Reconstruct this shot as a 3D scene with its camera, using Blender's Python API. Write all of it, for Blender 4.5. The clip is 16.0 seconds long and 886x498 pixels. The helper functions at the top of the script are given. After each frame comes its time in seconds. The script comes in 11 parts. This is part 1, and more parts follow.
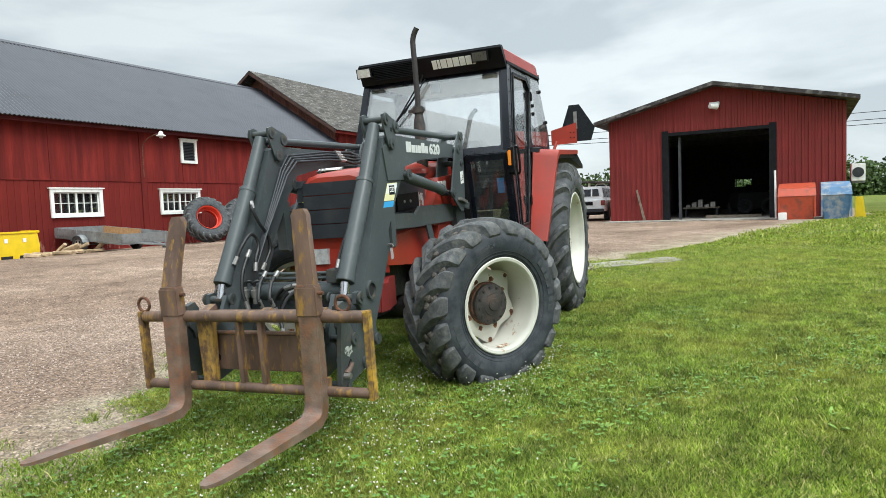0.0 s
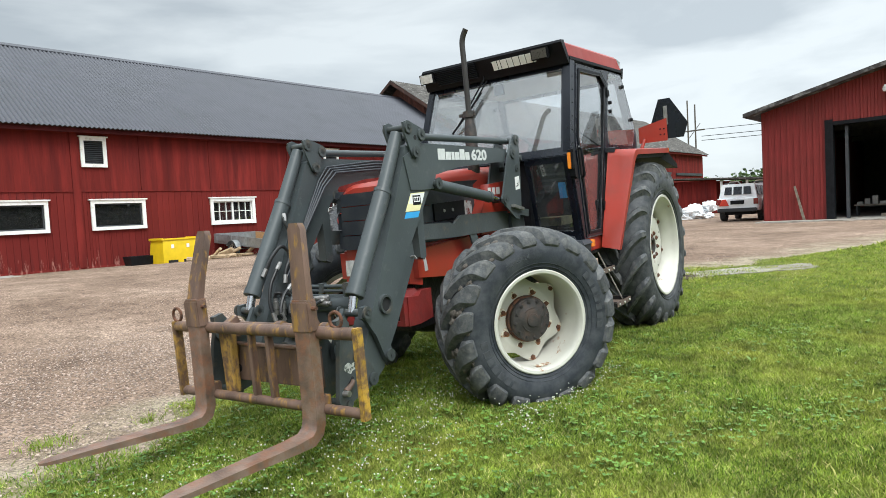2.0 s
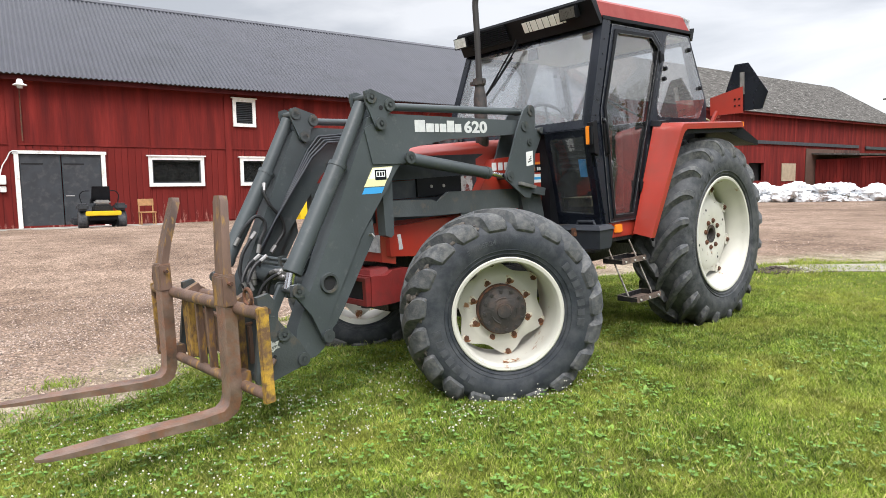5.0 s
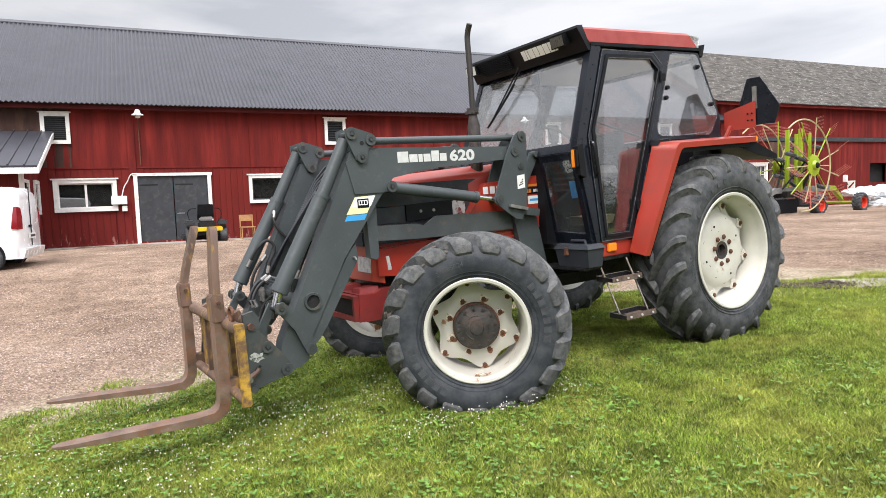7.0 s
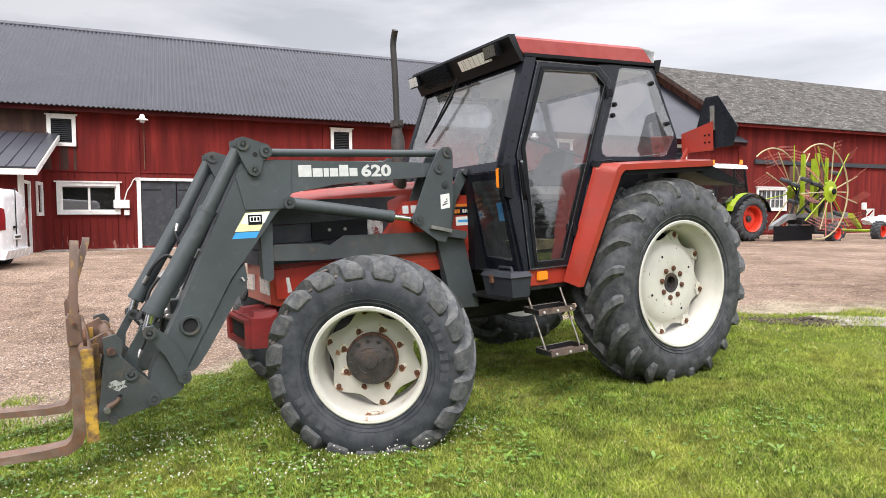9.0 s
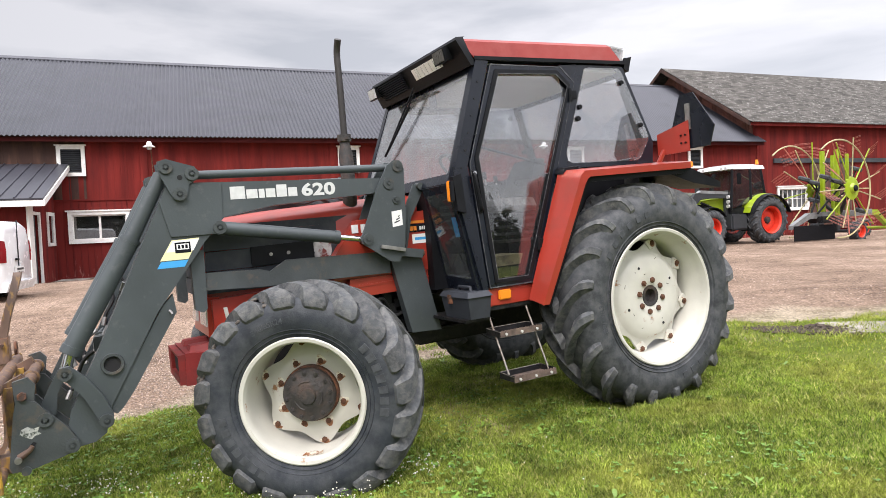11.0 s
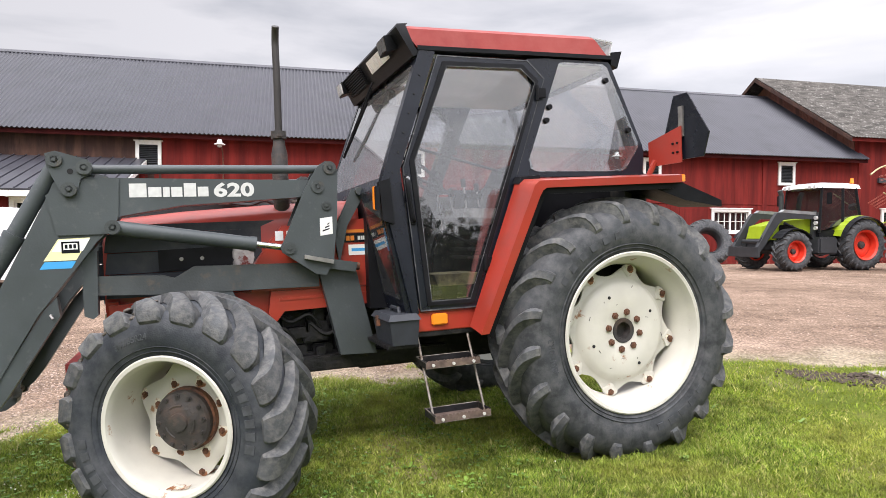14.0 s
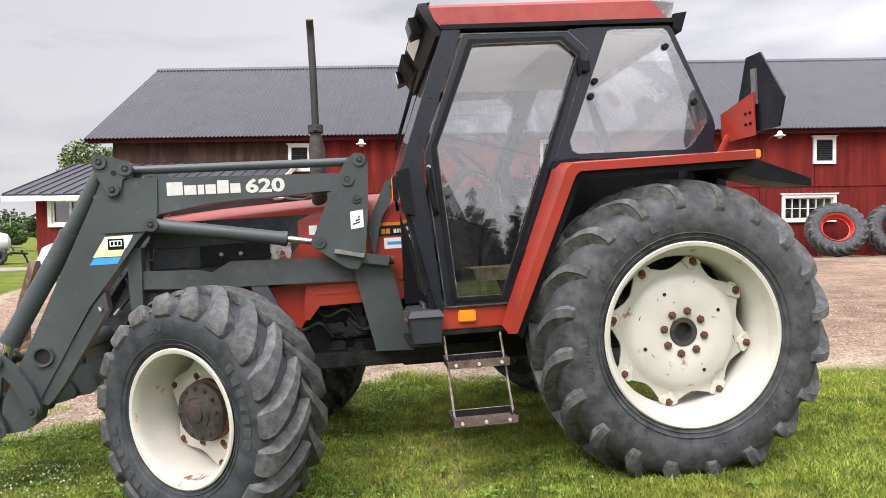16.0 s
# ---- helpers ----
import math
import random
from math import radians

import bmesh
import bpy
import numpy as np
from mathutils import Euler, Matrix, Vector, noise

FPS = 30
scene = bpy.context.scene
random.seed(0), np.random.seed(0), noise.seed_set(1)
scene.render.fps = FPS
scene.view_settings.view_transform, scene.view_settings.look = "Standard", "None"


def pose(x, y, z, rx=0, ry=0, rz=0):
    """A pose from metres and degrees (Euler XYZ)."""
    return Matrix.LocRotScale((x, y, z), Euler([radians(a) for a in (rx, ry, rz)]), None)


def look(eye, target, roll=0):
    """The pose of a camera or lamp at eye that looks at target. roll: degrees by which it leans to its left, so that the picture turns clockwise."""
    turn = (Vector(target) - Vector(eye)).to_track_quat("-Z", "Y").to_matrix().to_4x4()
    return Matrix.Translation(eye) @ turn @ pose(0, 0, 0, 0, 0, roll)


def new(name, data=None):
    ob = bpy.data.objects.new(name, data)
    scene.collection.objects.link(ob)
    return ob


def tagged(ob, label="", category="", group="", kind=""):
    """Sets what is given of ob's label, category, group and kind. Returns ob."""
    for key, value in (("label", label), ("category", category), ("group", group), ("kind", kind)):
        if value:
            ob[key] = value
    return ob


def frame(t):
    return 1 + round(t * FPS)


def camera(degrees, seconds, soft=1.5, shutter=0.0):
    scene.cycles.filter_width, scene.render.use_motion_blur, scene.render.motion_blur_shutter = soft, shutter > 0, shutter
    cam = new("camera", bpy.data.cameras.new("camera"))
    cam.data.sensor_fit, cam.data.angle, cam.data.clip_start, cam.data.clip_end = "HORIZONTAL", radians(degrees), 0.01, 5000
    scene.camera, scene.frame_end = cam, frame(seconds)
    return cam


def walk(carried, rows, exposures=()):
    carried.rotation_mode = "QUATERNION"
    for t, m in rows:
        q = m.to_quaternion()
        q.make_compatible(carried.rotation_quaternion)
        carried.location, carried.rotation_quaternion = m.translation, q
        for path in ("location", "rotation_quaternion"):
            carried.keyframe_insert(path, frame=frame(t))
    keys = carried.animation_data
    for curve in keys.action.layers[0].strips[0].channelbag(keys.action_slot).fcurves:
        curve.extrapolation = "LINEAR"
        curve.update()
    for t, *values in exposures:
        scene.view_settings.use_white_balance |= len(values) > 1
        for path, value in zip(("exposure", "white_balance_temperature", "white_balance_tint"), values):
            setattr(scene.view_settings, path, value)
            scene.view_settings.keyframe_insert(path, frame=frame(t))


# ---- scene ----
cam = camera(68.8, 16.0, 0.65)
PATH = [
    (0, (0.653, -0.187, 1.283), (-0.317, 1.557, 1.155), -2.2),
    (0.5, (0.786, -0.001, 1.302), (-0.268, 1.693, 1.164), -3.0),
    (1, (0.953, 0.163, 1.302), (-0.235, 1.768, 1.194), -1.9),
    (1.5, (1.132, 0.329, 1.322), (-0.121, 1.883, 1.207), -0.9),
    (2, (1.211, 0.496, 1.302), (-0.132, 1.974, 1.2), -3.1),
    (2.5, (1.304, 0.72, 1.299), (-0.121, 2.119, 1.189), -0.5),
    (3, (1.369, 0.884, 1.306), (-0.116, 2.221, 1.218), -2.0),
    (3.5, (1.509, 1.1, 1.312), (-0.077, 2.314, 1.202), -1.7),
    (4, (1.654, 1.279, 1.33), (0.071, 2.49, 1.156), -0.3),
    (4.5, (1.716, 1.444, 1.316), (0.083, 2.59, 1.17), -2.7),
    (5, (1.809, 1.649, 1.344), (0.159, 2.762, 1.15), -0.7),
    (5.2, (1.848, 1.703, 1.36), (0.182, 2.798, 1.193), -1.6),
    (7.3, (2.573, 2.321, 1.449), (0.755, 3.141, 1.294), -1.6),
    (7.5, (2.564, 2.377, 1.415), (0.746, 3.2, 1.281), -1.2),
    (8, (2.636, 2.62, 1.429), (0.833, 3.474, 1.291), 1.3),
    (8.2, (2.613, 2.778, 1.469), (0.803, 3.615, 1.318), 0.9),
    (10.3, (2.402, 3.472, 1.491), (0.524, 4.155, 1.419), -0.3),
    (10.5, (2.415, 3.567, 1.502), (0.532, 4.236, 1.421), -0.5),
    (11, (2.367, 3.746, 1.494), (0.499, 4.455, 1.418), -2.4),
    (11.5, (2.309, 3.962, 1.501), (0.427, 4.637, 1.442), -0.2),
    (12, (2.281, 4.134, 1.511), (0.408, 4.833, 1.445), -2.1),
    (12.5, (2.257, 4.361, 1.516), (0.351, 4.965, 1.466), -0.3),
    (13, (2.236, 4.532, 1.519), (0.31, 5.064, 1.442), 0.1),
    (13.5, (2.182, 4.652, 1.508), (0.246, 5.15, 1.447), -1.4),
    (14, (2.121, 4.857, 1.516), (0.176, 5.319, 1.464), 0.3),
    (14.5, (2.092, 5.025, 1.523), (0.135, 5.435, 1.478), -1.5),
    (15, (2.088, 5.263, 1.516), (0.101, 5.49, 1.475), -0.1),
    (15.5, (2.057, 5.469, 1.523), (0.064, 5.625, 1.457), -0.8),
    (16, (1.967, 5.646, 1.502), (-0.032, 5.632, 1.431), -0.8),
]
walk(cam, [(t, look(eye, target, roll)) for t, eye, target, roll in PATH], [(0.0, 0.65, 6400, 3), (3.0, 0.71, 6380, 7), (5.0, 0.82, 6600, 12), (8.0, 0.87, 6720, 14), (12.0, 0.91, 6680, 16), (16.0, 0.95, 6820, 17)])

# ---- world and light ----
world = bpy.data.worlds.new("overcast_sky")
scene.world = world
world.use_nodes = True
wn, wl = world.node_tree.nodes, world.node_tree.links
wn.clear()
w_out = wn.new("ShaderNodeOutputWorld")
w_bg = wn.new("ShaderNodeBackground")
w_sky = wn.new("ShaderNodeTexSky")
w_sky.sky_type, w_sky.sun_disc = "NISHITA", False
w_sky.sun_elevation, w_sky.sun_rotation = radians(52), radians(120)
w_tc = wn.new("ShaderNodeTexCoord")
w_map = wn.new("ShaderNodeMapping")
w_map.inputs["Scale"].default_value = (1.3, 1.3, 5.0)
w_map.inputs["Location"].default_value = (3.1, 1.7, 0.4)
w_n1 = wn.new("ShaderNodeTexNoise")
w_n1.inputs["Scale"].default_value, w_n1.inputs["Detail"].default_value = 1.7, 7.0
w_n1.inputs["Roughness"].default_value, w_n1.inputs["Distortion"].default_value = 0.52, 0.35
w_r1 = wn.new("ShaderNodeValToRGB")
w_r1.color_ramp.elements[0].position, w_r1.color_ramp.elements[0].color = 0.40, (0.41, 0.44, 0.478, 1)
w_r1.color_ramp.elements[1].position, w_r1.color_ramp.elements[1].color = 0.60, (0.60, 0.625, 0.655, 1)
w_sep = wn.new("ShaderNodeSeparateXYZ")
w_up = wn.new("ShaderNodeMapRange")
w_up.inputs["From Min"].default_value, w_up.inputs["From Max"].default_value = 0.35, 1.0
w_up.inputs["To Min"].default_value, w_up.inputs["To Max"].default_value = 1.0, 3.3
w_mul = wn.new("ShaderNodeVectorMath")
w_mul.operation = "SCALE"
w_skyk = wn.new("ShaderNodeVectorMath")
w_skyk.operation = "SCALE"
w_skyk.inputs["Scale"].default_value = 0.10
w_mix = wn.new("ShaderNodeMix")
w_mix.data_type = "RGBA"
w_mix.inputs["Factor"].default_value = 0.93
wl.new(w_tc.outputs["Generated"], w_map.inputs["Vector"])
wl.new(w_map.outputs["Vector"], w_n1.inputs["Vector"])
wl.new(w_n1.outputs["Fac"], w_r1.inputs["Fac"])
wl.new(w_tc.outputs["Generated"], w_sep.inputs["Vector"])
wl.new(w_sep.outputs["Z"], w_up.inputs["Value"])
wl.new(w_r1.outputs["Color"], w_mul.inputs[0])
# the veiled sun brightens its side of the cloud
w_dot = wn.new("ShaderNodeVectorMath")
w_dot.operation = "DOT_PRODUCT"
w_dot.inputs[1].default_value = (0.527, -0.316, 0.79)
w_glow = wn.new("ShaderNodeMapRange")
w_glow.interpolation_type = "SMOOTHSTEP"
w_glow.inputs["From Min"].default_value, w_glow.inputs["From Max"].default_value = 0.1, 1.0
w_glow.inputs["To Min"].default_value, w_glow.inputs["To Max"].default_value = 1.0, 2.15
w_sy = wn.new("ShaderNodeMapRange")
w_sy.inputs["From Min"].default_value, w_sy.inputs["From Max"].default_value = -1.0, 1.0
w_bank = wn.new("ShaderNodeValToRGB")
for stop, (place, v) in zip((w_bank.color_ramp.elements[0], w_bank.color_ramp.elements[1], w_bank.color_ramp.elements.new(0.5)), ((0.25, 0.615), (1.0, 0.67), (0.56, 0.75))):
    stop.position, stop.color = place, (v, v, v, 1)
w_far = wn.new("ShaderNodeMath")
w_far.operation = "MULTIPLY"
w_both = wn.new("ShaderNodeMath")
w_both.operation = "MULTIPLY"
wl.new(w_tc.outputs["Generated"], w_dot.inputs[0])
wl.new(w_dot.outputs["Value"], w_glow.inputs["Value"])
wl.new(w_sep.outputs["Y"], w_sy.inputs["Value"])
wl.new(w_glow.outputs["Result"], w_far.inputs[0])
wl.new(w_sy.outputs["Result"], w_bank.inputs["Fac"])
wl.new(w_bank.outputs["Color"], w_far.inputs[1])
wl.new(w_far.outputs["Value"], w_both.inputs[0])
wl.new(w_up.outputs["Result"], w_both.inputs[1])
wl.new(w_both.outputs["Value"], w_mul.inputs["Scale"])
wl.new(w_sky.outputs["Color"], w_skyk.inputs[0])
wl.new(w_skyk.outputs["Vector"], w_mix.inputs["A"])
wl.new(w_mul.outputs["Vector"], w_mix.inputs["B"])
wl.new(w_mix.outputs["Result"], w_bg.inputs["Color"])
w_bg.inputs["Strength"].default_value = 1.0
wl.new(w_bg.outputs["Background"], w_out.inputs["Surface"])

sun = new("sun", bpy.data.lights.new("sun", "SUN"))
sun.data.energy, sun.data.angle, sun.data.color = 1.4, radians(24), (1.0, 0.97, 0.93)
sun.matrix_world = look((30, -18, 45), (0, 0, 0))

# ---- materials ----


def mat(name, col, rough=0.6, metal=0.0, var=0.22, scale=4.0, bump=0.15, bscale=70.0, stain=None, amount=0.5, sscale=2.5,
        sharp=0.08, island=0.0, rand=0.0, stretch=(1, 1, 1), spec=0.5, coat=0.0):
    """Colour with two scales of variation, optional stains of a second colour, fine relief."""
    m = bpy.data.materials.new(name)
    m.use_nodes = True
    n, l = m.node_tree.nodes, m.node_tree.links
    b = n["Principled BSDF"]
    tc = n.new("ShaderNodeTexCoord")
    mp = n.new("ShaderNodeMapping")
    mp.inputs["Scale"].default_value = stretch
    l.new(tc.outputs["Object"], mp.inputs["Vector"])
    n1 = n.new("ShaderNodeTexNoise")
    n1.inputs["Scale"].default_value, n1.inputs["Detail"].default_value = scale, 5.0
    l.new(mp.outputs["Vector"], n1.inputs["Vector"])
    r1 = n.new("ShaderNodeValToRGB")
    lo = tuple(max(0.0, c * (1 - var)) for c in col)
    hi = tuple(min(1.0, c * (1 + var)) for c in col)
    r1.color_ramp.elements[0].position, r1.color_ramp.elements[0].color = 0.32, (*lo, 1)
    r1.color_ramp.elements[1].position, r1.color_ramp.elements[1].color = 0.68, (*hi, 1)
    l.new(n1.outputs["Fac"], r1.inputs["Fac"])
    colour = r1.outputs["Color"]
    n2 = n.new("ShaderNodeTexNoise")
    n2.inputs["Scale"].default_value, n2.inputs["Detail"].default_value = bscale, 4.0
    l.new(mp.outputs["Vector"], n2.inputs["Vector"])
    if stain:
        n3 = n.new("ShaderNodeTexNoise")
        n3.inputs["Scale"].default_value, n3.inputs["Detail"].default_value = sscale, 7.0
        n3.inputs["Roughness"].default_value = 0.62
        l.new(mp.outputs["Vector"], n3.inputs["Vector"])
        r3 = n.new("ShaderNodeMapRange")
        edge = 0.72 - 0.44 * amount
        r3.inputs["From Min"].default_value, r3.inputs["From Max"].default_value = edge - sharp, edge + sharp
        l.new(n3.outputs["Fac"], r3.inputs["Value"])
        mx = n.new("ShaderNodeMix")
        mx.data_type = "RGBA"
        l.new(r3.outputs["Result"], mx.inputs["Factor"])
        l.new(colour, mx.inputs["A"])
        mx.inputs["B"].default_value = (*stain, 1)
        colour = mx.outputs["Result"]
    if island or rand:
        src = n.new("ShaderNodeNewGeometry").outputs["Random Per Island"] if island else n.new("ShaderNodeObjectInfo").outputs["Random"]
        k = island or rand
        mr = n.new("ShaderNodeMapRange")
        mr.inputs["To Min"].default_value, mr.inputs["To Max"].default_value = 1 - k, 1 + k
        l.new(src, mr.inputs["Value"])
        hs = n.new("ShaderNodeHueSaturation")
        l.new(mr.outputs["Result"], hs.inputs["Value"])
        l.new(colour, hs.inputs["Color"])
        colour = hs.outputs["Color"]
    l.new(colour, b.inputs["Base Color"])
    rr = n.new("ShaderNodeMapRange")
    rr.inputs["To Min"].default_value, rr.inputs["To Max"].default_value = max(0.02, rough - 0.12), min(1.0, rough + 0.12)
    l.new(n1.outputs["Fac"], rr.inputs["Value"])
    l.new(rr.outputs["Result"], b.inputs["Roughness"])
    b.inputs["Metallic"].default_value = metal
    b.inputs["Specular IOR Level"].default_value = spec
    b.inputs["Coat Weight"].default_value = coat
    if bump:
        bp = n.new("ShaderNodeBump")
        bp.inputs["Strength"].default_value, bp.inputs["Distance"].default_value = bump, 0.01
        l.new(n2.outputs["Fac"], bp.inputs["Height"])
        l.new(bp.outputs["Normal"], b.inputs["Normal"])
    return m


def glass(name, tint, gloss=0.09, haze=0.0):
    """Thin pane: clear with a tint, mirror gloss by Fresnel, a little dust."""
    m = bpy.data.materials.new(name)
    m.use_nodes = True
    n, l = m.node_tree.nodes, m.node_tree.links
    n.clear()
    out = n.new("ShaderNodeOutputMaterial")
    tr = n.new("ShaderNodeBsdfTransparent")
    tr.inputs["Color"].default_value = (*tint, 1)
    gl = n.new("ShaderNodeBsdfGlossy")
    gl.inputs["Roughness"].default_value = 0.02
    df = n.new("ShaderNodeBsdfDiffuse")
    df.inputs["Color"].default_value = (0.72, 0.72, 0.71, 1)
    fr = n.new("ShaderNodeLayerWeight")
    fr.inputs["Blend"].default_value = 0.5
    p5 = n.new("ShaderNodeMath")
    p5.operation = "POWER"
    p5.inputs[1].default_value = 5.0
    l.new(fr.outputs["Facing"], p5.inputs[0])
    ad = n.new("ShaderNodeMath")
    ad.inputs[1].default_value = gloss + 0.04
    ad.use_clamp = True
    l.new(p5.outputs["Value"], ad.inputs[0])
    m1 = n.new("ShaderNodeMixShader")
    l.new(ad.outputs["Value"], m1.inputs["Fac"])
    l.new(tr.outputs["BSDF"], m1.inputs[1])
    l.new(gl.outputs["BSDF"], m1.inputs[2])
    m2 = n.new("ShaderNodeMixShader")
    tc = n.new("ShaderNodeTexCoord")
    nz = n.new("ShaderNodeTexNoise")
    nz.inputs["Scale"].default_value, nz.inputs["Detail"].default_value = 9.0, 8.0
    l.new(tc.outputs["Object"], nz.inputs["Vector"])
    mr = n.new("ShaderNodeMapRange")
    mr.inputs["From Min"].default_value, mr.inputs["From Max"].default_value = 0.3, 0.8
    mr.inputs["To Min"].default_value, mr.inputs["To Max"].default_value = haze * 0.5, haze * 1.6
    l.new(nz.outputs["Fac"], mr.inputs["Value"])
    l.new(mr.outputs["Result"], m2.inputs["Fac"])
    l.new(m1.outputs["Shader"], m2.inputs[1])
    l.new(df.outputs["BSDF"], m2.inputs[2])
    l.new(m2.outputs["Shader"], out.inputs["Surface"])
    return m


M_RUBBER = mat("tyre_rubber", (0.040, 0.044, 0.049), 0.62, var=0.3, scale=6, bump=0.2, bscale=120, stain=(0.098, 0.10, 0.103), amount=0.36, sscale=13, sharp=0.16, spec=0.3)
M_RUBBER_MUD = mat("tyre_rubber_front", (0.028, 0.033, 0.041), 0.6, var=0.28, scale=5, bump=0.2, bscale=120, stain=(0.072, 0.076, 0.082), amount=0.34, sscale=11, sharp=0.18, spec=0.3)
M_LUG = mat("dusty_tyre_lug", (0.062, 0.066, 0.070), 0.7, var=0.35, scale=14, bump=0.4, bscale=60, stain=(0.135, 0.133, 0.128), amount=0.36, sscale=22, sharp=0.14, spec=0.3, island=0.18)
M_RIM = mat("cream_rim_paint", (0.56, 0.545, 0.485), 0.42, var=0.08, scale=5, bump=0.08, stain=(0.30, 0.15, 0.07), amount=0.13, sscale=7, sharp=0.03)
M_RIM_LUG = mat("cream_paint_rusted", (0.72, 0.68, 0.56), 0.5, var=0.08, scale=9, bump=0.15, stain=(0.25, 0.1, 0.04), amount=0.5, sscale=13, sharp=0.05)
M_RUST = mat("rusty_steel", (0.15, 0.062, 0.032), 0.85, var=0.45, scale=18, bump=0.5, bscale=90, stain=(0.05, 0.03, 0.024), amount=0.4, sscale=20)
M_MUD = mat("dried_grey_mud", (0.115, 0.10, 0.085), 0.95, var=0.4, scale=40, bump=0.6, bscale=120, stain=(0.06, 0.05, 0.042), amount=0.4, sscale=40)
M_HUB = mat("oily_brown_hub", (0.035, 0.031, 0.03), 0.6, var=0.35, scale=14, bump=0.4, stain=(0.075, 0.05, 0.04), amount=0.35, sscale=12)
M_LOADER = mat("dark_grey_green_paint", (0.060, 0.071, 0.075), 0.42, var=0.14, scale=3, bump=0.08, stain=(0.095, 0.102, 0.105), amount=0.12, sscale=16, sharp=0.08, spec=0.4)
M_LOADER_WORN = mat("worn_grey_paint", (0.052, 0.060, 0.061), 0.5, var=0.22, scale=5, bump=0.18, stain=(0.115, 0.09, 0.065), amount=0.17, sscale=9, sharp=0.1, spec=0.4)
M_RED = mat("tractor_red_paint", (0.35, 0.034, 0.02), 0.34, var=0.1, scale=2.5, bump=0.03, stain=(0.27, 0.04, 0.026), amount=0.3, sscale=4, sharp=0.15, coat=0.15)
M_CAST = mat("dull_red_cast_paint", (0.235, 0.028, 0.026), 0.55, var=0.14, scale=5, bump=0.15, bscale=50, stain=(0.16, 0.03, 0.027), amount=0.35, sscale=8, sharp=0.12, spec=0.3)
M_RED_FADE = mat("faded_roof_red", (0.29, 0.042, 0.037), 0.5, var=0.12, scale=3, bump=0.05, stain=(0.33, 0.07, 0.06), amount=0.4, sscale=5, sharp=0.15, spec=0.3)
M_BLACK = mat("black_plastic", (0.009, 0.0095, 0.0115), 0.5, var=0.3, scale=7, bump=0.1, bscale=150, spec=0.14)
M_BLACK_PAINT = mat("black_gloss_paint", (0.007, 0.009, 0.015), 0.28, var=0.25, scale=5, bump=0.05, bscale=30, spec=0.42)
M_EDGE = mat("dusty_black_edge", (0.05, 0.052, 0.058), 0.55, var=0.5, scale=12, bump=0.1, stain=(0.22, 0.22, 0.22), amount=0.25, sscale=15, sharp=0.06)
M_SIDEMARK = mat("dusty_raised_rubber", (0.058, 0.062, 0.068), 0.7, var=0.3, scale=20, bump=0.2, spec=0.3)
M_HOOD = mat("charcoal_hood_paint", (0.026, 0.03, 0.037), 0.45, var=0.2, scale=4, bump=0.07, stain=(0.05, 0.052, 0.055), amount=0.3, sscale=7, sharp=0.12, spec=0.3)
M_ENGINE = mat("oily_black_iron", (0.008, 0.008, 0.009), 0.5, var=0.5, scale=12, bump=0.5, bscale=40, stain=(0.026, 0.023, 0.02), amount=0.28, sscale=14, spec=0.35)
M_EXHAUST = mat("sooty_brown_steel", (0.05, 0.044, 0.043), 0.55, 0.3, var=0.2, scale=5, bump=0.05, stain=(0.03, 0.027, 0.027), amount=0.4, sscale=4, sharp=0.2)
M_PEEL = mat("peeled_pale_primer", (0.34, 0.33, 0.33), 0.7, var=0.25, scale=25, bump=0.2, stain=(0.15, 0.03, 0.025), amount=0.32, sscale=14, sharp=0.03)
M_STEP = mat("rusty_brown_tread", (0.085, 0.058, 0.048), 0.8, var=0.4, scale=16, bump=0.4, bscale=60, stain=(0.16, 0.115, 0.085), amount=0.35, sscale=14, sharp=0.15)
M_STEP_EDGE = mat("rubbed_steel_edge", (0.22, 0.20, 0.175), 0.5, 0.4, var=0.3, scale=30, bump=0.2, stain=(0.11, 0.08, 0.06), amount=0.4, sscale=22)
M_PALE_BOLT = mat("zinc_bolt", (0.62, 0.61, 0.58), 0.4, 0.3, var=0.15, scale=30, bump=0.05)
M_CHROME = mat("bright_steel", (0.62, 0.62, 0.63), 0.18, 1.0, var=0.06, bump=0.0)
M_STEEL = mat("dull_steel", (0.32, 0.31, 0.30), 0.45, 0.8, var=0.2, scale=20, bump=0.1)
M_WHITE = mat("white_sticker", (0.8, 0.8, 0.78), 0.45, var=0.03, bump=0.0)
M_TORN = mat("torn_white_sticker", (0.45, 0.46, 0.43), 0.6, var=0.2, scale=30, bump=0.1, stain=(0.06, 0.075, 0.06), amount=0.42, sscale=40, sharp=0.04)
M_LETTER = mat("pale_grey_lettering", (0.60, 0.61, 0.60), 0.5, var=0.08, scale=30, bump=0.0)
M_YELLOW_S = mat("yellow_sticker", (0.80, 0.75, 0.42), 0.45, var=0.05, bump=0.0)
M_BLUE_S = mat("blue_sticker", (0.04, 0.33, 0.68), 0.45, var=0.05, bump=0.0)
M_ORANGE_S = mat("orange_sticker", (0.7, 0.22, 0.03), 0.45, var=0.05, bump=0.0)
M_ORANGE = mat("amber_lens", (0.85, 0.26, 0.02), 0.22, var=0.08, bump=0.05, coat=0.5)
M_LENS = mat("clear_lamp_lens", (0.62, 0.63, 0.63), 0.12, 0.25, var=0.25, scale=25, bump=0.35, bscale=90, coat=0.6)
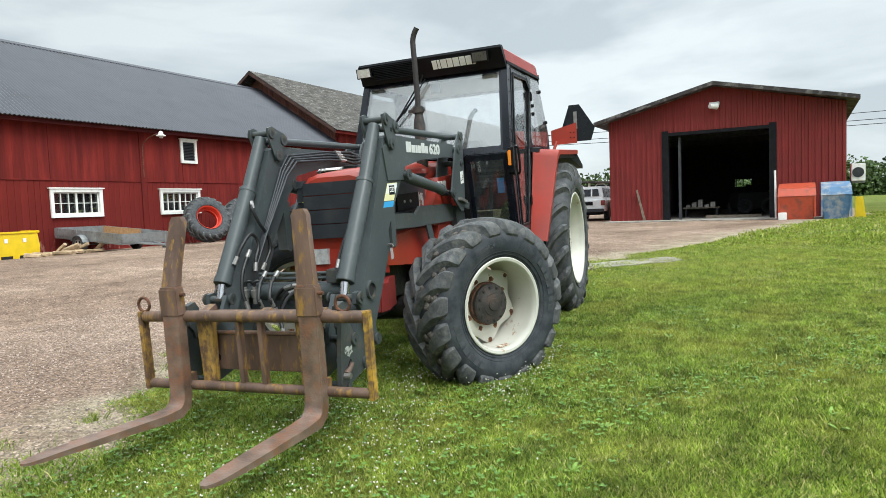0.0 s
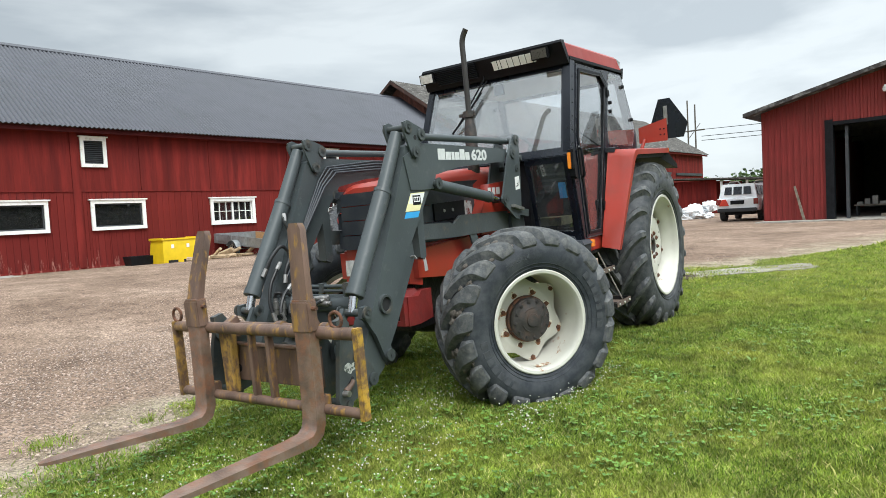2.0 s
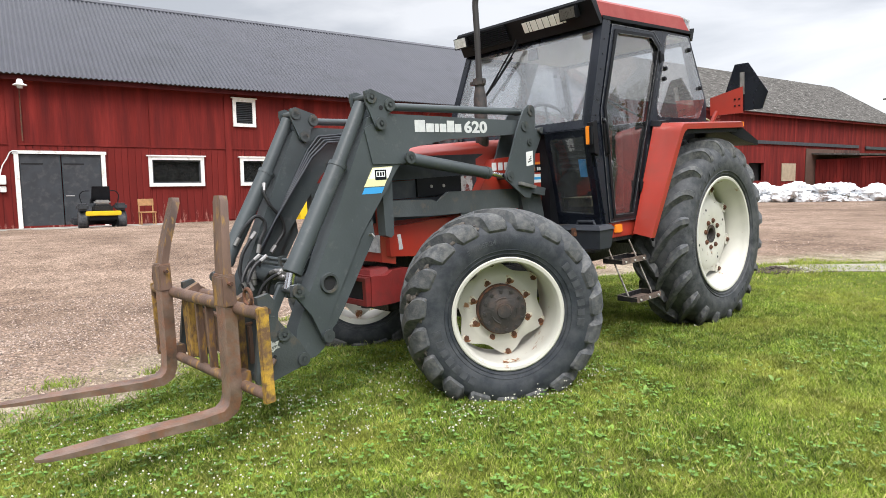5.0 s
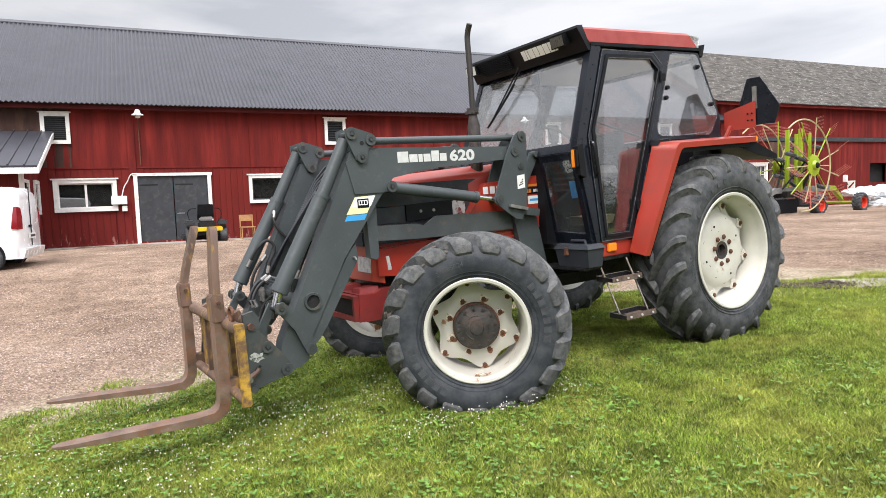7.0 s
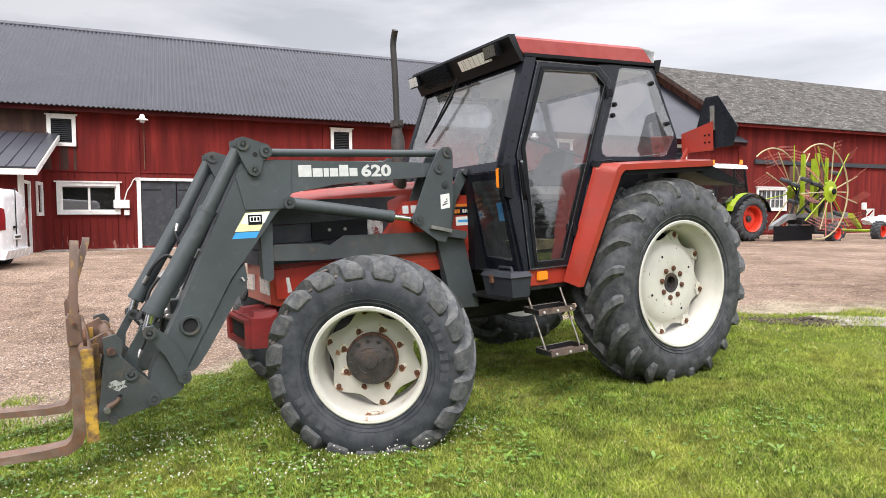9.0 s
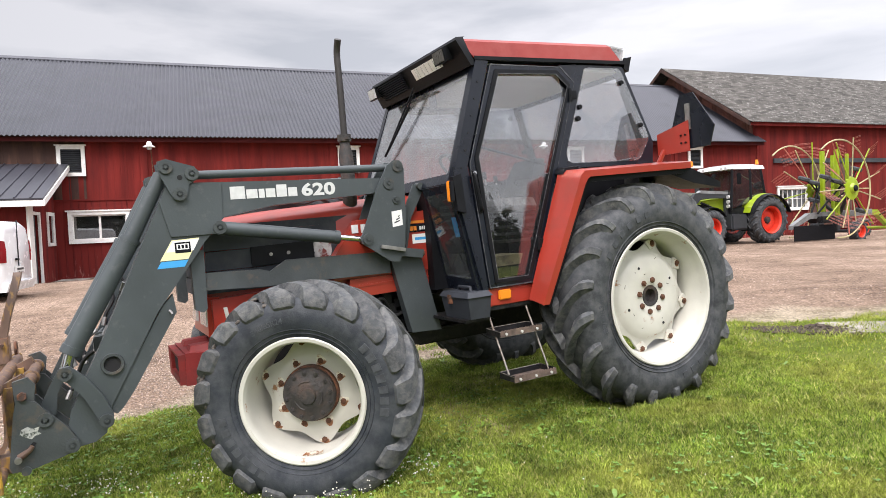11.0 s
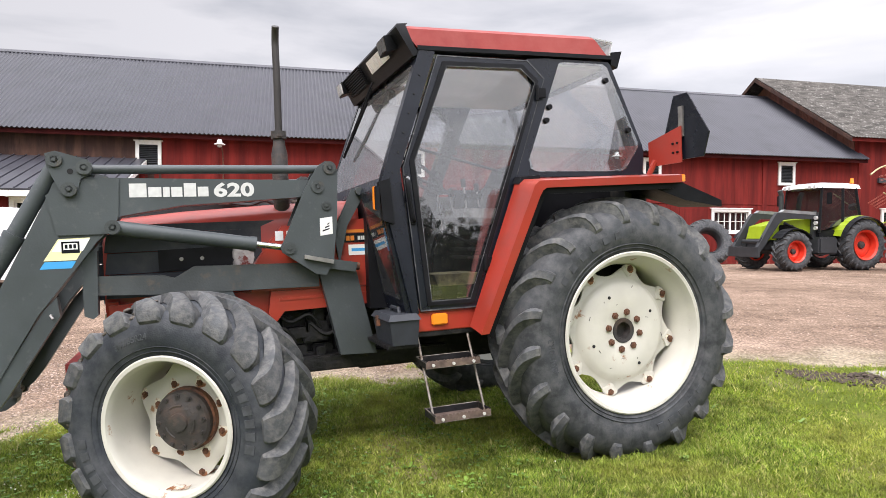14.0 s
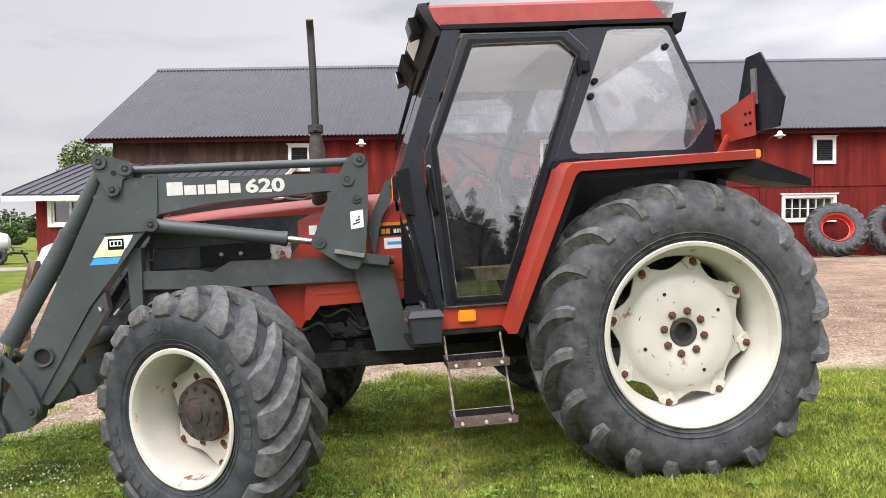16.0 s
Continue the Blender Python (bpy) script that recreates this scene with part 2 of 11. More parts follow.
M_FORK = mat("rusty_fork_steel", (0.125, 0.075, 0.055), 0.55, var=0.4, scale=9, bump=0.3, stain=(0.30, 0.165, 0.035), amount=0.25, sscale=24, sharp=0.07, stretch=(1, 1, 0.3))
M_FORK_Y = mat("ochre_paint_over_rust", (0.34, 0.20, 0.045), 0.55, var=0.3, scale=9, bump=0.3, stain=(0.125, 0.072, 0.045), amount=0.52, sscale=24, sharp=0.08, stretch=(1, 1, 0.55))
M_FORK_Y2 = mat("yellow_paint_over_rust", (0.44, 0.26, 0.035), 0.55, var=0.25, scale=9, bump=0.3, stain=(0.15, 0.085, 0.045), amount=0.5, sscale=20, sharp=0.09)
M_BLADE = mat("worn_fork_blade", (0.21, 0.145, 0.115), 0.38, 0.3, var=0.4, scale=8, bump=0.25, stain=(0.26, 0.12, 0.07), amount=0.34, sscale=14, sharp=0.12)
M_HOSE = mat("black_hose", (0.012, 0.012, 0.013), 0.5, var=0.2, bump=0.1)
M_GREYBOX = mat("grey_plastic_box", (0.032, 0.036, 0.044), 0.55, var=0.15, scale=10, bump=0.1, bscale=140, spec=0.35)
M_SEAT = mat("worn_grey_vinyl", (0.13, 0.125, 0.12), 0.6, var=0.3, scale=10, bump=0.3, stain=(0.26, 0.25, 0.23), amount=0.4, sscale=5)
M_CAB_IN = mat("dusty_grey_lining", (0.11, 0.11, 0.108), 0.8, var=0.3, scale=6, bump=0.2, stain=(0.15, 0.14, 0.12), amount=0.4, sscale=5)
M_GLASS = glass("cab_glass", (0.95, 0.96, 0.965), 0.12, 0.004)
M_GLASS_FRONT = glass("windscreen_glass", (0.93, 0.95, 0.96), 0.14, 0.05)
M_GLASS_REAR = glass("rear_side_glass", (0.97, 0.975, 0.98), 0.16, 0.03)
M_FLOORMAT = mat("worn_olive_mat", (0.22, 0.20, 0.11), 0.8, var=0.3, scale=9, bump=0.2, stain=(0.07, 0.065, 0.05), amount=0.4, sscale=8)
M_CAB_DARK = mat("dusty_black_cab_plastic", (0.022, 0.024, 0.026), 0.6, var=0.3, scale=9, bump=0.15, stain=(0.065, 0.06, 0.05), amount=0.3, sscale=6, spec=0.3)
M_LINER = mat("pale_cab_headliner", (0.78, 0.77, 0.77), 0.8, var=0.06, scale=4, bump=0.15, bscale=60)
M_PANE_BACK = mat("pale_curtain", (0.42, 0.41, 0.39), 0.9, var=0.4, scale=1.6, bump=0.1)
M_LENS_DARK = mat("dim_lamp_lens", (0.07, 0.065, 0.06), 0.3, var=0.2, scale=60, bump=0.2, bscale=120)
M_LETTER_W = mat("white_lettering", (0.85, 0.85, 0.83), 0.5, var=0.05, scale=30, bump=0.0)
M_GLASS_DARK = glass("smoked_lower_glass", (0.80, 0.82, 0.83), 0.06, 0.02)
M_PANE = glass("window_pane", (0.24, 0.26, 0.27), 0.16, 0.02)
M_BARN = mat("falu_red_boards", (0.185, 0.024, 0.02), 0.95, var=0.28, scale=1.6, bump=0.35, bscale=30, stain=(0.095, 0.016, 0.015), amount=0.42, sscale=2.6, sharp=0.16, stretch=(1, 1, 0.12), spec=0.12, rand=0.08)
M_BARN_J = mat("falu_red_boards_far", (0.185, 0.024, 0.02), 0.95, var=0.28, scale=1.6, bump=0.35, bscale=30, stain=(0.095, 0.016, 0.015), amount=0.42, sscale=2.6, sharp=0.16, stretch=(1, 1, 0.12), spec=0.12, island=0.08)
for m_wall in (M_BARN, M_BARN_J):
    n, l = m_wall.node_tree.nodes, m_wall.node_tree.links
    base = n["Principled BSDF"].inputs["Base Color"]
    src = base.links[0].from_socket
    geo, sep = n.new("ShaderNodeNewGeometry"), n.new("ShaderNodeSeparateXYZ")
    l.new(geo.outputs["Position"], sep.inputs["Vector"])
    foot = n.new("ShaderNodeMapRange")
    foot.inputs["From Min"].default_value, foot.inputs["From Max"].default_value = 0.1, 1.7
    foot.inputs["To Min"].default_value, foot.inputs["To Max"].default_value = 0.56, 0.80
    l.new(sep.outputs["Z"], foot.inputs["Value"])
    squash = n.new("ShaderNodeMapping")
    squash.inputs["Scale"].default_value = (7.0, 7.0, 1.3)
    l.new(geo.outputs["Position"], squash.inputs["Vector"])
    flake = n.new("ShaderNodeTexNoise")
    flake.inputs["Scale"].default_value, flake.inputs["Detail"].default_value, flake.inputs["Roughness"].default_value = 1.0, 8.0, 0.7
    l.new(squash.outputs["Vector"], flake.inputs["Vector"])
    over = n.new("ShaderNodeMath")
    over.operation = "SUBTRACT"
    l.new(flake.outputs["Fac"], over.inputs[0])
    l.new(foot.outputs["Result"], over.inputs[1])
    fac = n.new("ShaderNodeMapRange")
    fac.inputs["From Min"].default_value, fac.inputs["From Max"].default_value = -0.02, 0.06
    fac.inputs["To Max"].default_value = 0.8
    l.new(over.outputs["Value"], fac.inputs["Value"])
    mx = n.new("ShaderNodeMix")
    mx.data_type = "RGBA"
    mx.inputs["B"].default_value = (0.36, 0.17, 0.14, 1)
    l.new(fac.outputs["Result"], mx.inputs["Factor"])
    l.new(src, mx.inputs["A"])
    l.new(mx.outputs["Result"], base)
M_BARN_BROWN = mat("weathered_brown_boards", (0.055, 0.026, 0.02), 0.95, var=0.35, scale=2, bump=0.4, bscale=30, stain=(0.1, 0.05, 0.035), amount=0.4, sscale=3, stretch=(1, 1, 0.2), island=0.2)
M_BARN_GABLE = mat("faded_red_gable_boards", (0.19, 0.07, 0.05), 0.95, var=0.3, scale=2, bump=0.4, bscale=30, stain=(0.10, 0.04, 0.03), amount=0.4, sscale=3, stretch=(1, 1, 0.2), island=0.2)
M_TRIM = mat("white_trim_paint", (0.80, 0.79, 0.76), 0.6, var=0.05, scale=6, bump=0.1, stain=(0.55, 0.51, 0.45), amount=0.15, sscale=5)
M_ROOF = mat("dark_corrugated_sheet", (0.045, 0.046, 0.056), 0.40, 0.1, var=0.22, scale=0.7, bump=0.03, stain=(0.055, 0.055, 0.068), amount=0.4, sscale=0.9, sharp=0.15, spec=0.42)
M_ROOF_OLD = mat("weathered_cement_roof", (0.082, 0.076, 0.069), 0.95, var=0.45, scale=3.5, bump=0.4, bscale=12, stain=(0.25, 0.24, 0.225), amount=0.22, sscale=7, sharp=0.07, stretch=(1, 0.4, 1), spec=0.2)
M_SHED = mat("red_steel_cladding", (0.20, 0.026, 0.025), 0.6, 0.0, var=0.14, scale=0.8, bump=0.03, stain=(0.145, 0.024, 0.02), amount=0.4, sscale=0.7, sharp=0.2, spec=0.25)
M_DARKDOOR = mat("dark_slate_door_paint", (0.032, 0.036, 0.042), 0.6, var=0.2, scale=3, bump=0.15, stain=(0.06, 0.06, 0.062), amount=0.3, sscale=4)
# near black standing in for unlit holes, pockets and openings; also hinge straps
M_DARK = mat("dark_interior", (0.012, 0.012, 0.013), 0.9, var=0.3, bump=0.1)
M_CONCRETE = mat("old_concrete", (0.36, 0.335, 0.30), 0.9, var=0.15, scale=2, bump=0.3, bscale=30, stain=(0.2, 0.18, 0.15), amount=0.35, sscale=2.2)
M_SLAB = mat("worn_pale_slab", (0.29, 0.265, 0.23), 0.9, var=0.25, scale=2, bump=0.3, bscale=30, stain=(0.16, 0.135, 0.105), amount=0.45, sscale=2.2, sharp=0.12)
M_WOOD_OLD = mat("grey_weathered_wood", (0.22, 0.18, 0.14), 0.9, var=0.3, scale=6, bump=0.4, bscale=40, island=0.2)

# ---- mesh tools ----


def mesh_of(name, bm, material, smooth=35):
    me = bpy.data.meshes.new(name)
    bmesh.ops.recalc_face_normals(bm, faces=bm.faces[:])
    bm.to_mesh(me)
    bm.free()
    me.materials.append(material)
    if smooth:
        me.polygons.foreach_set("use_smooth", [True] * len(me.polygons))
        me.set_sharp_from_angle(angle=radians(smooth))
    return me


def part(name, bm, material, parent, label="", bevel=0.0, m=None, smooth=35):
    """Links a bmesh as one mesh object under a thing or a part."""
    if bevel:
        edges = [e for e in bm.edges if len(e.link_faces) == 2 and e.calc_face_angle(0) > radians(30)]
        bmesh.ops.bevel(bm, geom=edges, offset=bevel, segments=2, affect="EDGES", clamp_overlap=True)
    ob = new(name, mesh_of(name, bm, material, smooth))
    ob.parent = parent
    if m is not None:
        ob.matrix_local = m
    if label:
        ob["label"] = label
    return ob


def thing(name, label, category, m=None, group="", kind=""):
    """An Empty that carries the parts of one thing."""
    ob = new(name)
    ob.empty_display_size = 0.2
    if m is not None:
        ob.matrix_world = m
    return tagged(ob, label, category, group, kind)


def single(name, bm, material, label, category, m=None, group="", kind="", bevel=0.0, smooth=35):
    """A thing made of one mesh."""
    ob = part(name, bm, material, None, "", bevel, None, smooth)
    if m is not None:
        ob.matrix_world = m
    return tagged(ob, label, category, group, kind)


def B():
    return bmesh.new()


def box(bm, c, s, m=None):
    """Box of centre c and size s."""
    t = Matrix.Translation(c) @ Matrix.Diagonal((*s, 1))
    bmesh.ops.create_cube(bm, size=1.0, matrix=(m @ t) if m is not None else t)
    return bm


def box2(bm, lo, hi):
    return box(bm, [(a + b) / 2 for a, b in zip(lo, hi)], [abs(b - a) for a, b in zip(lo, hi)])


def cyl(bm, p, q, r, r2=None, seg=16, caps=True):
    p, q = Vector(p), Vector(q)
    d = q - p
    t = Matrix.Translation((p + q) / 2) @ d.to_track_quat("Z", "Y").to_matrix().to_4x4()
    bmesh.ops.create_cone(bm, cap_ends=caps, segments=seg, radius1=r, radius2=r if r2 is None else r2, depth=d.length, matrix=t)
    return bm


def tube(bm, pts, r, seg=8):
    """Sweep a circle along a polyline; r may be one number or one for each point."""
    pts = [Vector(p) for p in pts]
    rs = r if isinstance(r, (list, tuple)) else [r] * len(pts)
    rings = []
    up = Vector((0.13, 0.21, 0.97))
    for i, p in enumerate(pts):
        d = (pts[min(i + 1, len(pts) - 1)] - pts[max(i - 1, 0)]).normalized()
        if abs(d.dot(up)) > 0.98:
            up = Vector((0.97, 0.2, 0.1))
        u = (up - d * up.dot(d)).normalized()
        v = d.cross(u)
        up = u
        rings.append([bm.verts.new(p + (u * math.cos(a) + v * math.sin(a)) * rs[i]) for a in [2 * math.pi * k / seg for k in range(seg)]])
    for a, b in zip(rings, rings[1:]):
        for k in range(seg):
            bm.faces.new((a[k], a[(k + 1) % seg], b[(k + 1) % seg], b[k]))
    bm.faces.new(rings[0][::-1])
    bm.faces.new(rings[-1])
    return bm


def curve(pts, n=8):
    """A smooth polyline through the points (Catmull-Rom)."""
    pts = [Vector(p) for p in pts]
    q = [pts[0] * 2 - pts[1]] + pts + [pts[-1] * 2 - pts[-2]]
    out = []
    for i in range(1, len(q) - 2):
        for k in range(n):
            t = k / n
            out.append(0.5 * ((2 * q[i]) + (q[i + 1] - q[i - 1]) * t + (2 * q[i - 1] - 5 * q[i] + 4 * q[i + 1] - q[i + 2]) * t * t
                              + (3 * q[i] - q[i - 1] - 3 * q[i + 1] + q[i + 2]) * t ** 3))
    return out + [pts[-1]]


def plate(bm, poly, lo, hi, axis="y"):
    """A polygon drawn in the plane across the axis, thick from lo to hi."""
    def at(a, b, h):
        return {"y": (a, h, b), "x": (h, a, b), "z": (a, b, h)}[axis]
    one = [bm.verts.new(at(a, b, lo)) for a, b in poly]
    two = [bm.verts.new(at(a, b, hi)) for a, b in poly]
    bm.faces.new(one[::-1])
    bm.faces.new(two)
    for i in range(len(poly)):
        j = (i + 1) % len(poly)
        bm.faces.new((one[i], one[j], two[j], two[i]))
    return bm


def lathe(bm, profile, seg=48, centre=(0, 0, 0), wave=None):
    """Revolve (radius, y) pairs round the y axis; wave(angle, index) scales the radius."""
    rings = []
    for i, (r, h) in enumerate(profile):
        ring = []
        for k in range(seg):
            a = 2 * math.pi * k / seg
            rr = r * (wave(a, i) if wave else 1.0)
            ring.append(bm.verts.new((centre[0] + rr * math.sin(a), centre[1] + h, centre[2] + rr * math.cos(a))))
        rings.append(ring)
    for a, b in zip(rings, rings[1:]):
        for k in range(seg):
            bm.faces.new((a[k], a[(k + 1) % seg], b[(k + 1) % seg], b[k]))
    return bm


def loft(bm, rings, cap=True):
    """Skin closed rings of equal point count."""
    vs = [[bm.verts.new(p) for p in ring] for ring in rings]
    n = len(vs[0])
    for a, b in zip(vs, vs[1:]):
        for k in range(n):
            bm.faces.new((a[k], a[(k + 1) % n], b[(k + 1) % n], b[k]))
    if cap:
        bm.faces.new(vs[0][::-1])
        bm.faces.new(vs[-1])
    return bm


def quad_slab(bm, pts, t):
    """A flat pane through corner points, t thick."""
    pts = [Vector(p) for p in pts]
    nrm = (pts[1] - pts[0]).cross(pts[2] - pts[0]).normalized() * (t / 2)
    return loft(bm, [[p - nrm for p in pts], [p + nrm for p in pts]])


def bars(bm, widths, gap, h, thick, origin, along, up):
    """A row of plain bars standing for writing, on a surface."""
    along, up, o = Vector(along).normalized(), Vector(up).normalized(), Vector(origin)
    out = along.cross(up)
    x = 0.0
    for w in widths:
        pts = [o + along * x, o + along * (x + w), o + along * (x + w) + up * h, o + along * x + up * h]
        loft(bm, [pts, [p + out * thick for p in pts]])
        x += w + gap
    return bm


def mark_bars(name, parent, material, widths, gap, h, thick, origin, along, up):
    """Bars that stand for writing, each one a part."""
    o, a = Vector(origin), Vector(along).normalized()
    x = 0.0
    for w in widths:
        part(name, bars(B(), [w], 0, h, thick, o + a * x, along, up), material, parent, smooth=0)
        x += w + gap


def text_bm(body, size, extrude, bold=0.0):
    """Letters of the built-in font as a bmesh, lying in the xy plane from the origin."""
    cu = bpy.data.curves.new("text", "FONT")
    cu.body, cu.size, cu.extrude, cu.offset, cu.resolution_u = body, size, extrude, bold, 3
    ob = bpy.data.objects.new("text", cu)
    bpy.context.scene.collection.objects.link(ob)
    bpy.context.view_layer.update()
    me = bpy.data.meshes.new_from_object(ob.evaluated_get(bpy.context.evaluated_depsgraph_get()))
    bm = B()
    bm.from_mesh(me)
    bpy.data.objects.remove(ob)
    bpy.data.meshes.remove(me)
    return bm


# ---- ground ----
LAWN_EDGE = [(-60, -3.0), (-3, -2.4), (0, -2.9), (1.5, -3.0), (3, -3.75), (5, -4.55), (8, -4.4), (10, -3.6), (12, -2.5), (14, -1.5), (20, -0.2), (25.5, 0.9), (29, 2.4), (33, 3.2), (60, 3.2)]


def lawn_edge(y):
    return float(np.interp(y, [p[0] for p in LAWN_EDGE], [p[1] for p in LAWN_EDGE]))


def smooth01(a, b, v):
    t = min(1.0, max(0.0, (v - a) / (b - a)))
    return t * t * (3 - 2 * t)


def ground_z(x, y):
    p = -0.215 + 0.0169 * x + 0.043 * y
    h = 0.3 * math.tanh(p / 0.3) if p > 0 else 0.28 * math.tanh(p / 0.28)
    w = smooth01(-7, -15, x) if x < -7 else 0.0
    h = h * (1 - w) + max(h, 0.2) * w
    k = smooth01(-20, -24.5, x) if x < -20 else 0.0
    h = h * (1 - k) + 0.03 * k
    far = smooth01(60, 220, math.hypot(x, y - 10))
    return h * (1 - far) + 0.3 * far


def lawn_value(x, y):
    """Metres inside the grass (positive) or on the gravel (negative)."""
    d = x - lawn_edge(y)
    if y > 31 or y < -10 or x < -30 or x > 40:
        field = max(abs(x + 8) - 37, abs(y - 18) - 48)
        if x < -26 and y < -9.5:
            field = max(field, 2.0 if (y < -15 or x < -36) else -1.0)
        d = max(d, field)
    if x < -11 and y < -3.5:
        d = max(d, min(-4.4 - y, -11.5 - x))
    return max(-4.0, min(4.0, d))


def worn(x, y):
    """Thin dry turf below the tractor and in a few patches, 0 to 1."""
    d = Vector((x + 2.836, y - 6.81, 0))
    f, l = d.x * 0.139 - d.y * 0.989, d.x * 0.990 + d.y * 0.138
    k = smooth01(0.1, 0.5, f) * (1 - smooth01(1.7, 2.3, f)) * (1 - smooth01(0.9, 1.5, abs(l))) if 0 < f < 2.3 else 0.0
    n = noise.noise((x * 1.5, y * 1.5, 41.0)) + 0.5 * noise.noise((x * 5, y * 5, 12.0))
    patch = smooth01(0.42, 0.75, noise.noise((x * 0.8, y * 0.8, 55.0)) + 0.25 * noise.noise((x * 4, y * 4, 5.0)))
    return min(1.0, max(0.0, k * (0.3 + 1.1 * n)) + 0.65 * patch)


def ground_top(x, y):
    """Height of the uneven ground surface."""
    bump = 0.018 * noise.noise((x * 0.9, y * 0.9, 0.3)) + 0.008 * noise.noise((x * 3.1, y * 3.1, 4.0))
    return ground_z(x, y) + bump + 0.03 * smooth01(-0.2, 0.6, lawn_value(x, y))


def axis_steps(lo, hi, fine, far):
    inner = list(np.arange(lo, hi, fine))
    out, step, v = [], fine, hi
    while v < far:
        out.append(v)
        step *= 1.22
        v += step
    left, step, v = [], fine, lo
    while v > -far:
        step *= 1.22
        v -= step
        left.append(v)
    return left[::-1] + inner + out


def build_ground():
    xs, ys = axis_steps(-9.0, 5.0, 0.14, 2500), axis_steps(-3.0, 16.0, 0.14, 2500)
    verts, vals = [], []
    for y in ys:
        for x in xs:
            lv = lawn_value(x, y)
            verts.append((x, y, ground_top(x, y)))
            vals.append(lv + 0.8 * noise.noise((x * 1.1, y * 1.1, 3.0)) + 0.3 * noise.noise((x * 3.3, y * 3.3, 9.0)))
    dries = [worn(x, y) if abs(x) < 10 and -4 < y < 18 else 0.0 for x, y, z in verts]
    nx = len(xs)
    faces = [(j * nx + i, j * nx + i + 1, (j + 1) * nx + i + 1, (j + 1) * nx + i) for j in range(len(ys) - 1) for i in range(nx - 1)]
    me = bpy.data.meshes.new("ground")
    me.from_pydata(verts, [], faces)
    at = me.attributes.new("lawn", "FLOAT", "POINT")
    at.data.foreach_set("value", vals)
    at2 = me.attributes.new("worn", "FLOAT", "POINT")
    at2.data.foreach_set("value", dries)
    me.polygons.foreach_set("use_smooth", [True] * len(me.polygons))
    m = bpy.data.materials.new("gravel_and_lawn")
    m.use_nodes = True
    n, l = m.node_tree.nodes, m.node_tree.links
    b = n["Principled BSDF"]
    tc = n.new("ShaderNodeTexCoord")

    def nz(scale, detail=5.0, rough=0.55):
        t = n.new("ShaderNodeTexNoise")
        t.inputs["Scale"].default_value, t.inputs["Detail"].default_value, t.inputs["Roughness"].default_value = scale, detail, rough
        l.new(tc.outputs["Object"], t.inputs["Vector"])
        return t.outputs["Fac"]

    def ramp(src, *stops):
        r = n.new("ShaderNodeValToRGB")
        while len(r.color_ramp.elements) < len(stops):
            r.color_ramp.elements.new(0.5)
        for e, (p, c) in zip(r.color_ramp.elements, stops):
            e.position, e.color = p, (*c, 1)
        l.new(src, r.inputs["Fac"])
        return r.outputs["Color"]

    def mix(f, a, c, mode="MIX"):
        x = n.new("ShaderNodeMix")
        x.data_type, x.blend_type = "RGBA", mode
        for s, v in (("Factor", f), ("A", a), ("B", c)):
            if isinstance(v, (int, float)):
                x.inputs[s].default_value = v
            else:
                l.new(v, x.inputs[s])
        return x.outputs["Result"]

    stones = n.new("ShaderNodeTexVoronoi")
    stones.inputs["Scale"].default_value = 42.0
    l.new(tc.outputs["Object"], stones.inputs["Vector"])
    g1 = ramp(nz(0.35, 6), (0.3, (0.185, 0.132, 0.098)), (0.5, (0.28, 0.207, 0.158)), (0.72, (0.39, 0.30, 0.235)))
    g2 = ramp(nz(34, 5, 0.75), (0.34, (0.26, 0.245, 0.235)), (0.66, (1.52, 1.48, 1.46)))
    g3 = ramp(stones.outputs["Color"], (0.1, (0.5, 0.48, 0.48)), (0.9, (1.4, 1.38, 1.36)))
    g4 = ramp(nz(2.6, 6, 0.6), (0.34, (0.62, 0.60, 0.58)), (0.62, (1.12, 1.12, 1.12)))
    gravel = mix(0.85, mix(0.75, mix(0.9, g1, g2, "MULTIPLY"), g4, "MULTIPLY"), g3, "MULTIPLY")
    s1 = ramp(nz(0.9, 6), (0.3, (0.075, 0.10, 0.013)), (0.5, (0.115, 0.145, 0.02)), (0.72, (0.175, 0.185, 0.038)))
    s2 = ramp(nz(45, 4, 0.7), (0.3, (0.45, 0.5, 0.4)), (0.7, (1.3, 1.3, 1.2)))
    dry = ramp(nz(1.7, 5), (0.54, (0, 0, 0)), (0.72, (0.75, 0.75, 0.75)))
    grass = mix(dry, mix(0.9, s1, s2, "MULTIPLY"), ramp(nz(9), (0.3, (0.17, 0.15, 0.07)), (0.7, (0.27, 0.23, 0.13))))
    soil = n.new("ShaderNodeAttribute")
    soil.attribute_name = "worn"
    grass = mix(soil.outputs["Fac"], grass, mix(0.9, ramp(nz(6, 5), (0.3, (0.20, 0.16, 0.095)), (0.7, (0.36, 0.30, 0.19))), s2, "MULTIPLY"))
    a = n.new("ShaderNodeAttribute")
    a.attribute_name = "lawn"
    wob = n.new("ShaderNodeMath")
    wob.operation = "MULTIPLY_ADD"
    l.new(nz(2.2, 7, 0.65), wob.inputs[0])
    wob.inputs[1].default_value, wob.inputs[2].default_value = 0.5, -0.25
    sm = n.new("ShaderNodeMath")
    l.new(a.outputs["Fac"], sm.inputs[0])
    l.new(wob.outputs["Value"], sm.inputs[1])
    mr = n.new("ShaderNodeMapRange")
    mr.inputs["From Min"].default_value, mr.inputs["From Max"].default_value = -0.12, 0.14
    l.new(sm.outputs["Value"], mr.inputs["Value"])
    # sandy strip between the gravel and the turf
    sandy = n.new("ShaderNodeMapRange")
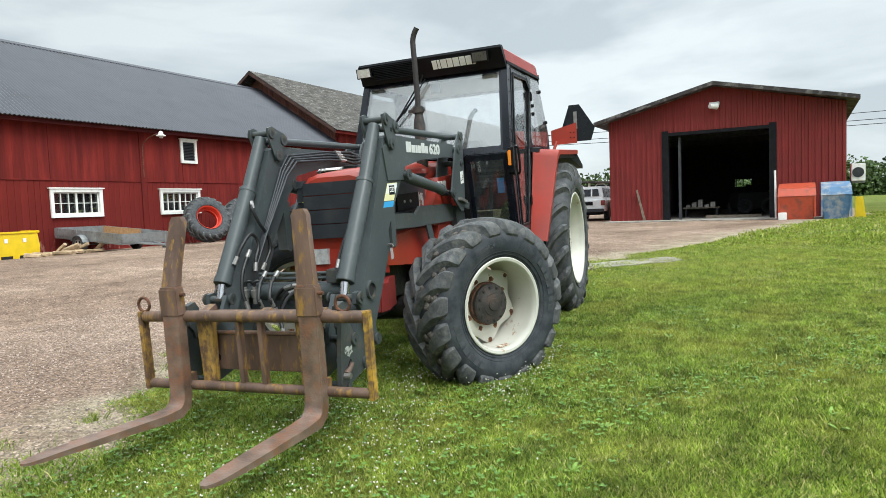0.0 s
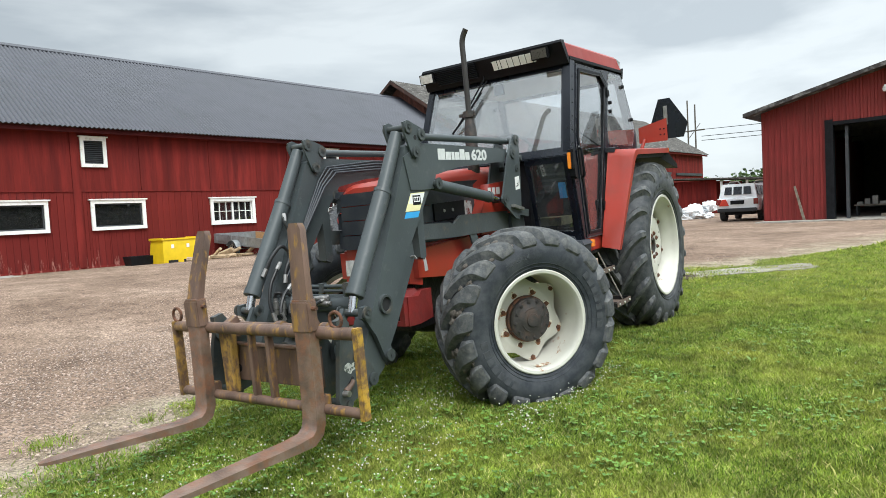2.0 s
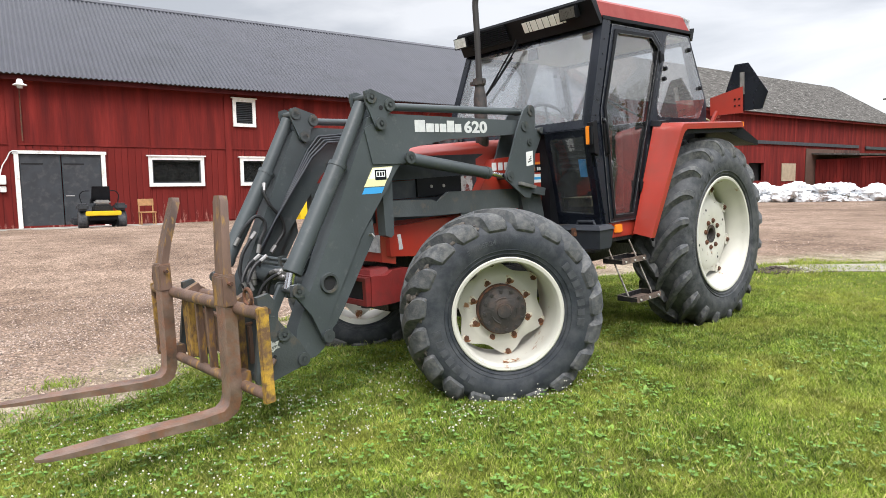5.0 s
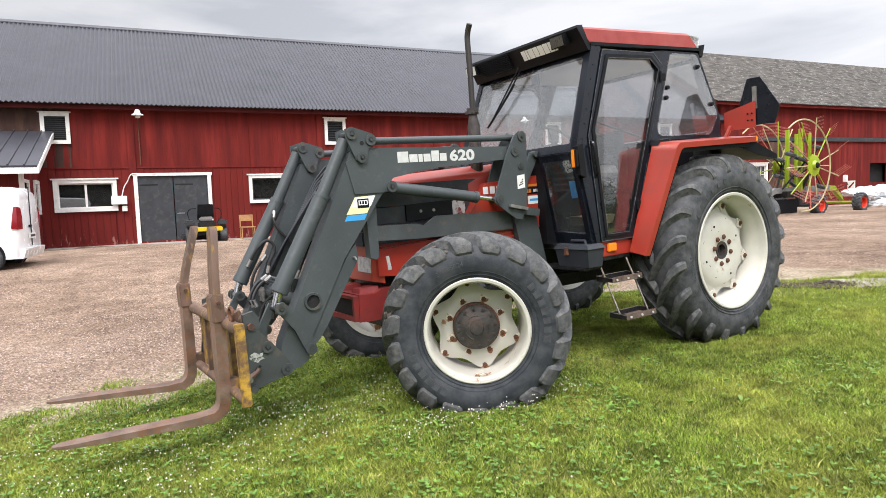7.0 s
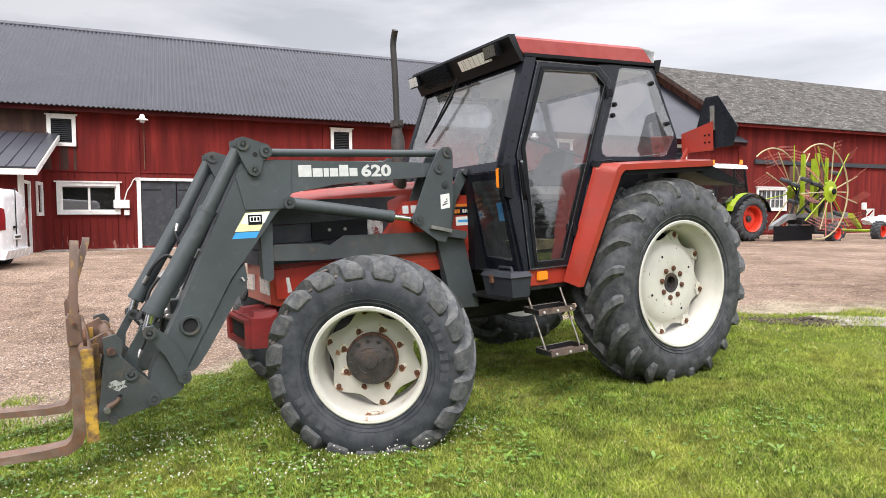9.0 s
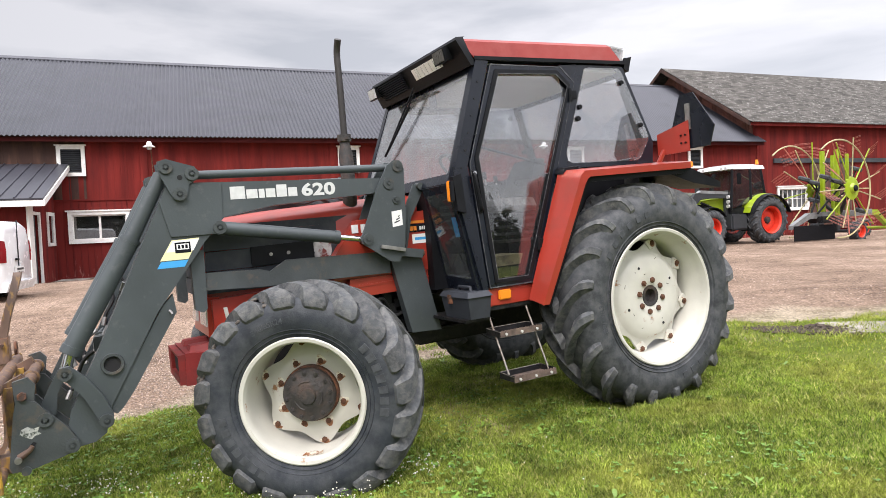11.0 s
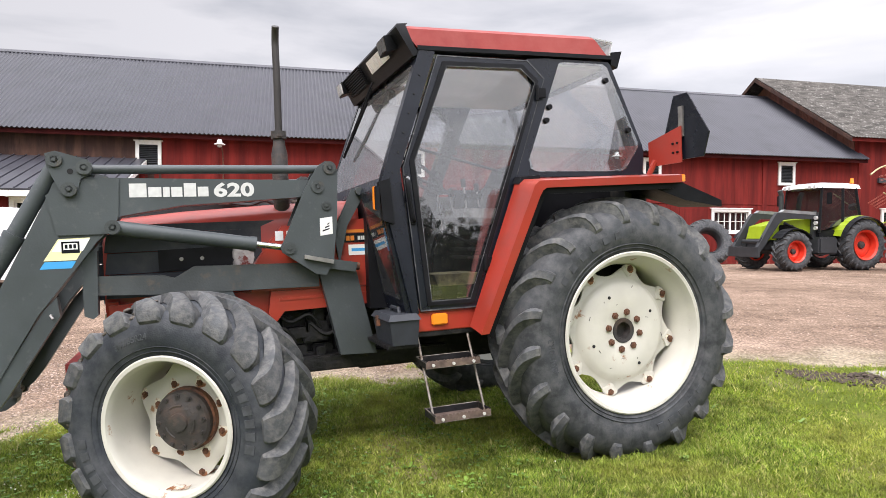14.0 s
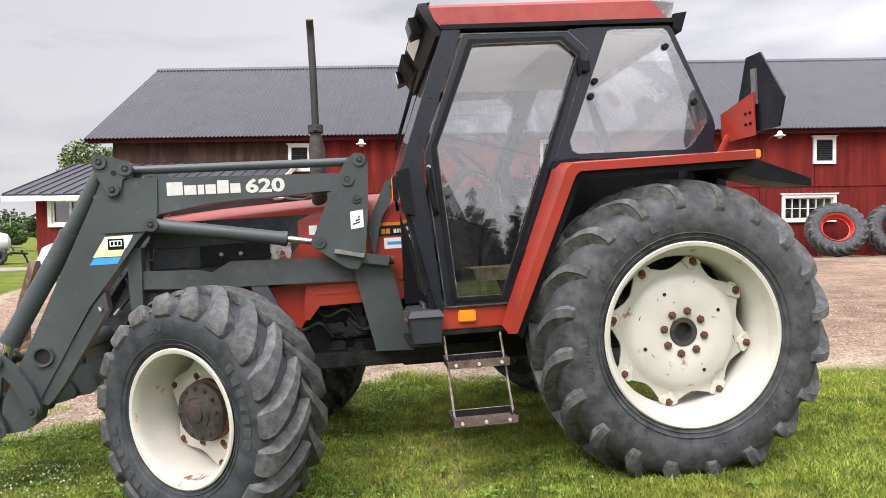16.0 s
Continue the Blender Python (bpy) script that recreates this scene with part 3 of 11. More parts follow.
    sandy.inputs["From Min"].default_value, sandy.inputs["From Max"].default_value = -1.2, -0.35
    l.new(sm.outputs["Value"], sandy.inputs["Value"])
    sand = mix(0.9, ramp(nz(3.0, 6, 0.65), (0.35, (0.20, 0.17, 0.11)), (0.6, (0.40, 0.345, 0.255))), g2, "MULTIPLY")
    l.new(mix(mr.outputs["Result"], mix(sandy.outputs["Result"], gravel, sand), grass), b.inputs["Base Color"])
    b.inputs["Roughness"].default_value = 0.95
    b.inputs["Specular IOR Level"].default_value = 0.15
    bp = n.new("ShaderNodeBump")
    bp.inputs["Strength"].default_value, bp.inputs["Distance"].default_value = 0.9, 0.02
    l.new(nz(55, 5, 0.7), bp.inputs["Height"])
    l.new(bp.outputs["Normal"], b.inputs["Normal"])
    me.materials.append(m)
    tagged(new("ground", me), "pale brown gravel yard meeting a green lawn", "ground", kind="structure")


build_ground()

# ---- buildings ----


def cells(y0, y1, z0, z1, holes):
    """Rectangles that fill a wall but for its openings."""
    cuts = sorted({y0, y1, *[v for h in holes for v in h[:2] if y0 < v < y1]})
    out = []
    for a, b in zip(cuts, cuts[1:]):
        spans = sorted((max(h[2], z0), min(h[3], z1)) for h in holes if h[0] < b - 1e-6 and h[1] > a + 1e-6)
        z = z0
        for lo, hi in spans:
            if lo > z + 1e-4:
                out.append((a, b, z, lo))
            z = max(z, hi)
        if z1 > z + 1e-4:
            out.append((a, b, z, z1))
    return out


def front_wall(bm, x0, x1, y0, y1, z0, z1, holes):
    for a, b, c, d in cells(y0, y1, z0, z1, holes):
        box2(bm, (x0, a, c), (x1, b, d))
    return bm


def corrugated(bm, start, along, down, pitch, amp, thick=0.02):
    """A corrugated sheet: waves run down the slope, repeat along the eave."""
    start, along, down = Vector(start), Vector(along), Vector(down)
    nrm = along.cross(down).normalized()
    if nrm.z < 0:
        nrm = -nrm
    n = int(along.length / pitch * 4)
    top, low = [], []
    for i in range(n + 1):
        p = start + along * (i / n)
        h = nrm * (amp * math.sin(i * math.pi / 2 + 0.4))
        top.append((bm.verts.new(p + h), bm.verts.new(p + down + h)))
        low.append((bm.verts.new(p + h - nrm * thick), bm.verts.new(p + down + h - nrm * thick)))
    for i in range(n):
        bm.faces.new((top[i][0], top[i + 1][0], top[i + 1][1], top[i][1]))
        bm.faces.new((low[i][0], low[i][1], low[i + 1][1], low[i + 1][0]))
        bm.faces.new((top[i][1], top[i + 1][1], low[i + 1][1], low[i][1]))
        bm.faces.new((top[i][0], low[i][0], low[i + 1][0], top[i + 1][0]))
    return bm


BOARD = 0.235
board_cache = {}


def board_mesh(w, h, material):
    key = (round(w, 2), round(h, 2), material.name)
    if key not in board_cache:
        bm = B()
        loft(bm, [[(0.0, -w / 2, 0), (0.0, w / 2, 0), (0.022, w / 2 - 0.004, 0), (0.022, -w / 2 + 0.004, 0)],
                  [(0.0, -w / 2, h), (0.0, w / 2, h), (0.022, w / 2 - 0.004, h), (0.022, -w / 2 + 0.004, h)]])
        board_cache[key] = mesh_of("board", bm, material, 0)
    return board_cache[key]


PIECES = []  # boards that are linked last


def clad(wall, x, y0, y1, z0, z1, holes, single_range, material, joined_material):
    """Vertical boards on a wall that faces +x; those in single_range are objects of their own."""
    rest = B()
    n = 0
    y = y0
    k = 0
    while y < y1 - 0.02:
        w = min(BOARD * (0.86 + 0.28 * random.random()), y1 - y)
        for a, b, c, d in cells(y, y + w, z0, z1, holes):
            if b - a < 0.03:
                continue
            jut = 0.002 + 0.003 * (k % 2) + 0.005 * random.random()
            ww = b - a - 0.002
            if single_range[0] < (a + b) / 2 < single_range[1]:
                PIECES.append((board_mesh(ww, d - c, material), wall, (x + jut, (a + b) / 2, c)))
                n += 1
            else:
                box2(rest, (x, a + 0.001, c), (x + 0.022 + jut, b - 0.001, d))
        y += w
        k += 1
    if len(rest.faces):
        ob = part("board_cladding", rest, joined_material, wall, smooth=0)
        ob["kind"] = "stuff"
    else:
        rest.free()
    return n


def window_unit(parent, x, y0, y1, z0, z1, cols=0, rows=0, name="window"):
    """White-cased window facing +x, with a pane and glazing bars."""
    bm = B()
    f = 0.13
    for lo, hi in (((x, y0, z1 - f), (x + 0.09, y1, z1)), ((x, y0, z0), (x + 0.09, y1, z0 + f)),
                   ((x, y0, z0 + f), (x + 0.085, y0 + f, z1 - f)), ((x, y1 - f, z0 + f), (x + 0.085, y1, z1 - f)),
                   ((x, y0 - 0.07, z1), (x + 0.13, y1 + 0.07, z1 + 0.05))):
        box2(bm, lo, hi)
    win = part(name, bm, M_TRIM, parent, smooth=0)
    iy0, iy1, iz0, iz1 = y0 + f, y1 - f, z0 + f, z1 - f
    bm = B()
    s = 0.05
    for lo, hi in (((x - 0.05, iy0, iz1 - s), (x - 0.01, iy1, iz1)), ((x - 0.05, iy0, iz0), (x - 0.01, iy1, iz0 + s)),
                   ((x - 0.05, iy0, iz0 + s), (x - 0.01, iy0 + s, iz1 - s)), ((x - 0.05, iy1 - s, iz0 + s), (x - 0.01, iy1, iz1 - s))):
        box2(bm, lo, hi)
    part("sash", bm, M_TRIM if cols else M_DARKDOOR, win, smooth=0)
    part("pane", box2(B(), (x - 0.075, iy0 + 0.02, iz0 + 0.02), (x - 0.068, iy1 - 0.02, iz1 - 0.02)), M_PANE, win, smooth=0)
    # pale sheet added behind the pane to lighten what the glass shows
    part("blind", box2(B(), (x - 0.3, iy0 - 0.1, iz0 - 0.3), (x - 0.28, iy1 + 0.1, iz1 + 0.1)), M_PANE_BACK, win, smooth=0)
    if cols:
        for i in range(1, cols):
            yy = iy0 + (iy1 - iy0) * i / cols
            wdt = 0.075 if i * 2 == cols else 0.022
            part("glazing_bar", box2(B(), (x - 0.055, yy - wdt / 2, iz0 + s), (x - 0.008, yy + wdt / 2, iz1 - s)), M_TRIM, win, smooth=0)
        for j in range(1, rows):
            zz = iz0 + (iz1 - iz0) * j / rows
            part("glazing_bar", box2(B(), (x - 0.052, iy0 + s, zz - 0.012), (x - 0.012, iy1 - s, zz + 0.012)), M_TRIM, win, smooth=0)
    return win


def louvre(parent, x, y0, y1, z0, z1):
    bm = B()
    f = 0.13
    for lo, hi in (((x, y0, z1 - f), (x + 0.08, y1, z1)), ((x, y0, z0), (x + 0.08, y1, z0 + f)),
                   ((x, y0, z0 + f), (x + 0.075, y0 + f, z1 - f)), ((x, y1 - f, z0 + f), (x + 0.075, y1, z1 - f)),
                   ((x, y0 - 0.06, z1), (x + 0.11, y1 + 0.06, z1 + 0.04))):
        box2(bm, lo, hi)
    win = part("louvre_vent", bm, M_TRIM, parent, smooth=0)
    n = 12
    for i in range(n):
        zz = z0 + f + (z1 - z0 - 2 * f) * (i + 0.5) / n
        part("slat", box(B(), (0, 0, 0), (0.07, y1 - y0 - 2 * f, 0.012), pose(x + 0.02, (y0 + y1) / 2, zz, 0, 38, 0)), M_DARKDOOR, win, smooth=0)
    part("backing", box2(B(), (x - 0.06, y0 + f, z0 + f), (x - 0.03, y1 - f, z1 - f)), M_DARK, win, smooth=0)


BX = -25.06
# eave board and soffit: the wall red at about a third strength
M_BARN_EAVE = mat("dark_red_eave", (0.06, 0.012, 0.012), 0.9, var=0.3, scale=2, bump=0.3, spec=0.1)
M_TAN = mat("tan_louvre_panel", (0.42, 0.34, 0.24), 0.8, var=0.12, scale=3, bump=0.1)
WIN1 = [(-0.67, 1.42, 1.34, 2.53), (6.27, 8.31, 1.455, 2.6), (9.74, 11.78, 1.455, 2.6), (14.56, 16.72, 1.455, 2.6), (19.52, 21.76, 1.455, 2.6), (24.45, 26.6, 1.5, 2.7)]
VENT1 = [(-0.91, 0.02, 3.85, 4.975), (9.535, 10.463, 3.85, 4.975), (20.8, 21.73, 3.85, 4.975), (28.15, 29.1, 3.9, 5.0)]
DOOR1 = (2.02, 4.79, 0.0, 2.63)


def long_barn():
    barn = thing("barn", "long falu-red timber barn with white window casings", "barn", Matrix())
    holes = [(a + 0.1, b - 0.1, c + 0.1, d - 0.1) for a, b, c, d in WIN1] + [(a + 0.1, b - 0.1, c + 0.1, d - 0.1) for a, b, c, d in VENT1] + [DOOR1]
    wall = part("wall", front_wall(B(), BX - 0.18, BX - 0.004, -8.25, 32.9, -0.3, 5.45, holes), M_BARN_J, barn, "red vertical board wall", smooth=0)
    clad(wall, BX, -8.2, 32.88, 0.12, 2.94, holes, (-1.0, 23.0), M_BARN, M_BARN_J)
    clad(wall, BX, 0.05, 32.88, 2.97, 5.4, holes, (30, 30.5), M_BARN, M_BARN_J)
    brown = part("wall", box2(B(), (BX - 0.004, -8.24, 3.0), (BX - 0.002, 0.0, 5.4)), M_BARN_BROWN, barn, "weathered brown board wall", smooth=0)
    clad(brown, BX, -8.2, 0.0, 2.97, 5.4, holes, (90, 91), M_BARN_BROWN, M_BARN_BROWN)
    bm = B()
    box2(bm, (BX, -8.2, 2.93), (BX + 0.06, 1.95, 2.985))
    box2(bm, (BX, 1.95, 2.93), (BX + 0.06, 32.9, 2.985))
    part("drip_board", bm, M_BARN, wall, smooth=0)
    for y in (2.0, 9.32, 18.75, 27.4):
        part("batten", box2(B(), (BX, y - 0.13, 2.64 if y < 3 else 0.1), (BX + 0.085, y + 0.13, 5.4)), M_BARN, wall, smooth=0)
    part("plinth", box2(B(), (BX - 0.2, -8.3, -0.4), (BX + 0.05, 32.9, 0.12)), M_BARN, wall, smooth=0)
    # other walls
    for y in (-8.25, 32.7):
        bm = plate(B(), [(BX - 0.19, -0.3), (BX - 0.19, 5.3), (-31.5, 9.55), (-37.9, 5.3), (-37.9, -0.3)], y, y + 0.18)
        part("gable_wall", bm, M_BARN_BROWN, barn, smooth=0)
    part("back_wall", box2(B(), (-38.1, -8.25, -0.3), (-37.92, 32.9, 5.4)), M_BARN_J, barn, smooth=0)
    # roof
    part("roof", corrugated(B(), (-31.5, -9.1, 9.72), (0, 42.2, 0), (7.05, 0, -4.45), 0.165, 0.03), M_ROOF, barn, "dark corrugated steel roof", smooth=60)
    part("roof", corrugated(B(), (-31.5, -9.1, 9.72), (0, 42.2, 0), (-7.05, 0, -4.45), 0.27, 0.03), M_ROOF, barn, smooth=60)
    bm = B()
    quad_slab(bm, [(-31.5, -9.0, 9.61), (-24.6, -9.0, 5.255), (-24.6, 33.05, 5.255), (-31.5, 33.05, 9.61)], 0.06)
    quad_slab(bm, [(-31.5, -9.0, 9.63), (-38.4, -9.0, 5.275), (-38.4, 33.05, 5.275), (-31.5, 33.05, 9.63)], 0.06)
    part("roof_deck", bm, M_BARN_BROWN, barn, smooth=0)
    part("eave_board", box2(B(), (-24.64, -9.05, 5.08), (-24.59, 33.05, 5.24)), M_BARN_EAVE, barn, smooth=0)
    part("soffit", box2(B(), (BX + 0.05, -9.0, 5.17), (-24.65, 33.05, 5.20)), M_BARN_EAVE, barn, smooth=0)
    part("ridge_cap", plate(B(), [(-31.7, 9.60), (-31.5, 9.74), (-31.3, 9.60), (-31.3, 9.64), (-31.5, 9.79), (-31.7, 9.64)], -9.1, 33.1), M_ROOF, barn, smooth=0)
    for s in (-9.12, ):
        for d in (1, -1):
            part("bargeboard", quad_slab(B(), [(-31.5, s, 9.66), (-31.5 + d * 7.0, s, 5.24), (-31.5 + d * 7.0, s, 5.08), (-31.5, s, 9.46)], 0.04), M_BARN_BROWN, barn, smooth=0)
    for i, (a, b, c, d) in enumerate(WIN1):
        window_unit(barn, BX + 0.04, a, b, c, d, *((2, 1) if i == 0 else (6, 2) if i in (3, 4, 5) else (0, 0)))
    for v in VENT1:
        louvre(barn, BX + 0.04, *v)
    # double door
    bm = B()
    y0, y1, z1 = DOOR1[0], DOOR1[1], DOOR1[3]
    box2(bm, (BX + 0.03, y0 - 0.02, 0.05), (BX + 0.11, y0 + 0.12, z1))
    box2(bm, (BX + 0.03, y1 - 0.12, 0.05), (BX + 0.11, y1 + 0.02, z1))
    box2(bm, (BX + 0.03, y0 - 0.06, z1), (BX + 0.12, y1 + 0.06, z1 + 0.11))
    door = part("door", bm, M_TRIM, barn, "dark slate double door in a white frame", smooth=0)
    mid = (y0 + y1) / 2
    for a, b in ((y0 + 0.13, mid - 0.015), (mid + 0.015, y1 - 0.13)):
        part("door_leaf", box2(B(), (BX - 0.03, a, 0.08), (BX + 0.03, b, z1 - 0.02)), M_DARKDOOR, door, bevel=0.01)
        part("hinge_strap", box2(B(), (BX + 0.03, a + 0.05, 2.26), (BX + 0.04, a + 0.7, 2.31)), M_DARK, door)
    part("door_handle", cyl(B(), (BX + 0.03, mid + 0.08, 1.15), (BX + 0.03, mid + 0.36, 1.15), 0.02), M_STEEL, door)
    return barn


def yard_lamp(y, z):
    lamp = thing("yard_lamp", "white enamel yard lamp on a rusty pipe bracket", "lamp", pose(BX, y, z), "lamps on the barn wall")
    part("pipe", tube(B(), curve([(0.1, 0, -1.75), (0.12, 0, -0.5), (0.4, 0, -0.15), (0.9, 0, 0.02), (1.36, 0, 0.05)]), 0.022), M_RUST, lamp)
    bm = lathe(B(), [(0.0, 0.13), (0.06, 0.13), (0.09, 0.08), (0.10, 0.0), (0.20, -0.05), (0.21, -0.07), (0.18, -0.06), (0.0, -0.04)], 24)
    bmesh.ops.rotate(bm, verts=bm.verts[:], matrix=Matrix.Rotation(radians(90), 3, "X"))
    part("shade", bm, M_WHITE, lamp, m=pose(1.4, 0, 0.02))
    bm = lathe(B(), [(0.0, -0.1), (0.07, -0.09), (0.1, -0.02), (0.09, 0.04), (0.0, 0.05)], 20)
    bmesh.ops.rotate(bm, verts=bm.verts[:], matrix=Matrix.Rotation(radians(90), 3, "X"))
    part("lens", bm, M_LENS, lamp, m=pose(1.4, 0, -0.06))
    return lamp


def grey_barn():
    """Taller barn with the weathered roof, joined to the long one."""
    barn = thing("barn", "tall red barn with a weathered grey cement roof", "barn", Matrix())
    w6, dark, vent = (34.36, 36.75, 1.46, 2.81), (46.7, 48.7, 1.45, 2.75), (51.1, 53.1, 1.4, 2.75)
    slide = (54.6, 63.5, 0.2, 3.9)
    holes = [(w6[0] + 0.1, w6[1] - 0.1, w6[2] + 0.1, w6[3] - 0.1), dark]
    wall = part("wall", front_wall(B(), BX - 0.18, BX - 0.004, 32.92, 72.0, -0.3, 6.5, holes), M_BARN_J, barn, "red vertical board wall", smooth=0)
    clad(wall, BX, 32.95, 72.0, 0.15, 6.3, holes, (200, 201), M_BARN, M_BARN_J)
    for y in (32.92, 71.8):
        part("gable_wall", plate(B(), [(BX - 0.19, -0.3), (BX - 0.19, 6.35), (-31.5, 10.6), (-37.9, 6.35), (-37.9, -0.3)], y, y + 0.18), M_BARN_GABLE, barn, smooth=0)
    bm = B()
    x = BX - 0.3
    while x > -31.4:
        z = 6.3 + (BX - x) * 0.655
        box2(bm, (x - 0.10, 32.86, 5.0), (x + 0.10, 32.92, z - 0.1))
        x -= 0.22
    part("gable_cladding", bm, M_BARN_GABLE, barn, smooth=0)["kind"] = "stuff"
    part("back_wall", box2(B(), (-38.1, 32.92, -0.3), (-37.92, 72, 6.4)), M_BARN_J, barn, smooth=0)
    for d in (1, -1):
        part("roof", corrugated(B(), (-31.5, 32.0, 10.85), (0, 40.3, 0), (d * 7.05, 0, -4.5), 0.18, 0.022), M_ROOF_OLD, barn, "grey weathered corrugated cement roof", smooth=60)
        part("bargeboard", quad_slab(B(), [(-31.5, 31.97, 10.80), (-31.5 + d * 7.0, 31.97, 6.33), (-31.5 + d * 7.0, 31.97, 6.12), (-31.5, 31.97, 10.58)], 0.05), M_BARN_BROWN, barn, smooth=0)
    part("eave_board", box2(B(), (-24.62, 32.0, 6.16), (-24.57, 72.2, 6.32)), M_BARN_J, barn, smooth=0)
    window_unit(barn, BX + 0.04, *w6, 6, 2)
    # dark sheet behind the opening in place of an unlit room
    part("dark_opening", box2(B(), (BX - 0.5, dark[0] - 0.3, dark[2] - 0.3), (BX - 0.48, dark[1] + 0.3, dark[3] + 0.3)), M_DARK, barn, smooth=0)
    part("vent_panel", box2(B(), (BX + 0.05, vent[0], vent[2]), (BX + 0.09, vent[1], vent[3])), M_TAN, barn, "tan louvred panel", smooth=0)
    for k in range(9):
        part("slat", box2(B(), (BX + 0.09, vent[0] + 0.05, vent[2] + 0.08 + 0.14 * k), (BX + 0.11, vent[1] - 0.05, vent[2] + 0.14 + 0.14 * k)), M_TAN, barn, smooth=0)
    part("door_rail", box2(B(), (BX + 0.06, 34.1, 4.15), (BX + 0.16, 63.3, 4.4)), M_DARKDOOR, barn, smooth=0)
    part("door_rail", box2(B(), (BX + 0.06, 64.6, 4.1), (BX + 0.16, 71.5, 4.35)), M_DARKDOOR, barn, smooth=0)
    m_brown = mat("brown_door_boards", (0.10, 0.055, 0.04), 0.9, var=0.2, scale=1.5, bump=0.3)
    part("sliding_door", box2(B(), (BX + 0.05, slide[0], 0.3), (BX + 0.10, 59.0, 3.95)), m_brown, barn, "brown sliding door", smooth=0)
    part("sliding_door", box2(B(), (BX + 0.05, 59.04, 0.3), (BX + 0.13, slide[1], 3.95)), M_BARN_BROWN, barn, "dark brown sliding door", smooth=0)
    part("sliding_door", box2(B(), (BX + 0.05, 36.9, 0.3), (BX + 0.12, 40.2, 4.1)), M_BARN_BROWN, barn, smooth=0)
    return barn


def porch():
    """Lean-to in front of the long barn."""
    hut = thing("lean_to", "small red lean-to with ribbed steel roof and white trim", "shed", Matrix())
    x1, y0, y1 = -20.9, -8.9, -1.1
    m_red = M_BARN_J
    holes = [(-8.35, -7.0, 1.75, 2.6), (-3.6, -1.95, 1.35, 2.45)]
    wall = part("wall", front_wall(B(), x1 - 0.15, x1 - 0.004, y0, y1, 0.0, 2.75, holes), m_red, hut, smooth=0)
    clad(wall, x1, y0, y1, 0.1, 2.7, holes, (90, 91), M_BARN, M_BARN_J)
    for h in holes:
        window_unit(hut, x1 + 0.03, h[0] - 0.1, h[1] + 0.1, h[2] - 0.1, h[3] + 0.1, 2, 1)
    side = [(BX + 0.05, 0), (BX + 0.05, 4.05), (x1, 2.7), (x1, 0)]
    part("side_wall", plate(B(), side, y0, y0 + 0.15), m_red, hut, smooth=0)
    # wall with the doorway
    bm = B()
    plate(bm, [(BX + 0.05, 0), (BX + 0.05, 4.05), (-22.35, 3.1), (-22.35, 0)], y1 - 0.15, y1)
    plate(bm, [(-22.35, 2.35), (-22.35, 3.1), (-21.35, 2.8), (-21.35, 2.35)], y1 - 0.15, y1)
    plate(bm, [(-21.35, 0), (-21.35, 2.8), (x1, 2.7), (x1, 0)], y1 - 0.15, y1)
    part("side_wall", bm, m_red, hut, smooth=0)
    bm = B()
    box2(bm, (-21.42, y1 - 0.02, 0.05), (x1 + 0.05, y1 + 0.05, 2.68))
    box2(bm, (-22.45, y1 - 0.02, 0.05), (-22.33, y1 + 0.05, 2.45))
    box2(bm, (-22.33, y1 - 0.02, 2.35), (-21.42, y1 + 0.04, 2.45))
    part("door_frame", bm, M_TRIM, hut, smooth=0)
    part("door_leaf", box2(B(), (-22.3, y1 - 0.13, 0.1), (-21.45, y1 - 0.09, 2.34)), M_DARKDOOR, hut, "dark door standing in shade", smooth=0)
    bm = B()
    for lo, hi in (((-24.7, 1.3), (-24.6, 2.5)), ((-23.7, 1.3), (-23.6, 2.5)), ((-24.6, 1.3), (-23.7, 1.42)), ((-24.6, 2.38), (-23.7, 2.5))):
        box2(bm, (lo[0], y1, lo[1]), (hi[0], y1 + 0.06, hi[1]))
    win = part("window", bm, M_TRIM, hut, smooth=0)
    part("pane", box2(B(), (-24.6, y1 + 0.005, 1.42), (-23.7, y1 + 0.012, 2.38)), M_PANE, win, smooth=0)
    # roof
    bm = B()
    top, low = (BX + 0.06, 4.28), (-20.35, 2.78)
    quad_slab(bm, [(top[0], -9.75, top[1]), (low[0], -9.75, low[1]), (low[0], -0.55, low[1]), (top[0], -0.55, top[1])], 0.05)
    roof = part("roof", bm, M_ROOF, hut, "grey ribbed steel roof", smooth=0)
    rib = loft(B(), [[(top[0], -0.03, top[1] + 0.02), (top[0], -0.015, top[1] + 0.07), (top[0], 0.015, top[1] + 0.07), (top[0], 0.03, top[1] + 0.02)],
                     [(low[0], -0.03, low[1] + 0.02), (low[0], -0.015, low[1] + 0.07), (low[0], 0.015, low[1] + 0.07), (low[0], 0.03, low[1] + 0.02)]])
    rib_mesh = mesh_of("roof_rib", rib, M_ROOF, 0)
    for k in range(22):
        ob = new("roof_rib", rib_mesh)
        ob.parent = roof
        ob.location = (0, -9.7 + 0.42 * k, 0)
    part("fascia", box2(B(), (low[0] - 0.03, -9.75, low[1] - 0.22), (low[0] + 0.03, -0.55, low[1] - 0.04)), M_TRIM, hut, smooth=0)
    part("bargeboard", quad_slab(B(), [(top[0], -0.53, top[1] - 0.03), (low[0], -0.53, low[1] - 0.03), (low[0], -0.53, low[1] - 0.22), (top[0], -0.53, top[1] - 0.22)], 0.04), M_TRIM, hut, smooth=0)
    return hut


SY, SX0, SX1, APX, APZ, EVZ = 30.0, -7.13, 2.2, -2.6, 6.0, 4.86


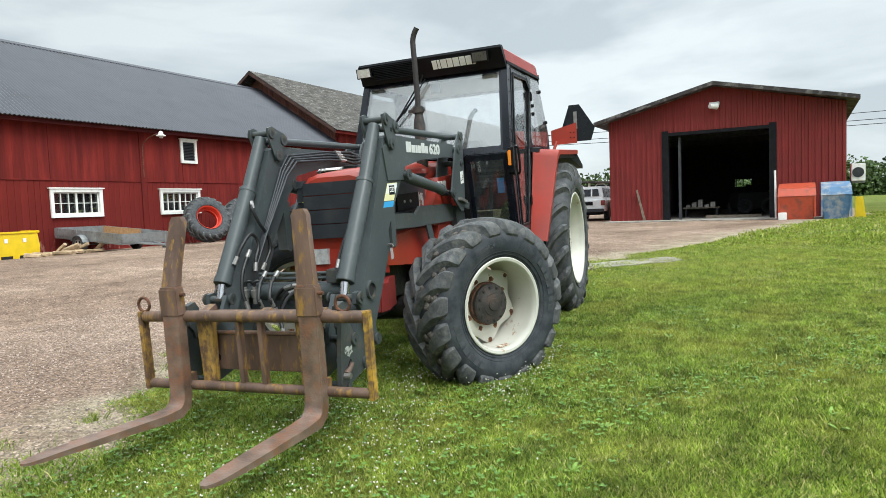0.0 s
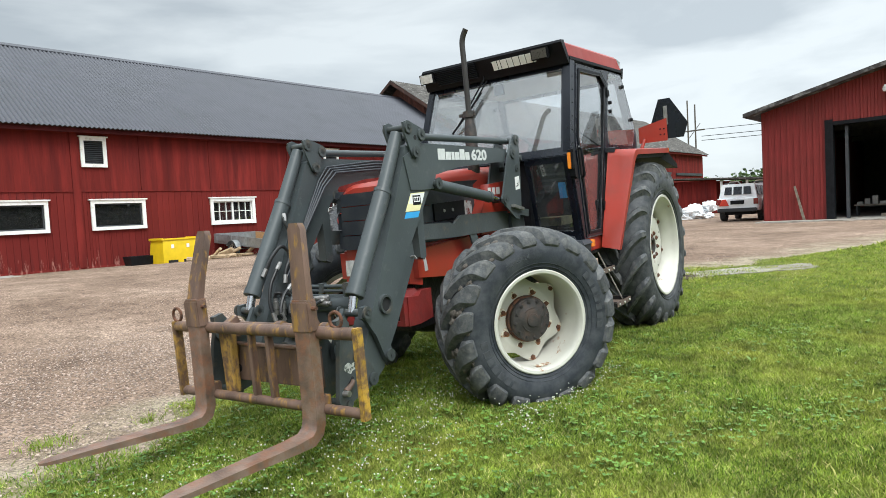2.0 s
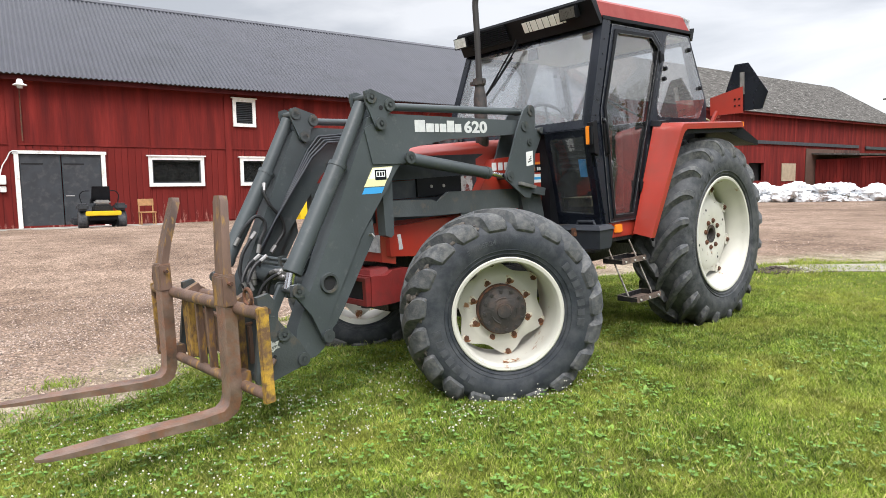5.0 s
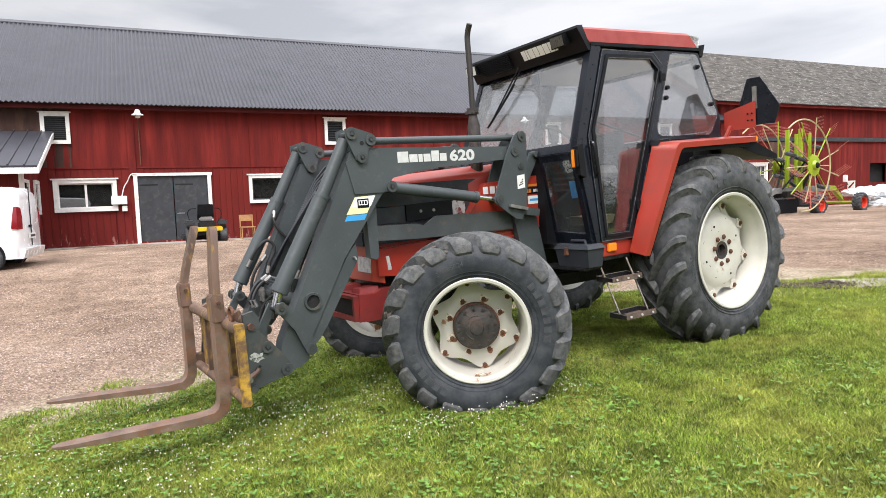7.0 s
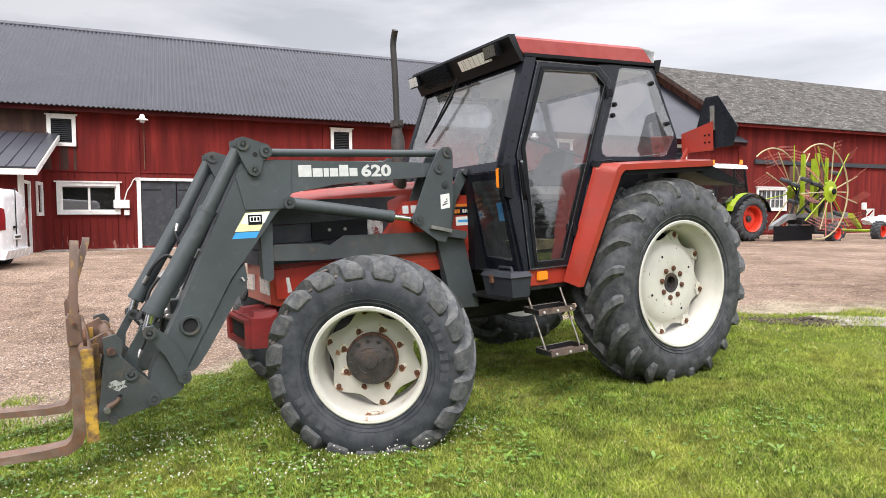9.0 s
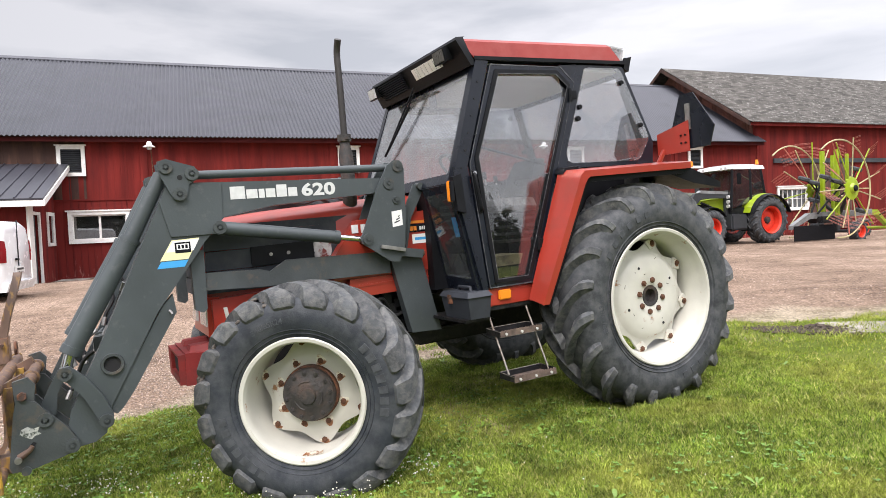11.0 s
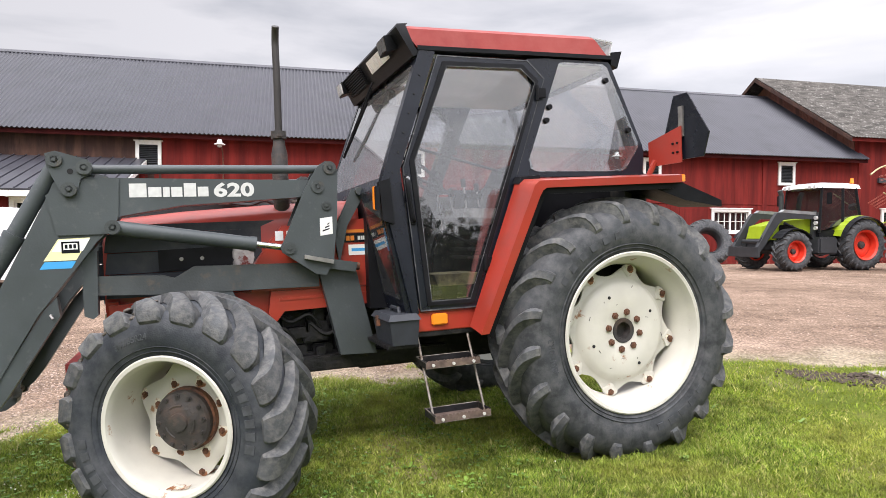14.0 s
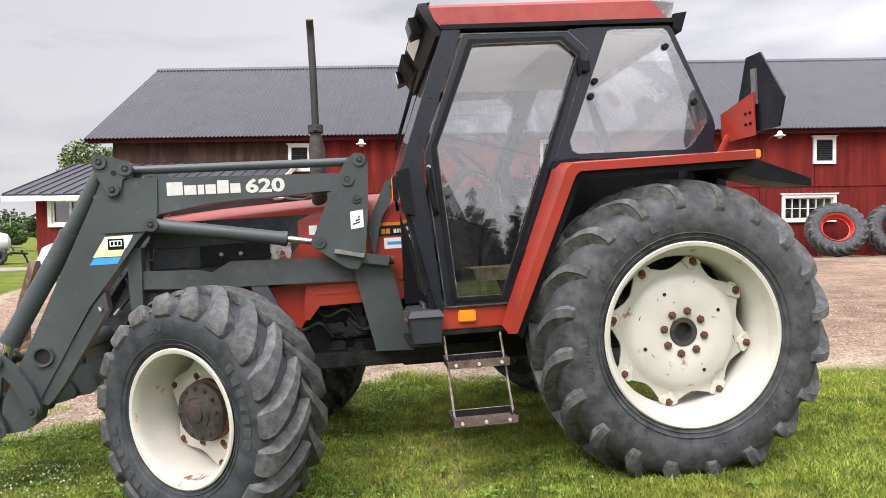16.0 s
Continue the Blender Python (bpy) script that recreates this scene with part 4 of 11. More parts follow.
def shed_top(x):
    return APZ - (APZ - EVZ) * (abs(x - APX) / (APX - SX0 if x < APX else SX1 - APX))


def steel_shed():
    shed = thing("machine_shed", "red steel-clad machine shed with a wide open doorway", "shed", Matrix())
    d0, d1, dz = -4.62, -0.40, 4.16
    bm = B()
    plate(bm, [(SX0, 0.0), (SX0, shed_top(SX0)), (d0, shed_top(d0)), (d0, 0.0)], SY, SY + 0.12)
    plate(bm, [(d0, dz), (d0, shed_top(d0)), (APX, APZ), (d1, shed_top(d1)), (d1, dz)], SY, SY + 0.12)
    plate(bm, [(d1, 0.0), (d1, shed_top(d1)), (SX1, shed_top(SX1)), (SX1, 0.0)], SY, SY + 0.12)
    wall = part("wall", bm, M_SHED, shed, "red ribbed steel gable wall", smooth=0)
    ribs = B()
    x = SX0 + 0.08
    while x < SX1 - 0.05:
        zb = dz + 0.02 if d0 - 0.05 < x < d1 + 0.05 else 0.22
        zt = shed_top(x) - 0.03
        loft(ribs, [[(x - 0.06, SY, zb), (x - 0.035, SY - 0.035, zb), (x + 0.035, SY - 0.035, zb), (x + 0.06, SY, zb)],
                    [(x - 0.06, SY, zt), (x - 0.035, SY - 0.035, zt), (x + 0.035, SY - 0.035, zt), (x + 0.06, SY, zt)]])
        x += 0.235
    part("cladding_ribs", ribs, M_SHED, wall, smooth=0)["kind"] = "stuff"
    part("side_wall", box2(B(), (SX0, SY + 0.12, 0), (SX0 + 0.12, 52, EVZ)), M_SHED, shed, smooth=0)
    part("side_wall", box2(B(), (SX1 - 0.12, SY + 0.12, 0), (SX1, 52, EVZ)), M_SHED, shed, smooth=0)
    bm = B()
    box2(bm, (SX0, 52, 0), (-3.62, 52.12, EVZ + 1.2))
    box2(bm, (-2.55, 52, 0), (SX1, 52.12, EVZ + 1.2))
    box2(bm, (-3.62, 52, 0), (-2.55, 52.12, 1.98))
    box2(bm, (-3.62, 52, 2.5), (-2.55, 52.12, EVZ + 1.2))
    part("back_wall", bm, M_CAB_IN, shed, smooth=0)
    part("window_mullion", box2(B(), (-3.11, 52.03, 1.98), (-3.06, 52.09, 2.5)), M_TRIM, shed, smooth=0)
    for y in (34.5, 39.0, 43.5, 48.0):
        part("roof_truss", plate(B(), [(SX0 + 0.15, 4.55), (SX0 + 0.15, 4.75), (APX, 5.75), (SX1 - 0.15, 4.75), (SX1 - 0.15, 4.55)], y, y + 0.1), M_CAB_IN, shed, smooth=0)
    bm = B()
    for a, b in ((APX, SX0 - 0.55), (APX, SX1 + 0.42)):
        za, zb = APZ + 0.14, (4.86 + 0.02 if b < a else 4.98)
        loft(bm, [[(a, 29.4, za), (b, 29.4, zb), (b, 29.4, zb - 0.16), (a, 29.4, za - 0.16)], [(a, 52.4, za), (b, 52.4, zb), (b, 52.4, zb - 0.16), (a, 52.4, za - 0.16)]])
    part("roof", bm, mat("weathered_dark_bargeboard", (0.035, 0.03, 0.03), 0.8, var=0.4, scale=3, bump=0.3, stain=(0.2, 0.19, 0.18), amount=0.3, sscale=2.5), shed, "dark roof with peeling bargeboards", smooth=0)
    bm = B()
    box2(bm, (d0 - 0.16, SY - 0.08, 0.1), (d0 + 0.12, SY + 0.25, dz + 0.1))
    box2(bm, (d1 - 0.12, SY - 0.08, 0.1), (d1 + 0.16, SY + 0.25, dz + 0.1))
    box2(bm, (d0 + 0.12, SY - 0.06, dz - 0.12), (d1 - 0.12, SY + 0.2, dz + 0.02))
    part("door_frame", bm, M_BLACK, shed, "black steel door frame", smooth=0)
    part("door_edge", box2(B(), (d0 + 0.5, SY + 0.1, 0.2), (d0 + 0.6, SY + 0.3, dz - 0.2)), M_DARKDOOR, shed, smooth=0)
    part("floor", box2(B(), (SX0, SY - 1.2, -0.1), (SX1, 52, 0.34)), M_CONCRETE, shed, smooth=0)
    part("wall_lamp", cyl(B(), (APX - 0.15, SY - 0.35, 5.13), (APX + 0.1, SY - 0.12, 5.13), 0.10, 0.14), M_WHITE, shed, "round white flood lamp")
    part("lamp_bracket", box2(B(), (APX - 0.2, SY - 0.12, 5.2), (APX + 0.2, SY, 5.32)), M_WHITE, shed, bevel=0.01)
    return shed


long_barn()
yard_lamp(2.3, 4.82)
yard_lamp(18.75, 4.9)
grey_barn()
porch()
steel_shed()

# ---- wheels ----


def tyre_bm(R, W, rr, n, lug_h, lug_w, load, sweep, seg=96, slim=False):
    """Lugged farm tyre round the y axis, pressed flat at -load."""
    bm = B()
    rb = R - lug_h
    h = W / 2
    k = R / 0.88
    prof = [(rr, 0.78 * h), (rr + 0.015, 0.86 * h), (rr + (rb - rr) * 0.28, 0.975 * h), (rr + (rb - rr) * 0.46, 1.0 * h), (rb - 0.145 * k, 0.985 * h), (rb - 0.095 * k, 0.935 * h), (rb - 0.055 * k, 0.83 * h), (rb - 0.024 * k, 0.64 * h), (rb - 0.006 * k, 0.36 * h), (rb, 0.0)]
    prof = prof + [(r, -y) for r, y in prof[:-1][::-1]] + [(rr - 0.006, -0.76 * h), (rr - 0.006, 0.76 * h), (rr, 0.78 * h)]
    lathe(bm, prof, seg)
    carcass = len(bm.faces)
    for s in (1, -1):
        for i in range(n):
            a0 = 2 * math.pi * (i + (0.5 if s > 0 else 0.0)) / n + random.uniform(-0.006, 0.006)
            secs = []
            # along the lug: share of the sweep, height across the tyre, top radius, foot radius, width
            for t, yy, top, foot, wd in ((0.0, -0.05, 0.0, -0.06, 0.75), (0.22, 0.18, -0.002, -0.06, 0.82), (0.45, 0.40, -0.007, -0.065, 0.95), (0.66, 0.62, -0.018, -0.08, 1.12), (0.82, 0.79, -0.036, -0.10, 1.35),
                                     (0.92, 0.90, -0.062, -0.13, 1.6), (0.97, 0.965, -0.098, -0.16, 1.75), (1.0, 0.998, -0.135, -0.19, 1.72), (1.0, 1.004, -0.16, -0.20, 1.5), (1.0, 0.985, -0.172, -0.21, 1.3)):
                wd = (min(wd, 1.05) if slim else wd) * lug_w / R / 2
                a = a0 - sweep * (t ** 0.82)
                y = s * h * yy
                y_in = s * h * (yy - 0.10 if yy > 0.6 else yy)
                rt, rf = R + top * k, R + foot * k
                foot_w = 2.3 if slim else 1.75 if yy < 0.85 else 1.3 if yy < 0.95 else 1.1
                ring = []
                for da, r, yv in ((-wd * foot_w, rf, y_in), (-wd * 0.92, rt - 0.006, y if yy < 0.7 else y - s * 0.007), (-wd * 0.80, rt, y), (wd * 0.80, rt, y), (wd * 0.92, rt - 0.006, y if yy < 0.7 else y - s * 0.007), (wd * foot_w, rf, y_in)):
                    ring.append((r * math.sin(a + da), yv, r * math.cos(a + da)))
                secs.append(ring)
            loft(bm, secs)
    bm.faces.ensure_lookup_table()
    for f in bm.faces[carcass:]:
        f.material_index = 1
    # bead lines on the sidewall
    for s in (1, -1):
        for rad in (rr + 0.035, rr + 0.06):
            rings = []
            yb = h * (0.90 if rad < rr + 0.05 else 0.94 if rad < rr + 0.08 else 0.975)
            for k in range(seg):
                a = 2 * math.pi * k / seg
                c = Vector((math.sin(a), 0, math.cos(a)))
                rings.append([c * (rad - 0.006) + Vector((0, s * (yb - 0.006), 0)), c * rad + Vector((0, s * (yb + 0.006), 0)), c * (rad + 0.006) + Vector((0, s * (yb - 0.004), 0))])
            vs = [[bm.verts.new(p) for p in r] for r in rings]
            for k in range(seg):
                q = vs[(k + 1) % seg]
                for j in range(2):
                    bm.faces.new((vs[k][j], q[j], q[j + 1], vs[k][j + 1]))
    for v in bm.verts:
        if v.co.z < -load:
            v.co.y *= 1 + 0.5 * (-load - v.co.z)
            v.co.z = -load + (v.co.z + load) * 0.12
    return bm


def ring_text(wheel, body, size, rad, y, start):
    """Raised writing bent round the sidewall."""
    bm = text_bm(body, size, 0.003, 0.0005)
    for v in bm.verts:
        a = start - v.co.x / rad
        r = rad + v.co.y - size * 0.35
        v.co = Vector((r * math.sin(a), y + v.co.z, r * math.cos(a)))
    return bm


def ring_bars(parent, material, rad, y, start, widths, gap, h):
    """Raised plain bars round the sidewall in place of a maker's name."""
    a = start
    for w in widths:
        d = w / rad
        rings = []
        for q in (a, a - d / 2, a - d):
            u = Vector((math.sin(q), 0, math.cos(q)))
            rings.append([u * (rad - h / 2) + Vector((0, y - 0.004, 0)), u * (rad + h / 2) + Vector((0, y - 0.004, 0)), u * (rad + h / 2) + Vector((0, y + 0.003, 0)), u * (rad - h / 2) + Vector((0, y + 0.003, 0))])
        part("sidewall_mark", loft(B(), rings), material, parent)
        a -= d + gap / rad


def rim_bm(rr, W, deep=1.0):
    """Wheel rim with rolled edges and a dropped well."""
    h = W / 2
    k = deep
    p = [(rr - 0.012, 0.80 * h), (rr + 0.006, 0.86 * h), (rr + 0.014, 0.90 * h), (rr + 0.006, 0.925 * h), (rr - 0.012, 0.91 * h), (rr - 0.022, 0.84 * h), (rr - 0.024 - 0.004 * k, 0.76 * h), (rr - 0.02 - 0.018 * k, 0.6 * h), (rr - 0.06 * k, 0.5 * h),
         (rr - 0.075 * k, 0.1 * h), (rr - 0.06 * k, -0.4 * h), (rr - 0.03, -0.8 * h), (rr + 0.01, -0.9 * h), (rr - 0.01, -0.78 * h)]
    return lathe(B(), p, 72)


bolt_parts = {}


def bolt_ring(parent, n, rad, y, size, phase=0.0, material=None, name="bolt"):
    material = material or M_RUST
    key = (size, material.name)
    if key not in bolt_parts:
        bm = B()
        lathe(bm, [(0.0, 0.9 * size), (0.55 * size, 0.9 * size), (0.6 * size, 0.5 * size)], 8)
        lathe(bm, [(0.6 * size, 0.55 * size), (1.0 * size, 0.5 * size), (1.0 * size, 0.0)], 6)
        bolt_parts[key] = mesh_of(name, bm, material, 30)
    for i in range(n):
        a = 2 * math.pi * i / n + phase
        ob = new(name, bolt_parts[key])
        ob.parent = parent
        ob.matrix_local = Matrix.Translation((rad * math.sin(a), y, rad * math.cos(a))) @ Matrix.Rotation(a, 4, "Y")


def scalloped(bm, prof, n, depth, seg=96, phase=0.0):
    """A wheel disc whose outer edge has n lobes."""
    last = len(prof) - 1
    return lathe(bm, prof, seg, wave=lambda a, i: 1.0 - (depth * (0.5 - 0.5 * math.cos(n * (a - phase))) ** 0.8 if i >= last - 1 else 0.0))


def rear_wheel(root, m, load):
    rr, W, R = 0.506, 0.50, 0.878
    wh = part("rear_wheel", rim_bm(rr, W), M_RIM, root, "cream-painted rim", m=m)
    part("tyre", tyre_bm(R, W, rr, 20, 0.058, 0.062, load, 0.40, slim=True), M_RUBBER, wh, "worn dusty black lugged tyre", smooth=24).data.materials.append(M_LUG)
    part("sidewall_size", ring_text(wh, "480/70R34", 0.06, 0.635, 0.2485, 1.9), M_SIDEMARK, wh, smooth=0)
    for st in (-2.1, 1.0):
        ring_bars(wh, M_SIDEMARK, 0.635, 0.2485, st, [0.045, 0.05, 0.045, 0.05, 0.045, 0.045], 0.05, 0.045)
    turn = -0.227
    prof = [(0.078, 0.02), (0.082, 0.098), (0.092, 0.103), (0.14, 0.104), (0.165, 0.110), (0.22, 0.109), (0.285, 0.102), (0.315, 0.088), (0.335, 0.066), (0.345, 0.056), (0.428, 0.05), (0.428, 0.036)]
    part("wheel_disc", scalloped(B(), prof, 8, 0.155, 128, phase=turn), M_RIM, wh, "cream wheel disc with rust-stained scallops", smooth=50)
    for i in range(8):
        a = 2 * math.pi * i / 8 + turn
        ears = [(0.052 * (1 + 0.16 * math.cos(4 * q)) * math.cos(q), 0.046 * (1 + 0.16 * math.cos(4 * q)) * math.sin(q)) for q in [2 * math.pi * k / 24 for k in range(24)]]
        lug = plate(B(), ears, -0.004, 0.010)
        box(lug, (0, -0.045, 0.048), (0.058, 0.085, 0.014))
        part("rim_lug", lug, M_RIM, wh, bevel=0.004, m=Matrix.Rotation(a, 4, "Y") @ Matrix.Translation((0, 0.052, 0.405)))
        r = random.uniform(0.026, 0.032)
        part("rust_ring", lathe(B(), [(0.0, 0.002), (r * 0.8, 0.002), (r, 0.0)], 14, wave=lambda q, k: 1 + 0.25 * math.sin(2 * q + i)), M_RIM_LUG, wh, m=Matrix.Translation((0.412 * math.sin(a), 0.0625, 0.412 * math.cos(a))))
    # chips in the paint of the disc and the rim
    for k in range(10):
        a, rad, ln = 2.4 * k + 0.3, 0.18 + 0.023 * ((k * 5) % 9) * 0.7, 0.012 + 0.006 * (k % 4)
        y = 0.1105 if rad < 0.225 else 0.1105 - 0.12 * (rad - 0.225)
        part("paint_chip", box(B(), (0, 0, 0), (ln, 0.0016, 0.0035)), M_HUB, wh, m=Matrix.Translation((rad * math.sin(a), y, rad * math.cos(a))) @ Matrix.Rotation(a + 0.5 * (k % 3), 4, "Y"), smooth=0)
    for a, r in ((0.45, 0.245), (1.9, 0.25), (3.6, 0.25), (5.2, 0.24)):
        part("disc_hole", cyl(B(), (r * math.sin(a), 0.10, r * math.cos(a)), (r * math.sin(a), 0.1085, r * math.cos(a)), 0.011, seg=12), M_DARK, wh)
    part("hub", lathe(B(), [(0.0, 0.05), (0.05, 0.05), (0.055, 0.10), (0.08, 0.105), (0.082, 0.06)], 32), M_HUB, wh, "oily dark hub bore")
    bolt_ring(wh, 8, 0.122, 0.104, 0.023, -0.2)
    bolt_ring(wh, 8, 0.412, 0.064, 0.021, turn)
    return wh


def front_wheel(root, m, load):
    rr, W, R = 0.355, 0.47, 0.672
    wh = part("front_wheel", rim_bm(rr, W, 0.42), M_RIM, root, "cream-painted rim with rust runs", m=m)
    part("tyre", tyre_bm(R, W, rr, 19, 0.05, 0.098, load, 0.40), M_RUBBER_MUD, wh, "muddy black lugged tyre", smooth=24).data.materials.append(M_LUG)
    part("sidewall_size", ring_text(wh, "340/85R24", 0.045, 0.475, 0.2335, 0.55), M_SIDEMARK, wh, smooth=0)
    for st in (-0.9, 2.6):
        ring_bars(wh, M_SIDEMARK, 0.475, 0.2335, st, [0.04, 0.045, 0.04, 0.045, 0.04, 0.04, 0.045], 0.022, 0.05)
    turn, inner = 0.14, 0.436
    prof = [(0.13, -0.02), (0.15, -0.003), (0.215, -0.003), (0.232, -0.008), (0.245, -0.016), (0.326, -0.03), (0.326, -0.045)]
    part("wheel_disc", scalloped(B(), prof, 6, 0.185, 120, phase=turn), M_RIM, wh, "cream six-lobed wheel disc", smooth=50)
    for i in range(6):
        a = 2 * math.pi * i / 6 + turn
        lug = loft(B(), [[(-0.034, -0.03, -0.03), (0.034, -0.03, -0.03), (0.026, -0.03, 0.034), (-0.026, -0.03, 0.034)], [(-0.03, -0.002, -0.026), (0.03, -0.002, -0.026), (0.022, -0.002, 0.03), (-0.022, -0.002, 0.03)]])
        box(lug, (0, -0.06, 0.034), (0.05, 0.09, 0.012))
        part("rim_lug", lug, M_RIM_LUG, wh, bevel=0.006, m=Matrix.Rotation(a, 4, "Y") @ Matrix.Translation((0, -0.026, 0.297)))
    patch = B()
    rows = []
    for k in range(13):
        a = math.pi - 0.12 + 0.36 * k / 12
        lo, hi = 0.118 + 0.012 * math.sin(5.1 * k), 0.165 + 0.014 * math.sin(2.3 * k + 1)
        if k in (0, 12):
            lo = hi - 0.01
        rows.append([((rr - 0.034) * math.sin(a), lo, (rr - 0.034) * math.cos(a)), ((rr - 0.0305) * math.sin(a), hi, (rr - 0.0305) * math.cos(a))])
    vs = [[patch.verts.new(q) for q in r] for r in rows]
    for u, v in zip(vs, vs[1:]):
        patch.faces.new((u[0], v[0], v[1], u[1]))
    part("rust_patch", patch, M_RIM_LUG, wh, "flaking rust on the rim")
    part("hub_flange", lathe(B(), [(0.10, -0.02), (0.168, -0.005), (0.168, 0.03), (0.15, 0.036), (0.1, 0.038)], 40), M_RUST, wh, "rusty hub flange")
    hub = lathe(B(), [(0.155, 0.02), (0.158, 0.065), (0.148, 0.08), (0.10, 0.087), (0.085, 0.095), (0.05, 0.097), (0.046, 0.107), (0.0, 0.109)], 40)
    part("hub", hub, M_HUB, wh, "dark oily planetary hub")
    for k in range(3):
        a = 2 * math.pi * k / 3 + 0.3
        pts = [(0.085 * math.sin(a + d), 0.093, 0.085 * math.cos(a + d)) for d in (-0.5, -0.2, 0.1, 0.4)]
        part("cover_rib", tube(B(), pts, 0.006, 6), M_HUB, wh)
    bolt_ring(wh, 12, 0.13, 0.079, 0.015, 0.1, M_HUB)
    bolt_ring(wh, 8, 0.196, -0.003, 0.018, inner)
    bolt_ring(wh, 6, 0.30, -0.026, 0.018, turn)
    for n, rad, y, ph in ((6, 0.30, -0.0285, turn), (8, 0.196, -0.004, inner)):
        for i in range(n):
            a = 2 * math.pi * i / n + ph
            r = random.uniform(0.024, 0.036)
            part("rust_ring", lathe(B(), [(0.0, 0.003), (r * 0.8, 0.003), (r, 0.0)], 14, wave=lambda q, k: 1 + 0.2 * math.sin(3 * q + i)), M_RIM_LUG, wh, m=Matrix.Translation((rad * math.sin(a), y, rad * math.cos(a))))
    return wh


def mud_clods(wheel, R):
    """Dried mud stuck between the lugs on the leading side of a tyre."""
    rnd = random.Random(31)
    for k in range(64):
        a = rnd.uniform(0.2, 2.2)
        r = rnd.uniform(0.009, 0.024)
        bm = B()
        bmesh.ops.create_icosphere(bm, subdivisions=2, radius=r)
        for v in bm.verts:
            v.co *= 1 + 0.55 * noise.noise(v.co * 55 + Vector((k, 0, 0)))
        y = rnd.choice((0.20, 0.17, 0.12, 0.05, -0.05)) + rnd.uniform(-0.02, 0.02)
        rad = R - 0.02 - 0.10 * max(0.0, abs(y) - 0.12) / 0.1
        part("mud_clod", bm, M_MUD, wheel, m=Matrix.Translation((rad * math.sin(a), y, rad * math.cos(a))) @ Matrix.Rotation(a, 4, "Y") @ Matrix.Diagonal((1.5, 1.5, 0.7, 1)), smooth=60)


# ---- the red tractor ----
TF = Vector((0.13906, -0.98947, -0.04013))
TL = Vector((0.99014, 0.13824, 0.02265))
TU = TF.cross(TL).normalized()
T_POSE = Matrix(((TF.x, TL.x, TU.x, -2.836), (TF.y, TL.y, TU.y, 6.81), (TF.z, TL.z, TU.z, 0.06), (0, 0, 0, 1)))


def cab_y(z):
    return 0.935 - max(0.0, z - 1.76) * 0.083


def skin(bm, poly, s, off, thick):
    """A polygon (x, z) laid on the leaning cab side s."""
    return loft(bm, [[(x, s * (cab_y(z) + off), z) for x, z in poly], [(x, s * (cab_y(z) + off + thick), z) for x, z in poly]])


def hoop_faces(bm, lo_out, lo_in, hi_out, hi_in):
    """A closed frame from four loops of points."""
    a, b, c, d = [[bm.verts.new(p) for p in loop] for loop in (lo_out, lo_in, hi_out, hi_in)]
    n = len(a)
    for i in range(n):
        j = (i + 1) % n
        for p, q in ((a, b), (c, d), (a, c), (b, d)):
            bm.faces.new((p[i], p[j], q[j], q[i]))
    return bm


def ring3(bm, outer, inner, thick):
    """A flat frame between two outlines of equal point count."""
    outer, inner = [Vector(p) for p in outer], [Vector(p) for p in inner]
    nrm = (outer[1] - outer[0]).cross(outer[2] - outer[0]).normalized() * thick
    return hoop_faces(bm, outer, inner, [p + nrm for p in outer], [p + nrm for p in inner])


def skin_ring(bm, outer, inner, s, off, thick):
    def lay(poly, o):
        return [(x, s * (cab_y(z) + o), z) for x, z in poly]
    return hoop_faces(bm, lay(outer, off), lay(inner, off), lay(outer, off + thick), lay(inner, off + thick))


